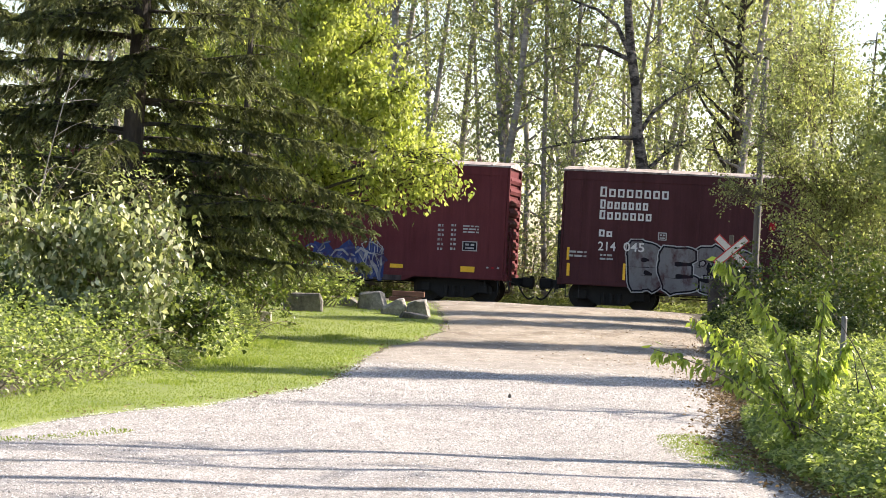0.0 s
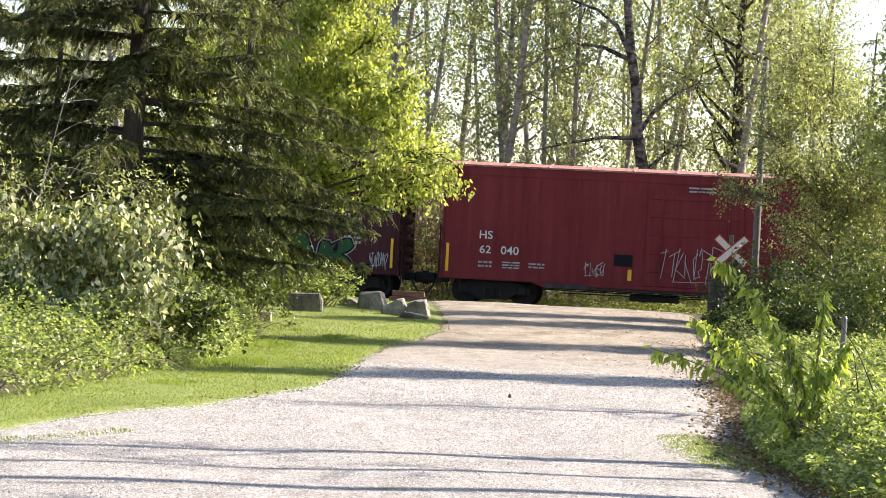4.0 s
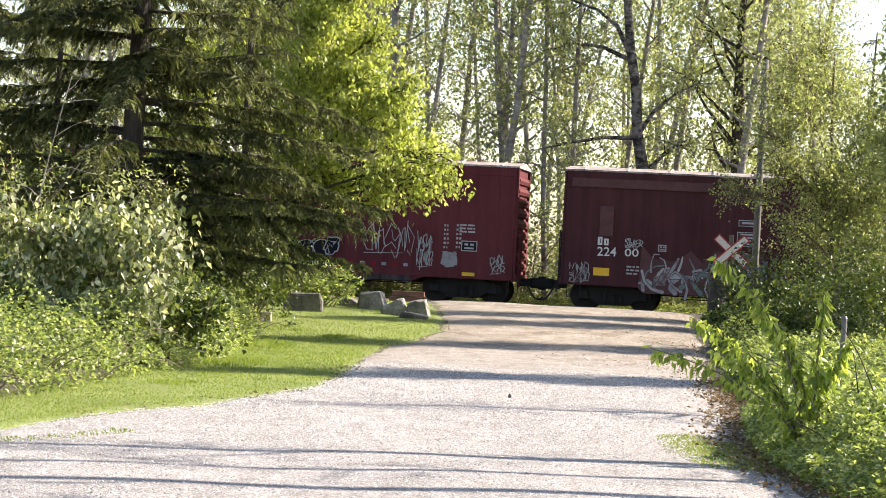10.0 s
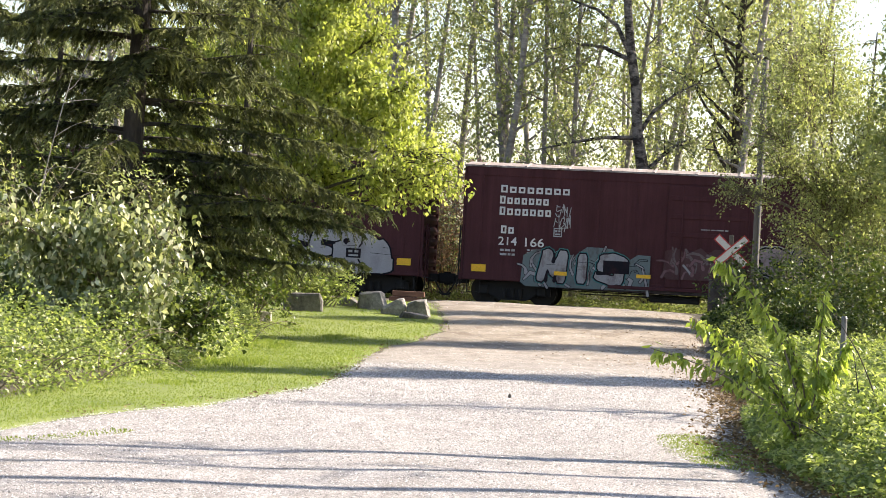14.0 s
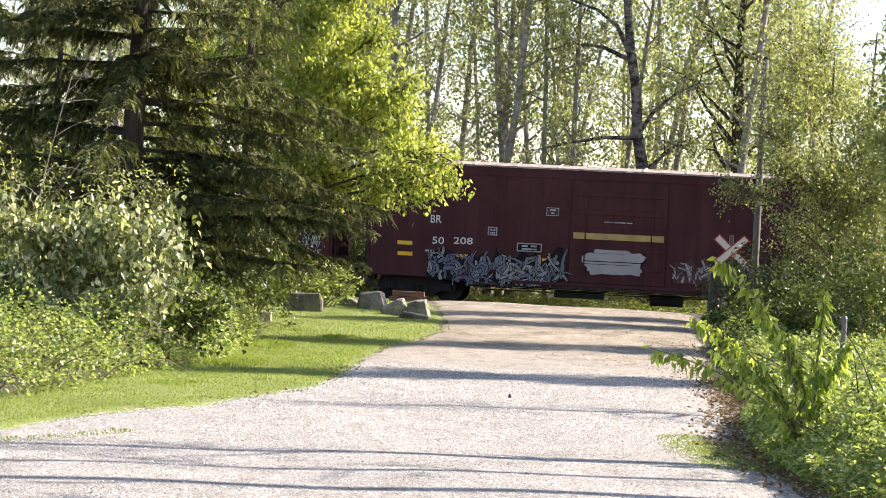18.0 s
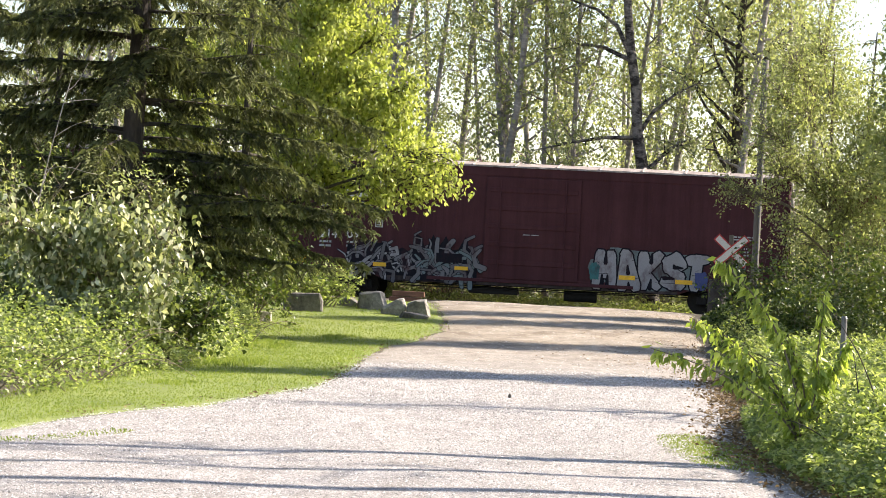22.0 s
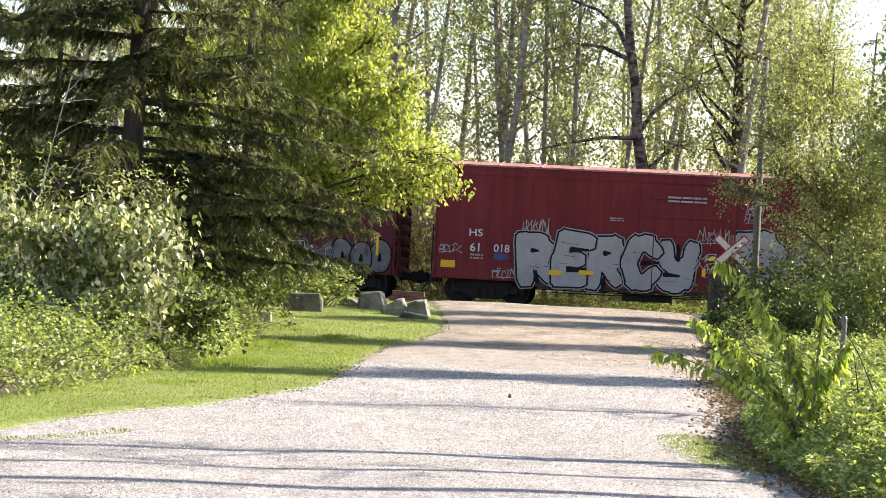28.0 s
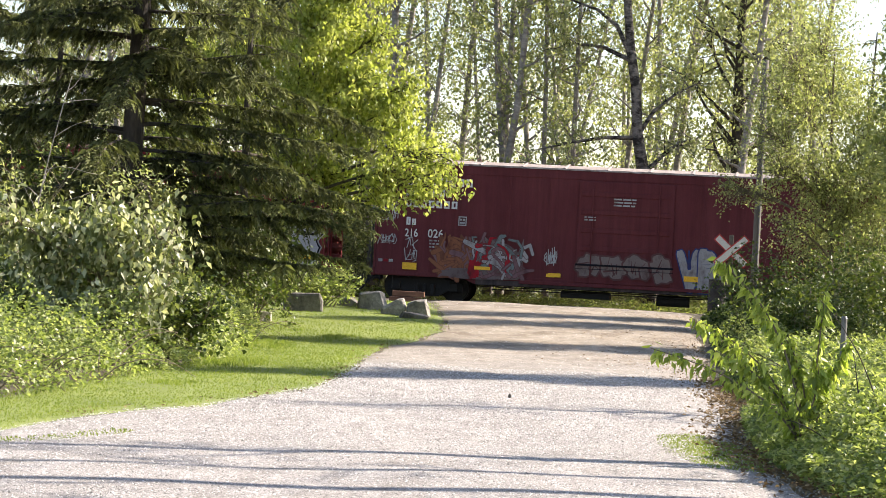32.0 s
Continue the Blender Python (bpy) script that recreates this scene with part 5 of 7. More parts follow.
def left_side():
    r = np.random.default_rng(21)
    boughs = [(4.95, -4, 4.4), (4.85, -32, 2.5), (4.45, 6, 4.55), (3.55, -2, 4.75), (3.35, -24, 3.6), (2.75, -12, 4.3), (2.35, -30, 3.4), (5.15, -62, 1.7), (2.9, -70, 2.3), (5.3, -60, 1.8), (5.9, -100, 1.6), (4.3, 184, 4.6), (5.1, 196, 3.6), (3.3, 205, 3.2), (5.6, 178, 4.2), (4.8, 172, 4.4), (3.8, 188, 4.4), (6.1, 205, 3.4), (2.2, -55, 3.0), (4.0, -6, 4.5), (3.05, 4, 4.7), (2.25, -8, 4.6), (2.0, 5, 4.5), (1.85, -20, 4.1)]
    plant("hemlock_tree", *conifer(r, 17.0, 0.235, 4.9, 46, 1.7, 7.6, 0.66, 0.052, boughs, (3.7, 5.0)), MAT["bark_dark"], MAT["needles"], "dark green hemlock with drooping boughs and dark trunk", "tree", -5.77, 48.0, crown="foliage")
    plant("hemlock_tree", *conifer(np.random.default_rng(22), 18.0, 0.25, 4.6, 36, 1.6, 8.2, 0.75, 0.075), MAT["bark_dark"], MAT["needles"], "tall dark hemlock standing beside another hemlock", "tree", -10.6, 54.0, 40, crown="foliage")
    maple = [(-3.2, 57.3, 6.6, 1.0), (-2.43, 58.7, 6.7, 1.0), (-2.98, 58.5, 5.4, 1.1), (-1.84, 57.5, 5.6, 0.9), (-1.5, 58, 6.55, 0.5), (-1.91, 57.9, 4.5, 1.0), (-1.02, 58.3, 4.9, 0.62), (-0.62, 58.6, 4.2, 0.62), (-0.75, 57.6, 5.35, 0.34),
             (-0.12, 57.2, 3.9, 0.42), (0.22, 57.5, 3.45, 0.34), (-1.1, 57.1, 3.5, 0.62), (-0.35, 57.0, 3.2, 0.36), (-2.4, 58.7, 3.5, 0.8), (-1.21, 57.9, 2.95, 0.34), (-3.2, 58.5, 4.1, 1.0), (-2.3, 57, 7.7, 0.9), (-3.4, 57.9, 7.9, 0.9), (-4.2, 59.2, 6.5, 1.2), (-4.3, 59.4, 4.6, 1.1), (-6.3, 60.2, 5.8, 1.2), (-6.4, 60.0, 4.2, 1.0)]
    plant("maple_tree", *lobed(np.random.default_rng(23), (-4.3, 59.6, 0.2), (-2.8, 58.2, 7.9), maple, 40000, 0.125, 0.15, 0.62, 0.9, 24, 0.9, 16, 0.16, 0.42), MAT["bark_dark"], MAT["maple_leaf"], "sunlit maple with bright yellow-green spring leaves", "tree", -4.3, 59.6)
    pale = [(-5.36, 34.7, 1.6, 0.44), (-4.93, 35.3, 1.75, 0.45), (-4.4, 35.2, 1.9, 0.41), (-3.95, 34.8, 1.85, 0.37), (-3.62, 35, 1.8, 0.3), (-3.48, 35, 1.52, 0.26), (-5.4, 35.1, 1.05, 0.45), (-4.75, 35.2, 1.25, 0.45), (-4.1, 34.7, 1.4, 0.44), (-3.75, 34.6, 1.1, 0.37), (-5.0, 35.3, 0.7, 0.45), (-4.3, 35, 0.8, 0.45), (-5.76, 35.2, 1.9, 0.38)]
    plant("pale_leaved_shrub", *lobed(np.random.default_rng(24), (-4.6, 35.3, 0.05), (-4.5, 35.2, 1.2), [(a, b + 0.6 * math.sin(a * 9), c, r * 1.05) for a, b, c, r in pale], 7600, 0.118, 0.04, 0.62, 0.9, 12, 0.85, 9, 0.2, 0.7), MAT["twig"], MAT["pale_glint_leaf"], "shrub with glossy pale-backed leaves at the verge", "shrub", -4.6, 35.3, stem="stems", crown="foliage")
    young = plant("hemlock_tree", *conifer(np.random.default_rng(20), 8.0, 0.12, 2.9, 26, 1.3, 7.0, 0.6, 0.075), MAT["bark_dark"], MAT["needles"], "young dark hemlock in the shade of a taller one", "tree", -4.1, 54.0, crown="foliage")
    copy_thing(young, pose(-10.2, 56.0, float(ground_z(-10.2, 56.0)), 0, 0, 250))
    copy_thing(young, pose(-8.6, 58.0, float(ground_z(-8.6, 58.0)), 0, 0, 130))
    # Hazels near the hemlocks carry the shade in their leaf colour.
    plant("hazel_shrub", *shrub(np.random.default_rng(30), 1.2, 0.5, 1.5, 50, 9000, 0.09, 0.4, 0.16, narrow=0.75), MAT["twig"], MAT["shade_dark_leaf"], "dark hazel shrub behind a pale-leaved one", "shrub", -4.7, 36.6, stem="stems", crown="foliage")
    plant("hazel_shrub", *shrub(np.random.default_rng(28), 1.3, 1.0, 2.3, 50, 12000, 0.10, 0.4, 0.18, narrow=0.75), MAT["twig"], MAT["shade_dark_leaf"], "dark hazel shrub in the shade behind a hemlock", "shrub", -4.9, 53.5, stem="stems", crown="foliage")
    plant("hazel_shrub", *shrub(np.random.default_rng(29), 1.3, 1.0, 2.6, 50, 12000, 0.10, 0.4, 0.18, narrow=0.75), MAT["twig"], MAT["shade_dark_leaf"], "tall dark hazel shrub in the shade of hemlocks", "shrub", -7.4, 55.0, stem="stems", crown="foliage")
    # Added filler shrubs, leaves coloured dark for the hemlocks' shade.
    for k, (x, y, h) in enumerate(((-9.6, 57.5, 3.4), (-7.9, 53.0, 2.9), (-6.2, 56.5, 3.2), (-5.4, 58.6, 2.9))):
        plant("hazel_shrub", *shrub(np.random.default_rng(180 + k), 1.3, 1.0, h, 50, 11000, 0.11, 0.4, 0.2, narrow=0.75), MAT["twig"], MAT["shade_dark_leaf"], "dark hazel shrub filling the shade under hemlocks", "shrub", x, y, stem="stems", crown="foliage")
    plant("willow_shrub", *shrub(np.random.default_rng(25), 0.9, 0.8, 2.6, 40, 11000, 0.075, 0.35, 0.13, narrow=0.42), MAT["twig"], MAT["alder_leaf"], "grey-green willow shrub with narrow leaves", "shrub", -6.3, 38.0, stem="stems", crown="foliage")
    plant("salmonberry_shrub", *shrub(np.random.default_rng(26), 0.85, 0.6, 1.1, 50, 8500, 0.085, 0.5, 0.12, narrow=0.75), MAT["twig"], MAT["bramble_leaf"], "leafy green salmonberry shrub behind the concrete block", "shrub", -3.5, 64.6, stem="stems", crown="foliage")
    plant("salmonberry_shrub", *shrub(np.random.default_rng(27), 0.75, 1.2, 1.0, 60, 9000, 0.085, 0.5, 0.12, narrow=0.75), MAT["twig"], MAT["bramble_leaf"], "leafy green salmonberry shrub beside the mown verge", "shrub", -5.3, 57.0, stem="stems", crown="foliage")
    thicket("bramble_thicket", [(-8, 25.5), (-4.5, 24.2), (-4.1, 26.5), (-3.85, 28.5), (-3.5, 32), (-3.05, 38), (-3.2, 47), (-3.9, 57), (-9, 60), (-9, 34)], 120000, 0.058, 0.78, MAT["bramble_leaf"], "sunlit tangle of low brambles and nettles along the verge", 31, 520, 0.9)


def right_side():
    alder = [(8.6, 66.9, 5.8, 1.07), (9.9, 69, 6.6, 0.95), (11, 68.8, 5.3, 1.25), (9.0, 67.3, 4.15, 1.08), (10.3, 68, 3.35, 1.23), (8.45, 67.9, 7.0, 0.8), (9.45, 68.5, 7.8, 0.88), (8.25, 66.8, 4.4, 0.57),
             (11, 66.6, 2.4, 1.14), (9.2, 69, 2.6, 0.88), (6.75, 67.8, 3.85, 0.36), (7.65, 68.8, 3.8, 0.4), (8.15, 66.5, 3.0, 0.57), (11.9, 67.8, 4.2, 1.3), (12, 68.7, 5.6, 1.0), (7.6, 66.6, 5.2, 0.85), (7.8, 66.8, 6.3, 0.85), (7.7, 66.5, 4.4, 0.65), (8.1, 66.7, 7.1, 0.7)]
    plant("alder_tree", *lobed(np.random.default_rng(41), (10.1, 67.8, 0.4), (9.8, 68, 7.4), [(a + (0.4 if a < 9.3 and c > 2.5 else 0), b, c, r * (1.05 if a < 9.3 else 1.4)) for a, b, c, r in alder], 54000, 0.080, 0.075, 0.7, 0.5, 40, 1.0, 10, 0.2, 0.5), MAT["twig"], MAT["alder_leaf"], "young alder with fine fresh leaves leaning over the crossing", "tree", 10.1, 67.8)
    plant("alder_tree", *broadleaf(np.random.default_rng(43), 17, 0.26, 2.5, 2.8, 44, 8000, 0.15, 0.9, 0.5, 0.4), MAT["bark_dark"], MAT["poplar_leaf"], "dark-stemmed alder close behind the track", "tree", 9.55, 87.6, 200)
    # These hazels use the leaf colour that has shade darkened into it.
    plant("hazel_shrub", *shrub(np.random.default_rng(44), 1.2, 1.4, 1.7, 60, 14000, 0.09, 0.5, 0.16, narrow=0.75), MAT["twig"], MAT["shade_dark_leaf"], "dark shaded hazel shrub beside the lane", "shrub", 8.4, 62.0, stem="stems", crown="foliage")
    plant("hazel_shrub", *shrub(np.random.default_rng(45), 1.5, 1.5, 2.2, 70, 17000, 0.09, 0.5, 0.16, narrow=0.75), MAT["twig"], MAT["shade_dark_leaf"], "tall dark hazel shrub with bare lower stems", "shrub", 10.3, 60.0, stem="stems", crown="foliage")
    plant("hazel_shrub", *shrub(np.random.default_rng(46), 1.2, 1.5, 1.2, 60, 12000, 0.09, 0.5, 0.16, narrow=0.75), MAT["twig"], MAT["shade_dark_leaf"], "low dark hazel shrub under the alders", "shrub", 7.6, 54.0, stem="stems", crown="foliage")
    thicket("bramble_thicket", [(2.95, 19.2), (2.92, 20.6), (2.88, 22.3), (3.0, 25.2), (3.6, 30.2), (4.4, 37.7), (5.35, 49), (6.2, 59), (7.0, 69), (8.5, 72), (10.5, 62), (9, 40), (5.6, 26), (4.6, 19)], 56000, 0.07, 0.5, MAT["bramble_leaf"], "dense tangle of leafy brambles at the lane's edge", 32, 200, 0.75)
    # Low plants whose dark colour also stands for the shade along this edge.
    thicket("ivy_strip", [(3.9, 34), (4.25, 38), (5.15, 49), (6.0, 59), (6.75, 68), (7.4, 73.5), (9, 73.5), (7.8, 60), (6.6, 49), (5.2, 36)], 16000, 0.08, 0.3, MAT["shade_dark_leaf"], "low ivy and weeds along the lane's edge, shade put into their colour", 36, 30, 0.7, "ivy")
    thicket("nettle_patch", [(2.9, 18.2), (2.82, 20.6), (2.8, 22.3), (2.98, 25.2), (3.3, 28.5), (4.3, 29), (4.6, 24), (4.4, 18.2)], 36000, 0.052, 0.6, MAT["bramble_leaf"], "thick bright nettles and brambles under a sapling", 33, 10, 0.45, "nettles")
    canes = Buf()
    r2 = np.random.default_rng(48)
    for k in range(11):
        x, y = 3.35 + 0.1 * k + r2.uniform(-0.1, 0.1), 19.6 + r2.uniform(0, 3.2)
        tube(canes, sweep((x, y, 0.0), (r2.uniform(-0.5, 0.9), r2.normal(0, 0.3), 1.0), r2.uniform(0.9, 1.7), 12, r2, 0.04, r2.choice([-1.9, -1.2])), np.linspace(0.009, 0.003, 13), 5)
    stalks = link("bare_canes", canes.mesh("bare_canes", True), MAT["bark_dark"])
    tagged(stalks, "dark bare arching bramble canes at the lane's edge", "canes", kind="stuff")
    # the sapling in front
    rng = np.random.default_rng(47)
    t, c = Buf(), Buf()
    tips = [(-0.82, 0.1, 1.74), (-1.34, -0.1, 0.98), (0.12, 0.2, 1.5), (-0.46, 0.25, 1.36), (-0.78, 0.2, 0.98), (0.34, -0.1, 1.15), (-0.2, 0.2, 1.12), (-1.0, 0.3, 1.25), (0.05, -0.15, 0.9)]
    for k, tip in enumerate(tips):
        s = np.linspace(0, 1, 11)[:, None]
        a, b = np.array([rng.normal(0, 0.05), rng.normal(0, 0.05), 0.0]), np.array(tip)
        ctl = np.array([b[0] * 0.12 + 0.05, b[1] * 0.3, b[2] * 0.72])
        pts = a * (1 - s) ** 2 + 2 * ctl * s * (1 - s) + b * s ** 2
        tube(t, pts, np.linspace(0.013, 0.004, 11), 5)
        n = 150
        at = along(pts, rng.uniform(0.05, 1, n) ** 0.6) + rng.normal(0, 0.026, (n, 3))
        way = rng.normal(0, 0.55, (n, 3)) + np.array([0.2 * np.sign(b[0]), 0, -1.0])
        leaves(c, rng, at, way, 0.102, 0.044, 0.1)
    plant("cherry_sapling", t, c, MAT["twig"], MAT["cherry_leaf"], "cherry sapling with bright hanging leaves at the lane's edge", "sapling", 3.1, 22.0, stem="stems", crown="foliage")


def off_view_trees():
    """Trees beside the lane that shade it."""
    rows = ((11.8, 64.0, 10, 7000, 1.8), (11.0, 54.0, 12, 9000, 1.8), (9.9, 40.6, 9.6, 6500, 1.6), (11.0, 24.2, 15, 500, 7.5), (11.6, 23.1, 16, 900, 6.5), (11.0, 21.3, 17, 700, 8.0), (12.0, 20.4, 15, 1800, 5.5), (8.6, 31.3, 7.0, 420, 3.5))
    for k, (x, y, h, n, b) in enumerate(rows):
        plant("alder_tree", *broadleaf(np.random.default_rng(60 + k), h, 0.13 if n > 800 else 0.22, b, 1.7 if n > 2000 else 1.5, 40 if n > 2000 else 16, n * 2 if n > 2000 else n, 0.15 if n > 2000 else 0.11, 1.0, 0.5, 0.34), MAT["bark_grey"], MAT["alder_leaf"], "alder beside the lane shading it", "tree", x, y, 0, "alders beside the lane")


forest()
undergrowth()
cottonwood()
left_side()
right_side()
off_view_trees()


# ---------------------------------------------------------------- things beside the lane
def boulder(name, x0, x1, y, z1, depth, material, label, seed, outline=((0, 0), (0.1, 0.7), (0.4, 1), (0.8, 0.9), (1, 0)), category="rock", group=""):
    """A quarried stone: its outline carried through its depth, with narrower faces front and back, then broken into facets."""
    rng = np.random.default_rng(seed)
    bm = bmesh.new()
    zg = float(ground_z((x0 + x1) / 2, y))
    w, h = x1 - x0, z1 - zg
    for dy, grow in ((-0.5, 0.80), (-0.15, 1.0), (0.25, 0.97), (0.5, 0.72)):
        for u, v in outline:
            px = (u - 0.5) * w * grow + rng.normal(0, 0.02) * w
            pz = v * h * (0.5 + 0.5 * grow) * (1 + rng.normal(0, 0.03)) if v > 0.12 else -0.2 * h
            bm.verts.new((px, dy * depth + rng.normal(0, 0.06) * depth, pz))
    bmesh.ops.convex_hull(bm, input=bm.verts)
    bmesh.ops.delete(bm, geom=[v for v in bm.verts if not v.link_faces], context="VERTS")
    bmesh.ops.dissolve_limit(bm, angle_limit=radians(9), verts=bm.verts, edges=bm.edges)
    bmesh.ops.bevel(bm, geom=list(bm.edges), offset=0.020 * h, segments=1, affect="EDGES", profile=0.5)
    bmesh.ops.triangulate(bm, faces=bm.faces)
    bmesh.ops.subdivide_edges(bm, edges=bm.edges, cuts=2)
    off = Vector(rng.uniform(0, 50, 3))
    for v in bm.verts:
        q = v.co * (4.0 / h) + off
        v.co += Vector((noise.noise(q), noise.noise(q + Vector((9, 0, 0))), noise.noise(q + Vector((0, 9, 0))))) * 0.045 * h
    bmesh.ops.recalc_face_normals(bm, faces=bm.faces)
    me = bpy.data.meshes.new(name)
    bm.to_mesh(me)
    bm.free()
    ob = link(name, me, MAT[material])
    ob.location = ((x0 + x1) / 2, y, zg)
    return tagged(ob, label, category, group)


def rocks():
    g = "boulders by the crossing"
    bm = bmesh.new()
    box(bm, -0.46, 0.46, -0.3, 0.3, -0.15, 0.44, 0.07)
    bmesh.ops.subdivide_edges(bm, edges=bm.edges, cuts=3, use_grid_fill=True)
    for v in bm.verts:
        n = noise.noise(v.co * 3.0 + Vector((3, 1, 7)))
        v.co += v.co.normalized() * n * 0.035
        v.co.x *= 1 - 0.12 * (v.co.z > 0.3)
    me = bpy.data.meshes.new("stone_block")
    bm.to_mesh(me)
    bm.free()
    ob = link("stone_block", me, MAT["rock"])
    ob.location = (-3.19, 62.0, float(ground_z(-3.19, 62)))
    ob.rotation_euler = (0, radians(-2), radians(4))
    tagged(ob, "dark grey weathered stone block on the grass", "stone block", g)
    boulder("boulder", -2.62, -1.98, 66.0, 0.66, 0.6, "rock", "low grey boulder with a blunt peak beside the grass verge", 2, ((0, 0), (0.15, 0.5), (0.5, 1), (0.78, 0.7), (1, 0.4), (1, 0)), group=g)
    # The next three boulders are coloured lighter for their sunlit right faces.
    boulder("boulder", -2.05, -1.28, 65.0, 0.84, 0.7, "mid_sunlit_rock", "tall flat-topped grey granite boulder", 5, ((0, 0), (0.06, 0.82), (0.3, 0.9), (0.74, 1), (0.88, 0.86), (1, 0.15), (1, 0)), group=g)
    boulder("boulder", -1.38, -0.76, 62.3, 0.72, 0.5, "pale_sunlit_rock", "leaning pointed granite boulder, sunlit brightness put into its colour", 7, ((0, 0), (0.04, 0.42), (0.6, 0.97), (0.85, 1), (1, 0.42), (0.7, 0)), group=g)
    boulder("boulder", -0.80, -0.20, 62.0, 0.72, 0.55, "mid_sunlit_rock", "squarish granite boulder standing at the lane's edge", 9, ((0, 0), (0.08, 0.72), (0.38, 0.96), (0.78, 1), (0.98, 0.36), (1, 0)), group=g)
    boulder("boulder", -0.94, -0.22, 60.8, 0.44, 0.5, "rock", "low slab-like boulder in front of a squarish one", 12, ((0, 0.2), (0.1, 0.95), (0.65, 0.8), (1, 0.5), (0.9, 0), (0.1, 0)), group=g)
    boulder("boulder", -4.0, -3.52, 40.0, 0.50, 0.4, "pale_sunlit_rock", "small pale boulder among brambles", 14, group="boulders in the brambles")
    boulder("loose_stone", 0.855, 0.905, 31.4, 0.09, 0.05, "rock", "small dark stone lying on the gravel lane", 16, category="stone")
    bm = bmesh.new()
    box(bm, -0.21, 0.21, -0.15, 0.15, -0.1, 0.2, 0.02)
    ob = part("concrete_block", bm, MAT["concrete"], None)
    ob.location = (-3.75, 55.8, float(ground_z(-3.75, 55.8)) + 0.03)
    tagged(ob, "small pale concrete block half hidden in grass", "concrete block")
    for x, y, z, a in ((-0.98, 74.0, 0.0, 3), (-0.90, 74.05, 0.16, -2)):
        bm = bmesh.new()
        box(bm, -0.45, 0.45, -0.11, 0.11, 0, 0.15, 0.015)
        ob = part("timber_tie", bm, MAT["timber"], None)
        ob.matrix_world = pose(x, y, float(ground_z(x, y)) - 0.02 + z, 0, 0, a)
        tagged(ob, "short red-brown weathered timber tie stacked by the track", "railway tie", "stacked ties")


def crossing_sign():
    x, y = 8.05, 74.0
    z = float(ground_z(x, y))
    s = holder("crossing_sign", x, y, z, "white crossbuck railway crossing sign with red edges on a post", "crossing sign")
    bm = bmesh.new()
    box(bm, -0.06, 0.06, 0.03, 0.13, -0.3, 2.3, 0.01)
    part("post", bm, MAT["pole_wood"], s)
    zc = 2.33 - z
    for k, a in enumerate((42, -42)):
        m = Matrix.Translation((0, -0.016 * k, zc)) @ Matrix.Rotation(radians(a), 4, "Y")
        bm = bmesh.new()
        box(bm, -0.58, 0.58, 0.0, 0.012, -0.115, 0.115, 0.003)
        bmesh.ops.transform(bm, matrix=m, verts=bm.verts)
        blade = part("blade", bm, MAT["red_sign"], s, "white crossbuck blade with red edges")
        bm = bmesh.new()
        box(bm, -0.545, 0.545, -0.003, 0.004, -0.082, 0.082, 0.001)
        bmesh.ops.transform(bm, matrix=m, verts=bm.verts)
        part("blade_face", bm, MAT["white"], blade)


def utility_pole():
    x, y = 8.96, 76.0
    s = holder("utility_pole", x, y, float(ground_z(x, y)) - 0.3, "weathered grey wooden utility pole beside the crossing", "utility pole")
    b = Buf()
    zz = np.linspace(0, 7.7, 12)
    tube(b, np.stack([0.004 * zz, 0 * zz, zz], 1), np.linspace(0.115, 0.09, 12), 16)
    link("shaft", b.mesh("shaft", True), MAT["pole_wood"], s)
    bm = bmesh.new()
    box(bm, -0.06, 0.06, -0.17, -0.09, 1.35, 1.75, 0.01)
    part("meter_box", bm, MAT["grey_metal"], s)
    bm = bmesh.new()
    rod(bm, (0.05, -0.12, 0.1), (0.05, -0.11, 5.5), 0.02, 8)
    part("conduit", bm, MAT["grey_metal"], s)


def barrel():
    x, y = 7.8, 74.6
    s = holder("barrel", x, y, float(ground_z(x, y)), "dark weathered steel barrel at the crossing's edge", "barrel")
    bm = bmesh.new()
    prof = [(0.27, 0), (0.285, 0.03), (0.275, 0.06), (0.275, 0.33), (0.295, 0.36), (0.275, 0.39), (0.275, 0.68), (0.295, 0.71), (0.275, 0.74), (0.275, 1.0), (0.285, 1.04), (0.26, 1.04), (0.255, 1.0)]
    rings = [[bm.verts.new((r * math.cos(a), r * math.sin(a), z)) for a in np.linspace(0, 2 * math.pi, 28, endpoint=False)] for r, z in prof]
    for i in range(len(rings) - 1):
        for j in range(28):
            bm.faces.new((rings[i][j], rings[i][(j + 1) % 28], rings[i + 1][(j + 1) % 28], rings[i + 1][j]))
    bm.faces.new(rings[-1])
    bm.faces.new(rings[0][::-1])
    part("drum", bm, MAT["stump"], s, smooth=True)


def gate_bar():
    s = holder("barrier_gate", 4.3, 87.4, float(ground_z(4.3, 87.4)), "low yellow pipe barrier gate beyond the track", "gate", turn=TRACK_TURN)
    bm = bmesh.new()
    rod(bm, (-2.3, 0, 0.24), (2.3, 0, 0.24), 0.03, 10)
    part("bar", bm, MAT["dull_yellow"], s)
    for x in (-2.2, 2.2):
        bm = bmesh.new()
        rod(bm, (x, 0.05, -0.2), (x, 0.05, 0.42), 0.05, 10)
        part("post", bm, MAT["dull_yellow"], s)


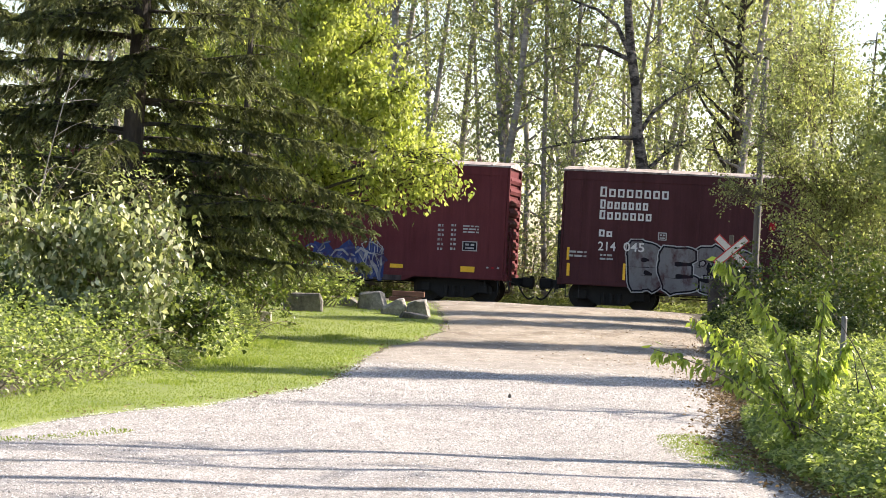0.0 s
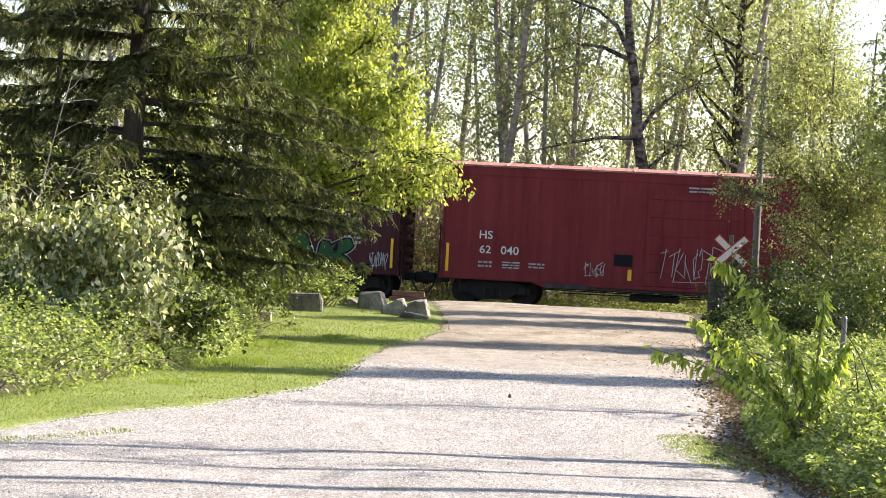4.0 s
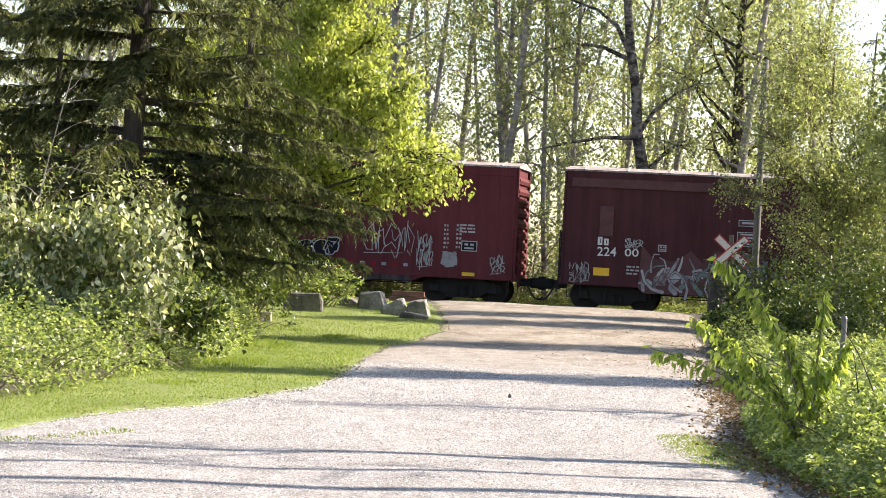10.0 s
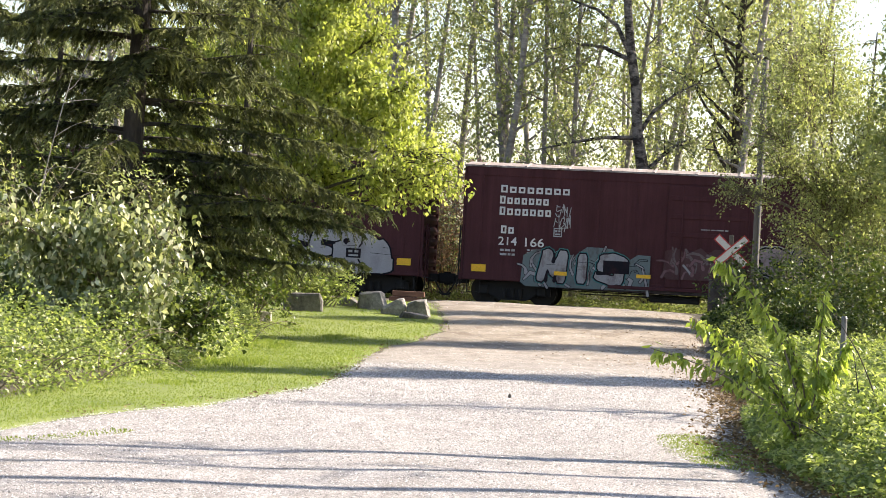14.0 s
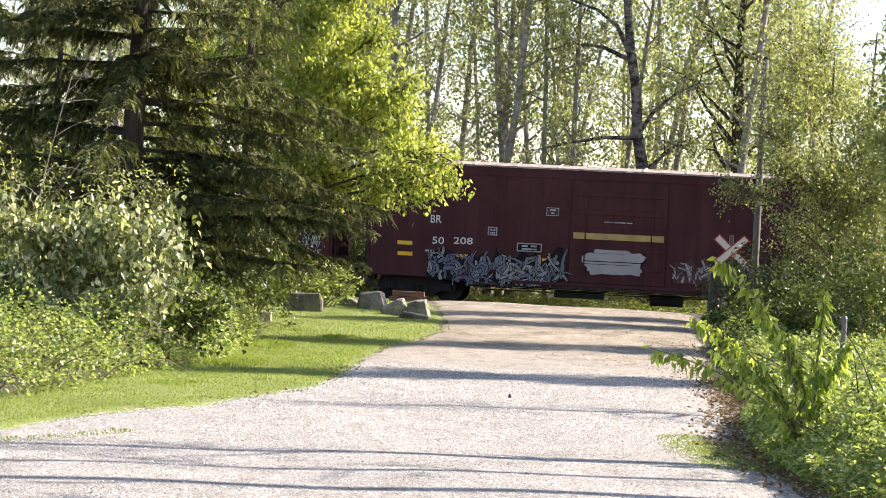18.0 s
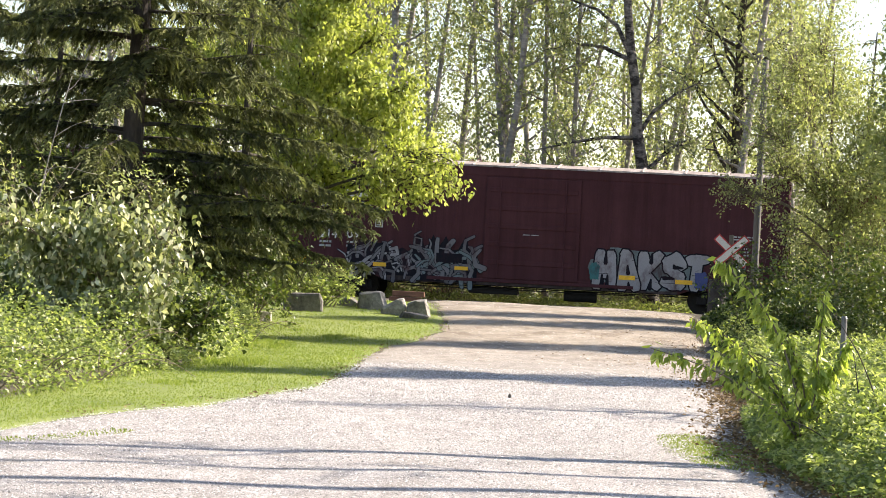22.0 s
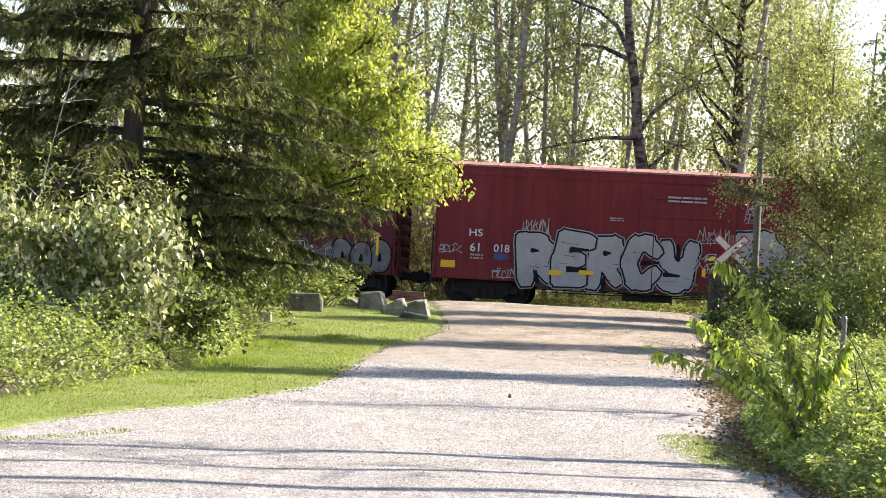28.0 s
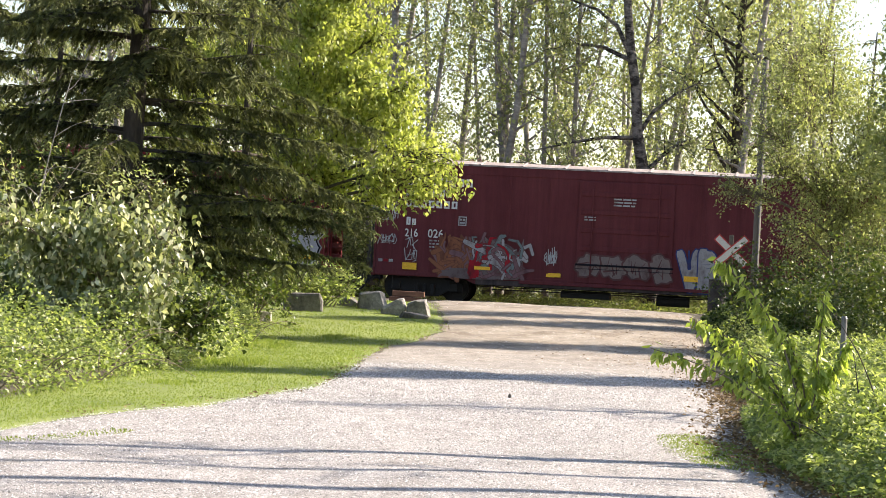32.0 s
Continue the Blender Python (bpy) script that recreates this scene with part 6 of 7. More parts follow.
def marker_post():
    x, y = 5.5, 36.0
    s = holder("marker_post", x, y, float(ground_z(x, y)), "slim grey metal marker post in the brambles", "post")
    bm = bmesh.new()
    rod(bm, (0, 0, -0.2), (0, 0, 1.12), 0.04, 14)
    part("pipe", bm, MAT["grey_metal"], s)
    bm = bmesh.new()
    rod(bm, (0, 0, 1.12), (0, 0, 1.15), 0.045, 14, 0.03)
    part("cap", bm, MAT["grey_metal"], s)


def dead_stem():
    rng = np.random.default_rng(3)
    b = Buf()
    s = np.linspace(0, 1, 9)[:, None]
    a, m, e = np.array([0, 0, 0]), np.array([0.05, 0, 2.0]), np.array([0.62, 0, 4.15])
    pts = a * (1 - s) ** 2 + 2 * m * s * (1 - s) + e * s ** 2
    tube(b, pts, np.linspace(0.022, 0.005, 9), 6)
    for k in range(9):
        o = along(pts, [rng.uniform(0.45, 0.98)])[0]
        tw = sweep(o, (rng.normal(0.3, 0.8), rng.normal(0, 0.5), 0.5), rng.uniform(0.4, 1.0), 4, rng, 0.15)
        tube(b, tw, np.linspace(0.007, 0.002, 5), 4)
    ob = link("dead_sapling", b.mesh("dead_sapling", True), MAT["bark_grey"])
    ob.location = (-6.35, 40.0, float(ground_z(-6.35, 40)) - 0.1)
    tagged(ob, "bare grey dead sapling among the shrubs", "sapling")


rocks()
crossing_sign()
utility_pole()
barrel()
gate_bar()
marker_post()
dead_stem()


# ---------------------------------------------------------------- grass, gravel and litter
def stuff(name, buf, material, label, category):
    return tagged(link(name, buf.mesh(name), material), label, category, kind="stuff")


def grass():
    rng = np.random.default_rng(12)
    b = Buf()
    for y0, y1, n, h in ((17, 32, 30000, 0.017), (32, 46, 22000, 0.022), (46, 72, 26000, 0.026)):
        y = rng.uniform(y0, y1, n)
        r = edge_x(ROAD_LEFT, y)
        l = np.interp(y, [18, 22, 33, 39, 49, 60, 72], [-5.0, -5.0, -3.8, -3.3, -3.5, -4.2, -5.5])
        u = rng.uniform(0, 1, n)
        x = l + (r + 0.22 - l) * u
        x = x + rng.normal(0, 0.06, n)
        keep = (u < 0.93) | (rng.uniform(0, 1, n) < 0.35)
        x, y = x[keep], y[keep]
        tall = 1 + 2.5 * (y < 52) * (y > 30) * step(0.55, 0.8, 0.5 + 0.5 * np.sin(x * 2.7) * np.sin(y * 0.8)) * (x < edge_x(ROAD_LEFT, y) - 0.9)
        at = np.column_stack([x, y, ground_z(x, y) + 0.034])
        way = rng.normal(0, 0.45, at.shape) + np.array([0, 0, 1.0])
        leaves(b, rng, at, way, h * tall, 0.008 + 0.0002 * (y - 17), 0.0, 0.0)
    poly = [(2.14, 25.6), (2.58, 26.2), (2.95, 24.2), (2.85, 22.2), (2.7, 21.3), (2.25, 21.7), (1.99, 23.1)]
    xy = scatter(rng, poly, 9000)
    mid = np.array([2.45, 23.6])
    xy = xy[rng.uniform(0, 1, len(xy)) > np.linalg.norm((xy - mid) * np.array([1.6, 0.35]), axis=1) * 0.75]
    at = np.column_stack([xy, ground_z(xy[:, 0], xy[:, 1]) + 0.035])
    leaves(b, rng, at, rng.normal(0, 0.5, at.shape) + np.array([0, 0, 1.0]), 0.015, 0.012, 0.0, 0.0)
    poly = [(-3.9, 19.9), (-2.95, 21.0), (-2.5, 22.5), (-2.75, 22.7), (-3.1, 21.6), (-3.9, 20.5)]
    xy = scatter(rng, poly, 650)
    at = np.column_stack([xy, ground_z(xy[:, 0], xy[:, 1]) + 0.035])
    leaves(b, rng, at, rng.normal(0, 0.5, at.shape) + np.array([0, 0, 1.0]), 0.026, 0.014, 0.0, 0.0)
    stuff("grass", b, MAT["grass"], "bright yellow-green grass along and on the lane", "grass")


def gravel():
    rng = np.random.default_rng(13)
    n = 60000
    y = 15.0 + 25 * rng.uniform(0, 1, n) ** 1.4
    y = np.where(rng.uniform(0, 1, n) < 0.07, rng.uniform(40, 79, n), y)
    x = edge_x(ROAD_LEFT, y) + (edge_x(ROAD_RIGHT, y) - edge_x(ROAD_LEFT, y)) * rng.uniform(-0.02, 1.02, n)
    z = road_z(x, y)
    size = rng.uniform(0.004, 0.011, n)[:, None] * (0.9 + 0.02 * np.minimum(y - 17, 20))[:, None]
    c = np.array([(1, 0, 0), (0, 1, 0), (-1, 0, 0), (0, -1, 0), (0, 0, 0.9)], float)
    v = np.column_stack([x, y, z])[:, None] + c[None] * size[:, None] * rng.uniform(0.6, 1.35, (n, 5, 1))
    i = np.arange(n)[:, None, None] * 5
    f = np.array([(0, 1, 4), (1, 2, 4), (2, 3, 4), (3, 0, 4)])
    b = Buf()
    b.add(v, (i + f[None]).reshape(-1, 3))
    m, nt, p, _ = nodes_of("loose_pebble")
    geo = nt.nodes.new("ShaderNodeNewGeometry")
    nt.links.new(ramp(nt, geo.outputs["Random Per Island"], [(0, (0.12, 0.115, 0.105)), (0.5, (0.38, 0.365, 0.345)), (1, (0.68, 0.66, 0.635))]), p.inputs["Base Color"])
    p.inputs["Roughness"].default_value = 0.9
    stuff("gravel", b, m, "loose pale grey gravel on the lane", "gravel")


def litter():
    rng = np.random.default_rng(14)
    b = Buf()
    y = rng.uniform(19, 40, 4200)
    x = edge_x(ROAD_RIGHT, y) + rng.normal(0.02, 0.22, 4200)
    at = np.column_stack([x, y, ground_z(x, y) + 0.04 + rng.uniform(0, 0.04, 4200)])
    leaves(b, rng, at, rng.normal(0, 1, at.shape) * np.array([1, 1, 0.25]), 0.055, 0.03)
    y = rng.uniform(38, 72, 2600)
    u = rng.uniform(0, 1, 2600) ** 0.32
    x = edge_x(ROAD_RIGHT, y) - 0.1 - (1 - u) * 5.5 * (0.6 + 0.4 * np.sin(y * 0.55 + 1.0))
    at = np.column_stack([x, y, road_z(x, y) + 0.008])
    leaves(b, rng, at, rng.normal(0, 1, at.shape) * np.array([1, 1, 0.12]), 0.034, 0.022)
    y = rng.uniform(24, 60, 260)
    x = edge_x(ROAD_LEFT, y) + rng.normal(0.12, 0.12, 260)
    at = np.column_stack([x, y, ground_z(x, y) + 0.045])
    leaves(b, rng, at, rng.normal(0, 1, at.shape) * np.array([1, 1, 0.2]), 0.05, 0.028)
    stuff("leaf_litter", b, MAT["dry"], "dry brown leaf litter along the lane's edge", "litter")


grass()
gravel()
litter()


# ---------------------------------------------------------------- cars of the train
car = boxcar("brown boxcar with blue graffiti low on its side", -13.32, 1.88, "maroon")
wild(car, 1.72, 3.92, 0.62, 1.76, ("blue_paint", "white_faded", "blue_grey"), 21, 40, "navy_paint", "navy_paint")
plate(car, "reflector", 2.03, 2.35, 0.90, 1.00, "yellow")
plate(car, "reflector", 4.11, 4.51, 0.95, 1.07, "yellow")
plate(car, "reflector", 6.29, 6.72, 0.93, 1.10, "yellow")
bars(car, 5.54, 5.72, 1.52, 2.38, 6)
bars(car, 5.94, 6.12, 1.54, 2.40, 6)
bars(car, 6.31, 6.80, 2.10, 2.37, 3)
stencil_box(car, 6.31, 6.77, 1.57, 1.87)
scrawl(car, 3.21, 3.91, 0.98, 1.71, 7, 58)
dots(car, 7.03, 7.52, 1.04, 1.14, 3)
car = boxcar("brown boxcar lettered in white with grey and green graffiti", 3.62, 18.88, "brown")
block_letters(car, -6.55, -4.42, 3.40, 3.72, 8)
block_letters(car, -6.53, -5.03, 3.04, 3.33, 7)
block_letters(car, -6.54, -4.91, 2.72, 3.01, 7)
block_letters(car, -6.53, -6.07, 2.20, 2.42, 2)
word(car, "214", -6.52, -5.99, 1.79, 2.06, "white")
bars(car, -6.45, -6.05, 1.48, 1.71, 2)
stencil_box(car, -4.73, -4.47, 2.18, 2.42)
plate(car, "reflector", -7.46, -7.38, 1.46, 1.84, "yellow")
plate(car, "reflector", -7.44, -7.35, 0.98, 1.36, "yellow")
plate(car, "reflector", -5.74, -5.66, 0.93, 1.43, "yellow")
plate(car, "reflector", -4.06, -3.97, 0.95, 1.41, "yellow")
bubble_word(car, "BEOC", -5.44, -1.76, 0.62, 2.12, "grey_paint", "black_paint", 0.25, "pale_line", 0.10, 0.03)
for ex in (-3.36, -2.96):
    flat_part("graffiti_eye", [lobe(ex, 1.55, 0.11, 0.10, 0, (0, 1, 2), 0)], layer(car, -4, -2) - 0.004, "black_paint", car)
    flat_part("graffiti_eye", [lobe(ex, 1.55, 0.07, 0.065, 0, (0, 1, 2), 0)], layer(car, -4, -2) - 0.004, "white_faded", car)
flat_part("graffiti_mouth", [lobe(-3.15, 1.10, 0.24, 0.13, 0, (1, 3, 2), 0.1)], layer(car, -4, -2) - 0.004, "black_paint", car)
flat_part("graffiti_teeth", [rect(-3.38 + 0.1 * q, -3.31 + 0.1 * q, 1.10, 1.18) for q in range(4)], layer(car, -4, -2) - 0.004, "white_faded", car)
plate(car, "reflector", -1.70, -1.59, 0.97, 1.41, "yellow")
plate(car, "reflector", 1.79, 1.90, 1.02, 1.43, "yellow")
plate(car, "paint_shadow_patch", -2.42, -1.78, 1.07, 1.50, "black_paint")
bars(car, -7.39, -6.86, 1.53, 1.77, 2)
bubble_word(car, "ERAK", 1.57, 6.30, 0.80, 1.83, "green_paint", "black_paint", 0.15, "white_faded", -0.05, 0.05)
plate(car, "paint_shadow_patch", 5.11, 6.79, 0.72, 1.03, "black_paint")
scrawl(car, 6.74, 7.48, 2.63, 3.40, 12, 122)
bars(car, 5.97, 6.20, 1.75, 2.93, 7)
bars(car, 6.27, 6.55, 1.58, 2.47, 6)
plate(car, "reflector", 1.79, 1.90, 0.99, 1.44, "yellow")
plate(car, "reflector", 4.25, 4.36, 1.04, 1.52, "yellow")
bars(car, -0.40, 0.46, 2.17, 2.24, 1)
plate(car, "reflector", 7.44, 7.52, 0.93, 1.83, "yellow")
scrawl(car, 6.80, 7.33, 0.99, 1.36, 8, 129)
word(car, "045", -5.75, -5.12, 1.80, 2.07, "white")
spray(car, -1.44, -1.22, 2.62, 2.90, "fresh_red", 130)
car = boxcar("oxide red boxcar with a faint white scrawl", 20.33, 35.5, "red")
word(car, "HS", -6.51, -6.11, 1.97, 2.22, "white")
word(car, "62", -6.49, -6.14, 1.53, 1.77, "white")
word(car, "040", -5.84, -5.29, 1.52, 1.77, "white")
bars(car, -6.51, -6.10, 1.08, 1.32, 2)
bars(car, -5.78, -5.25, 1.08, 1.32, 3)
bars(car, -4.97, -4.49, 1.12, 1.32, 2)
plate(car, "reflector", -7.52, -7.43, 0.94, 1.79, "yellow")
scrawl(car, -1.02, 1.33, 0.97, 1.88, 9, 157)
spray(car, 2.25, 3.49, 0.98, 1.70, "faded_blue", 158)
wild(car, 2.43, 3.29, 0.99, 1.46, ("white_faded", "silver", "pale_line"), 159, 26, "white_faded", "blue_grey")
stencil_box(car, 4.33, 4.71, 1.19, 1.48)
plate(car, "reflector", 4.21, 4.31, 0.99, 1.46, "yellow")
plate(car, "reflector", 7.27, 7.38, 0.96, 1.78, "yellow")
bars(car, 5.86, 6.05, 1.11, 1.69, 4)
bars(car, 6.19, 6.52, 1.13, 1.76, 5)
bars(car, 3.45, 3.92, 1.18, 1.44, 3)
bars(car, 5.16, 5.63, 1.23, 1.48, 3)
plate(car, "paint_shadow_patch", -2.39, -1.83, 1.34, 1.69, "black_paint")
plate(car, "reflector", -1.96, -1.84, 0.92, 1.25, "yellow")
bars(car, -0.23, 0.59, 3.63, 3.84, 2)
scrawl(car, -3.30, -2.67, 1.03, 1.36, 5, 170)
car = boxcar("maroon boxcar lettered in white with black graffiti", 37.24, 52.25, "maroon")
block_letters(car, -6.82, -4.76, 3.45, 3.78, 8)
block_letters(car, -6.82, -5.38, 3.13, 3.40, 7)
block_letters(car, -6.82, -5.19, 2.79, 3.08, 7)
block_letters(car, -6.81, -6.47, 2.25, 2.49, 2)
word(car, "216", -6.81, -6.40, 1.89, 2.15, "white")
word(car, "138", -6.07, -5.67, 1.87, 2.15, "white")
bars(car, -6.76, -6.41, 1.58, 1.79, 2)
bars(car, -6.00, -5.66, 1.58, 1.79, 2)
stencil_box(car, -5.18, -4.91, 2.31, 2.56)
bubble_word(car, "TAOV", -5.15, -2.73, 0.64, 1.81, "grey_paint", "black_paint", 0.26, "pale_line", 0.14, 0.03)
word(car, "STAY OUT", -4.78, -3.07, 1.17, 1.49, "white")
plate(car, "reflector", -6.08, -5.70, 0.79, 0.91, "yellow")
plate(car, "reflector", -3.79, -3.37, 0.71, 0.83, "yellow")
scrawl(car, -6.82, -6.34, 0.79, 1.03, 5, 213)
scrawl(car, -6.21, -5.58, 1.00, 1.27, 5, 214)
dots(car, -7.50, -7.00, 1.03, 1.10, 3)
arches(car, -1.50, 1.96, 0.53, 2.12, 7, 42)
bubbles(car, 1.77, 2.28, 1.19, 1.87, 1, "black_paint", "pale_line", 43)
bars(car, -0.40, 0.36, 3.11, 3.39, 3)
dots(car, 2.15, 4.51, 0.95, 1.15, 7)
scrawl(car, 2.82, 4.52, 1.39, 2.19, 8, 220)
scrawl(car, 4.63, 5.10, 1.03, 2.01, 10, 221)
bars(car, 5.45, 5.62, 1.58, 2.38, 6)
bars(car, 5.83, 5.99, 1.60, 2.40, 6)
spray(car, 5.38, 5.92, 1.04, 1.56, "white_faded", 224)
bars(car, -2.20, -1.97, 1.48, 1.69, 2)
plate(car, "reflector", -1.14, -0.76, 0.68, 0.77, "yellow")
plate(car, "reflector", 2.00, 2.35, 0.65, 0.75, "yellow")
bars(car, 5.92, 6.40, 2.10, 2.40, 3)
stencil_box(car, 6.00, 6.49, 1.56, 1.88)
scrawl(car, 6.91, 7.34, 0.92, 1.43, 8, 230)
plate(car, "reflector", 6.06, 6.45, 0.81, 0.92, "yellow")
car = boxcar("brown boxcar with large white bubble-letter graffiti", 53.93, 69.02, "brown")
block_letters(car, -6.59, -6.21, 1.94, 2.20, 2)
word(car, "224", -6.58, -6.00, 1.63, 1.90, "white")
word(car, "001", -5.75, -5.18, 1.65, 1.89, "white")
plate(car, "reflector", -6.67, -6.19, 1.03, 1.27, "yellow")
wild(car, -5.24, -1.56, 0.56, 2.05, ("white_faded", "teal_grey", "pale_line"), 51, 44, "faded_brown", "faded_brown")
panel(car, -2.38, -1.82, 2.72, 2.91, 1)
panel(car, -2.41, -1.80, 2.11, 2.55, 4)
spray(car, -2.32, -1.76, 1.37, 1.92, "faded_paint", 257)
stencil_box(car, -4.75, -4.50, 1.84, 2.05)
scrawl(car, -7.42, -6.81, 0.83, 1.38, 10, 259)
plate(car, "faded_strip", -7.43, -3.20, 3.69, 3.96, "faded_brown")
bars(car, -5.67, -5.29, 1.08, 1.39, 3)
plate(car, "faded_strip", -6.54, -6.13, 2.23, 3.13, "faded_brown")
scrawl(car, -5.76, -5.24, 1.94, 2.17, 6, 263)
bubble_word(car, "D", 5.20, 6.66, 0.72, 2.00, "silver", "black_paint", 0.34)
bubble_word(car, "HOSER", 1.88, 5.75, 0.70, 2.15, "silver", "black_paint", 0.205, "", 0.06, 0.02)
bubble_word(car, "AA", 0.66, 1.84, 0.98, 2.00, "pink_paint", "faded_brown", 0.24)
stencil_box(car, 5.29, 5.81, 1.16, 1.51)
plate(car, "reflector", 2.75, 3.20, 1.00, 1.14, "yellow")
plate(car, "reflector", 4.45, 4.88, 1.04, 1.15, "yellow")
plate(car, "reflector", -0.29, 0.12, 1.08, 1.20, "yellow")
bars(car, -0.18, 0.39, 2.29, 2.36, 1)
bars(car, -1.33, -0.90, 1.20, 1.41, 2)
plate(car, "reflector", 6.90, 7.33, 1.04, 1.25, "yellow")
car = boxcar("brown boxcar lettered in white with grey graffiti", 70.42, 85.59, "brown")
block_letters(car, -6.55, -4.39, 3.39, 3.63, 8)
block_letters(car, -6.56, -5.02, 3.05, 3.30, 7)
block_letters(car, -6.56, -4.93, 2.71, 2.97, 7)
block_letters(car, -6.49, -6.04, 2.15, 2.40, 2)
word(car, "214", -6.54, -5.97, 1.81, 2.06, "white")
word(car, "166", -5.72, -5.14, 1.79, 2.06, "white")
bars(car, -6.47, -6.02, 1.46, 1.72, 2)
bars(car, -5.65, -5.30, 1.48, 1.73, 3)
stencil_box(car, -4.87, -4.61, 2.13, 2.40)
scrawl(car, -4.83, -4.35, 2.40, 3.09, 8, 309)
plate(car, "reflector", -7.33, -6.89, 0.97, 1.19, "yellow")
wild(car, -5.75, -1.90, 0.60, 1.87, ("teal_grey", "white_faded", "white_faded"), 61, 30, "teal_grey")
bubble_word(car, "MIS", -5.30, -2.60, 0.74, 1.80, "white_faded", "black_paint", 0.15, "teal_paint", 0.02, 0.05)
plate(car, "paint_shadow_patch", -3.31, -2.52, 1.11, 1.49, "black_paint")
plate(car, "reflector", -4.79, -4.40, 0.97, 1.09, "yellow")
plate(car, "reflector", -2.30, -1.87, 1.01, 1.12, "yellow")
wild(car, -1.46, 0.66, 1.02, 2.04, ("pink_paint", "faded_paint", "white_faded"), 62, 26, "brown_fill", "brown_fill")
bars(car, -0.43, 0.39, 2.52, 2.59, 1)
plate(car, "reflector", 1.82, 2.29, 0.99, 1.11, "yellow")
bubble_word(car, "SERVO", 1.36, 5.84, 0.58, 2.19, "dusty_pink", "black_paint", 0.19, "white_faded", 0.05, 0.04)
bars(car, 5.95, 6.10, 1.78, 2.40, 5)
bars(car, 6.21, 6.53, 1.80, 2.42, 5)
stencil_box(car, 6.01, 6.39, 1.41, 1.68)
scrawl(car, 6.72, 7.29, 1.91, 2.21, 7, 322)
scrawl(car, 6.74, 7.31, 1.53, 1.80, 8, 323)
scrawl(car, 6.79, 7.29, 1.22, 1.38, 6, 324)
plate(car, "reflector", 6.84, 7.28, 0.98, 1.19, "yellow")
scrawl(car, 5.87, 6.35, 0.72, 1.26, 5, 326)
car = boxcar("dark brown boxcar with a yellow door bar and pale patch", 86.92, 102.0, "brown")
word(car, "BR", -5.75, -5.41, 2.38, 2.62, "white")
word(car, "50", -5.67, -5.30, 1.74, 1.96, "white")
word(car, "208", -5.01, -4.42, 1.77, 1.98, "white")
plate(car, "reflector", -6.74, -6.28, 1.67, 1.79, "yellow")
plate(car, "reflector", -6.72, -6.26, 1.34, 1.46, "yellow")
bars(car, -5.87, -5.60, 1.46, 1.58, 1)
plate(car, "reflector", -5.01, -4.55, 1.36, 1.46, "yellow")
plate(car, "reflector", -2.28, -1.80, 1.33, 1.46, "yellow")
plate(car, "door_bar", -1.36, 1.38, 2.11, 2.30, "dull_yellow")
bars(car, -0.44, 0.41, 2.61, 2.68, 1)
spray(car, -1.08, 0.90, 1.02, 1.84, "silver", 360)
flat_part("door_seam_mark", [rect(-1.02, 0.86, 1.44, 1.465), rect(-1.02, 0.5, 1.36, 1.375), rect(-0.98, 0.2, 1.70, 1.71)], layer(car, -1, 1), "black_paint", car)
wild(car, -5.75, -3.60, 0.66, 1.75, ("blue_grey", "white_faded", "blue_grey"), 71, 56)
wild(car, -3.70, -1.64, 0.62, 1.86, ("teal_grey", "white_faded", "blue_grey", "white_faded"), 72, 56)
stencil_box(car, -3.97, -3.68, 2.08, 2.34)
panel(car, -2.21, -1.83, 2.76, 3.01, 2)
stencil_box(car, -3.06, -2.30, 1.64, 1.90)
wild(car, 1.76, 3.30, 0.92, 1.72, ("pale_line", "brown_fill", "white_faded"), 73, 30, "brown_fill", "brown_fill")
wild(car, 3.37, 5.16, 0.84, 1.80, ("pale_line", "brown_fill", "white_faded"), 74, 34, "brown_fill", "brown_fill")
scrawl(car, 5.26, 6.38, 1.22, 1.54, 8, 368)
plate(car, "reflector", 2.76, 3.18, 1.33, 1.45, "yellow")
plate(car, "reflector", 4.55, 4.98, 1.31, 1.44, "yellow")
scrawl(car, 6.09, 6.84, 2.24, 2.89, 9, 371)
bars(car, 2.03, 2.60, 0.64, 0.77, 1)
plate(car, "reflector", 6.26, 6.75, 1.46, 1.77, "yellow")
plate(car, "reflector", 6.28, 6.77, 1.20, 1.33, "yellow")
bars(car, 5.33, 5.83, 1.82, 1.95, 2)
scrawl(car, 6.09, 6.75, 1.36, 1.85, 6, 376)
scrawl(car, 5.22, 5.68, 0.75, 0.96, 6, 377)
scrawl(car, 6.50, 6.83, 0.79, 1.04, 6, 378)
car = boxcar("brown boxcar lettered in white with swirling grey graffiti", 103.36, 118.6, "brown")
block_letters(car, -6.53, -4.39, 3.40, 3.70, 8)
block_letters(car, -6.52, -5.04, 3.05, 3.34, 7)
block_letters(car, -6.53, -4.94, 2.72, 3.00, 7)
block_letters(car, -6.52, -6.07, 2.13, 2.40, 2)
word(car, "214", -6.52, -5.99, 1.77, 2.04, "white")
word(car, "091", -5.70, -5.14, 1.79, 2.05, "white")
bars(car, -6.53, -6.16, 1.46, 1.71, 2)
bars(car, -5.69, -5.33, 1.49, 1.72, 2)
stencil_box(car, -4.83, -4.59, 2.16, 2.40)
plate(car, "reflector", -7.36, -6.92, 0.97, 1.18, "yellow")
wild(car, -5.65, -3.51, 0.70, 1.96, ("swirl_grey", "grey_paint", "white_faded"), 81, 44)
wild(car, -3.60, -1.62, 0.59, 2.03, ("swirl_grey", "grey_paint", "teal_grey"), 82, 44)
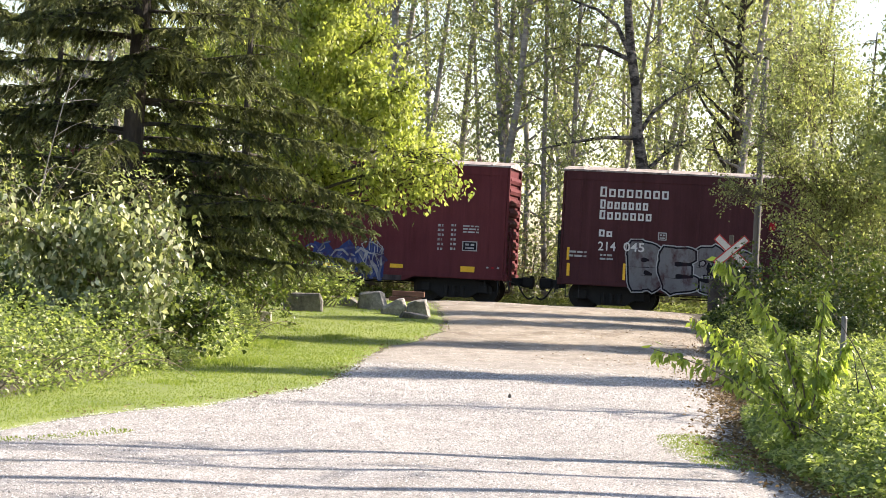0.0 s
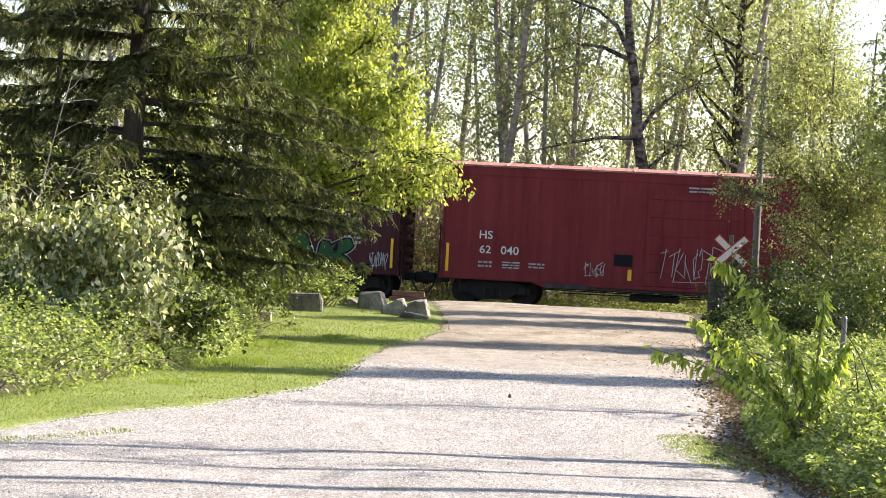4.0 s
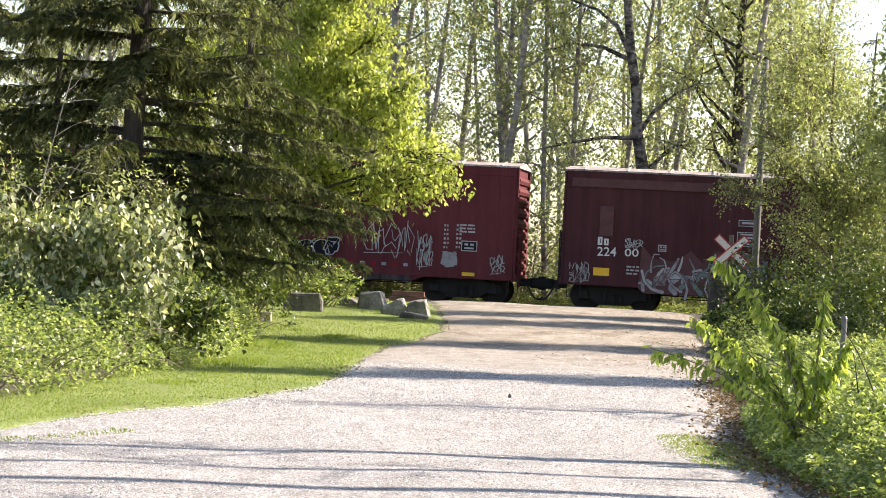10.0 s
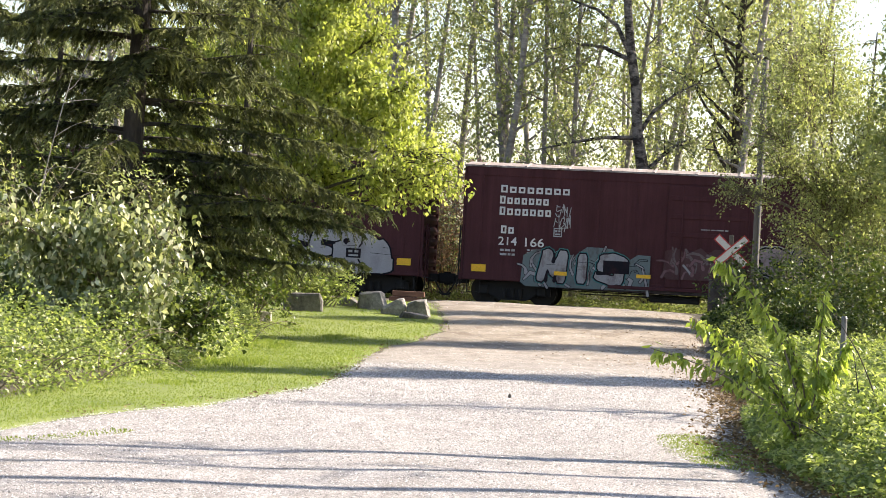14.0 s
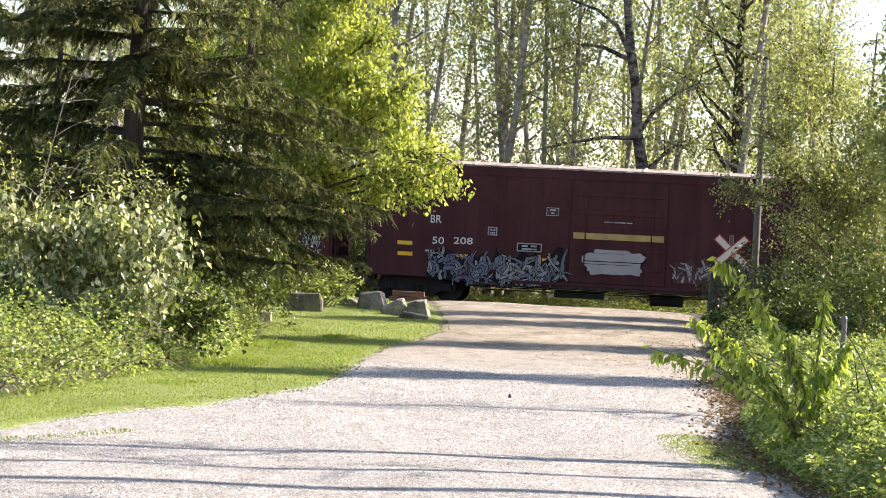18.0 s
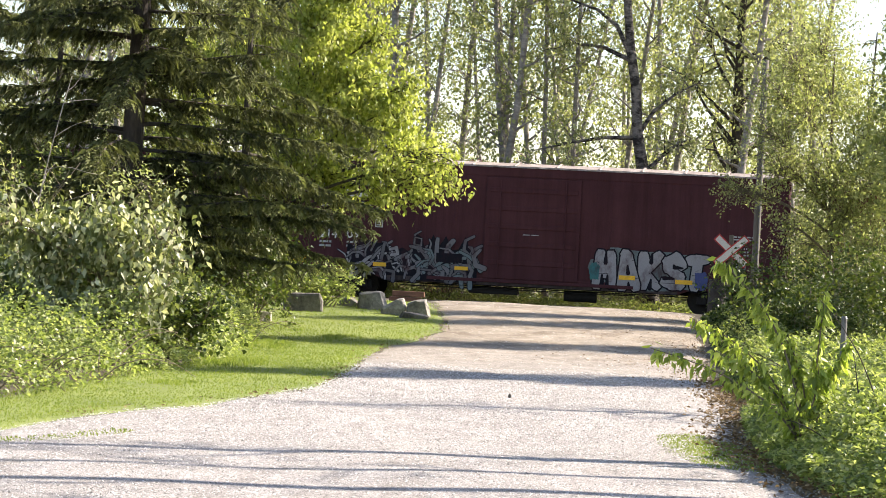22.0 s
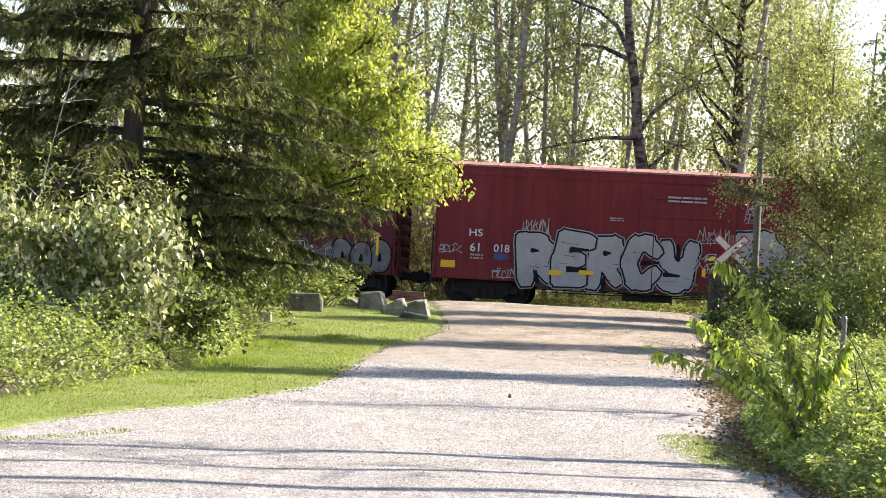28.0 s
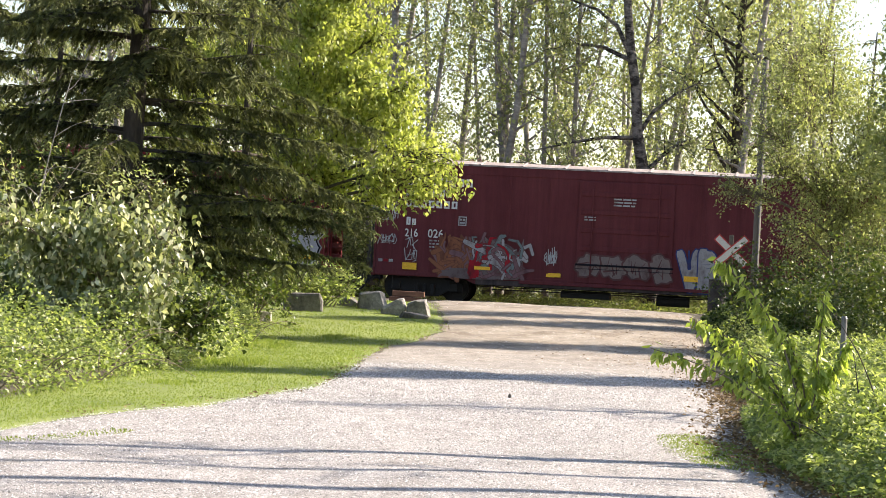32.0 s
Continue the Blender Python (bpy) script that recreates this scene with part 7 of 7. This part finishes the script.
plate(car, "paint_shadow_patch", -2.89, -2.09, 1.19, 1.47, "black_paint")
plate(car, "reflector", -4.83, -4.43, 0.97, 1.09, "yellow")
plate(car, "reflector", -2.31, -1.90, 0.98, 1.09, "yellow")
bars(car, -0.26, 0.26, 2.11, 2.17, 1)
spray(car, 1.75, 5.45, 0.60, 1.92, "teal_grey", 84)
bubble_word(car, "MAKST", 1.93, 5.37, 0.62, 1.85, "white_faded", "black_paint", 0.21, "", 0.02, 0.03)
spray(car, 4.96, 5.38, 0.72, 1.31, "blue_paint", 418)
spray(car, 1.79, 2.12, 0.87, 1.43, "teal_paint", 419)
plate(car, "reflector", 2.70, 3.19, 0.94, 1.07, "yellow")
plate(car, "reflector", 4.40, 4.92, 0.89, 1.02, "yellow")
bars(car, 6.01, 6.83, 2.27, 2.43, 2)
bars(car, 6.14, 6.25, 1.79, 2.07, 3)
bars(car, 6.40, 6.55, 1.80, 2.09, 3)
stencil_box(car, 6.11, 6.48, 1.42, 1.69)
plate(car, "reflector", 6.93, 7.34, 0.97, 1.07, "yellow")
car = boxcar("maroon boxcar with yellow-green graffiti and warning panels", 119.93, 135.06, "maroon")
spray(car, -5.75, -4.75, 0.73, 2.05, "teal_paint", 454)
flat_part("graffiti_shape", [[(-6.98, 2.18), (-6.30, 2.36), (-5.95, 1.95), (-5.88, 1.45), (-5.35, 2.05), (-4.95, 2.0), (-5.40, 1.15), (-5.60, 0.62), (-5.95, 0.62), (-5.98, 1.10), (-6.30, 0.66), (-6.72, 0.62), (-6.62, 0.95), (-6.85, 1.30), (-6.55, 1.55), (-6.60, 1.95)]], layer(car, -7, -3), "lime_paint", car)
flat_part("graffiti_shape", [[(-4.55, 2.20), (-4.05, 2.12), (-3.72, 1.60), (-3.40, 2.05), (-3.05, 1.72), (-3.30, 1.20), (-3.10, 0.72), (-3.95, 0.60), (-4.02, 1.10), (-4.60, 0.55), (-4.95, 0.58), (-4.55, 1.10), (-4.20, 1.55)]], layer(car, -7, -3), "lime_paint", car)
flat_part("graffiti_detail", [capsule(-6.55, 1.95, -6.30, 1.30, 0.03, 0.015), capsule(-6.30, 1.90, -6.22, 1.0, 0.025, 0.015), capsule(-5.90, 1.45, -5.60, 0.7, 0.03, 0.012), capsule(-4.20, 1.95, -4.05, 1.0, 0.03, 0.014), capsule(-3.72, 1.6, -3.6, 0.7, 0.03, 0.012)], layer(car, -7, -3), "black_paint", car)
spray(car, -3.41, -2.70, 1.65, 2.13, "blue_paint", 457)
bubbles(car, -2.49, -1.97, 1.17, 1.65, 1, "blue_grey", "black_paint", 94)
# Black strip low on the side: a shadow put in as colour.
plate(car, "paint_shadow_patch", -4.21, -2.32, 0.60, 0.86, "black_paint")
panel(car, -5.82, -5.13, 1.08, 1.53, 2, "redpanel")
panel(car, -4.93, -4.23, 1.09, 1.55, 3, "redpanel")
panel(car, -4.15, -2.72, 1.02, 1.59, 0, "redpanel")
plate(car, "reflector", -7.12, -7.02, 1.29, 2.09, "yellow")
plate(car, "reflector", -4.45, -4.35, 1.08, 1.49, "yellow")
plate(car, "reflector", -2.74, -2.63, 1.07, 1.53, "yellow")
panel(car, -2.42, -1.87, 2.71, 2.88, 1)
panel(car, -2.44, -1.84, 2.08, 2.61, 4)
panel(car, -2.39, -1.90, 1.86, 2.03, 1)
dots(car, -7.30, -6.90, 0.94, 1.26, 2)
bars(car, -0.24, 0.35, 2.49, 2.57, 1)
wild(car, 1.60, 2.00, 0.90, 1.80, ("white_faded", "teal_grey"), 95, 10, "brown_fill", "brown_fill")
spray(car, 1.88, 2.54, 0.83, 1.49, "blue_paint", 472)
plate(car, "paint_shadow_patch", 3.47, 4.16, 0.95, 1.80, "white_faded")
plate(car, "paint_shadow_patch", 3.55, 3.98, 1.42, 1.70, "blue_grey")
plate(car, "paint_shadow_patch", 3.55, 3.98, 1.05, 1.36, "navy_paint")
wild(car, 4.26, 5.73, 0.85, 1.75, ("white_faded", "grey_paint", "blue_grey"), 97, 26, "grey_paint", "faded_brown")
# Second black strip that stands for the shadow under the side.
plate(car, "paint_shadow_patch", 2.79, 4.21, 0.61, 0.84, "black_paint")
stencil_box(car, 4.48, 4.88, 1.33, 1.64)
bubble_word(car, "OOO", 5.78, 7.52, 0.76, 1.80, "grey_paint", "black_paint", 0.26, "", 0.05)
plate(car, "reflector", 7.10, 7.18, 1.30, 1.99, "yellow")
word(car, "HS", -5.53, -5.18, 2.01, 2.25, "white")
word(car, "61", -5.55, -5.22, 1.56, 1.82, "white")
word(car, "357", -4.96, -4.44, 1.57, 1.84, "white")
car = boxcar("oxide red boxcar with big silver bubble-letter graffiti", 136.48, 151.62, "red")
word(car, "HS", -6.60, -6.19, 2.04, 2.26, "white")
word(car, "61", -6.56, -6.27, 1.57, 1.83, "white")
word(car, "018", -5.83, -5.35, 1.58, 1.82, "white")
spray(car, -5.85, -5.34, 1.34, 1.56, "blue_paint", 503)
plate(car, "reflector", -7.44, -7.00, 1.05, 1.27, "yellow")
scrawl(car, -7.51, -6.89, 1.52, 1.74, 5, 505)
bars(car, -6.55, -6.15, 1.32, 1.52, 2)
scrawl(car, -4.98, -4.18, 2.18, 2.57, 8, 507)
scrawl(car, -5.86, -5.00, 0.82, 1.06, 6, 508)
bubble_word(car, "RERCY", -5.05, 0.31, 0.60, 2.36, "silver", "black_paint", 0.20, "white_faded", 0.05, 0.03)
plate(car, "reflector", -4.11, -3.71, 0.98, 1.12, "yellow")
plate(car, "reflector", -3.20, -2.74, 1.03, 1.16, "yellow")
bars(car, -2.34, -1.91, 2.68, 2.81, 2)
bubble_word(car, "BANS", 1.46, 7.50, 0.66, 2.62, "silver", "black_paint", 0.185, "white_faded", 0.03, 0.03)
plate(car, "reflector", 1.88, 2.31, 1.43, 1.55, "yellow")
plate(car, "reflector", 3.51, 4.03, 1.41, 1.54, "yellow")
plate(car, "reflector", 5.26, 5.69, 1.46, 1.59, "yellow")
plate(car, "reflector", 6.85, 7.28, 1.07, 1.29, "yellow")
scrawl(car, 1.69, 2.33, 2.84, 3.36, 8, 518)
scrawl(car, 6.75, 7.32, 2.87, 3.46, 8, 519)
scrawl(car, 0.30, 1.26, 2.16, 2.54, 7, 520)
scrawl(car, 0.35, 1.26, 1.28, 1.83, 5, 521)
bars(car, -0.62, 0.55, 3.31, 3.54, 2)
spray(car, 0.66, 1.33, 0.89, 1.15, "blue_paint", 523)
plate(car, "reflector", 0.50, 0.61, 1.15, 1.39, "yellow")
car = boxcar("maroon boxcar lettered in white with orange and grey graffiti", 153.34, 168.5, "maroon")
block_letters(car, -6.75, -4.66, 3.49, 3.80, 8)
block_letters(car, -6.75, -5.30, 3.15, 3.44, 7)
block_letters(car, -6.75, -5.10, 2.81, 3.10, 7)
block_letters(car, -6.70, -6.36, 2.27, 2.52, 2)
word(car, "216", -6.72, -6.32, 1.92, 2.17, "white")
word(car, "026", -6.01, -5.54, 1.92, 2.18, "white")
bars(car, -5.95, -5.63, 1.59, 1.88, 3)
stencil_box(car, -5.09, -4.84, 2.33, 2.61)
scrawl(car, -7.52, -6.95, 2.42, 3.11, 10, 558)
scrawl(car, -7.52, -6.98, 1.72, 1.93, 5, 559)
scrawl(car, -6.72, -6.31, 1.23, 1.88, 7, 560)
wild(car, -5.65, -4.55, 0.72, 2.15, ("orange_paint", "pink_paint", "orange_paint"), 561, 34, "faded_orange", "faded_orange")
spray(car, -5.62, -3.10, 0.72, 1.05, "faded_paint", 562)
wild(car, -4.60, -3.05, 0.78, 2.18, ("white_faded", "teal_grey", "pink_paint", "fresh_red"), 121, 44, "faded_paint", "faded_brown")
spray(car, -4.73, -4.36, 0.72, 1.33, "fresh_red", 564)
plate(car, "reflector", -6.75, -6.31, 0.92, 1.13, "yellow")
plate(car, "reflector", -4.53, -4.04, 1.02, 1.12, "yellow")
plate(car, "reflector", -2.33, -2.09, 0.90, 1.00, "yellow")
scrawl(car, -2.40, -2.03, 1.33, 1.69, 7, 568)
dots(car, -7.52, -7.03, 1.07, 1.25, 3)
bubbles(car, -1.40, 1.50, 0.80, 1.80, 4, "pale_fill", "faded_brown", 122)
flat_part("door_seam_mark", [rect(-1.45, 1.5, 1.30, 1.36), rect(-1.45, 1.5, 1.20, 1.215)], layer(car, -1, 1) - 0.008, "black_paint", car)
bubble_word(car, "VD", 1.66, 2.95, 0.62, 2.00, "white_faded", "navy_paint", 0.20, "", 0.1)
plate(car, "reflector", -2.27, -1.89, 0.91, 1.03, "yellow")
plate(car, "reflector", 1.83, 2.25, 0.98, 1.14, "yellow")
bars(car, -0.38, 0.30, 3.11, 3.39, 3)
bars(car, -1.24, -0.90, 2.65, 2.81, 2)


# ---------------------------------------------------------------- motion of the train
def travel(t):
    """Metres that the train has gone along the track at t seconds."""
    k = t / 16.0
    return -81.828 * k + 2.6253 * k ** 2 - 0.2799 * k ** 3


def motions():
    times = [k * 0.5 for k in range(65)]
    for car, s in CARS:
        walk(car, [(t, on_track(s + travel(t))) for t in times])
    fine = [k * 0.1 for k in range(321)]
    for wheel, dx in WHEELS:
        walk(wheel, [(t, pose(dx, 0, WHEEL_R, 0, math.degrees(travel(t) / WHEEL_R), 0)) for t in fine])


motions()
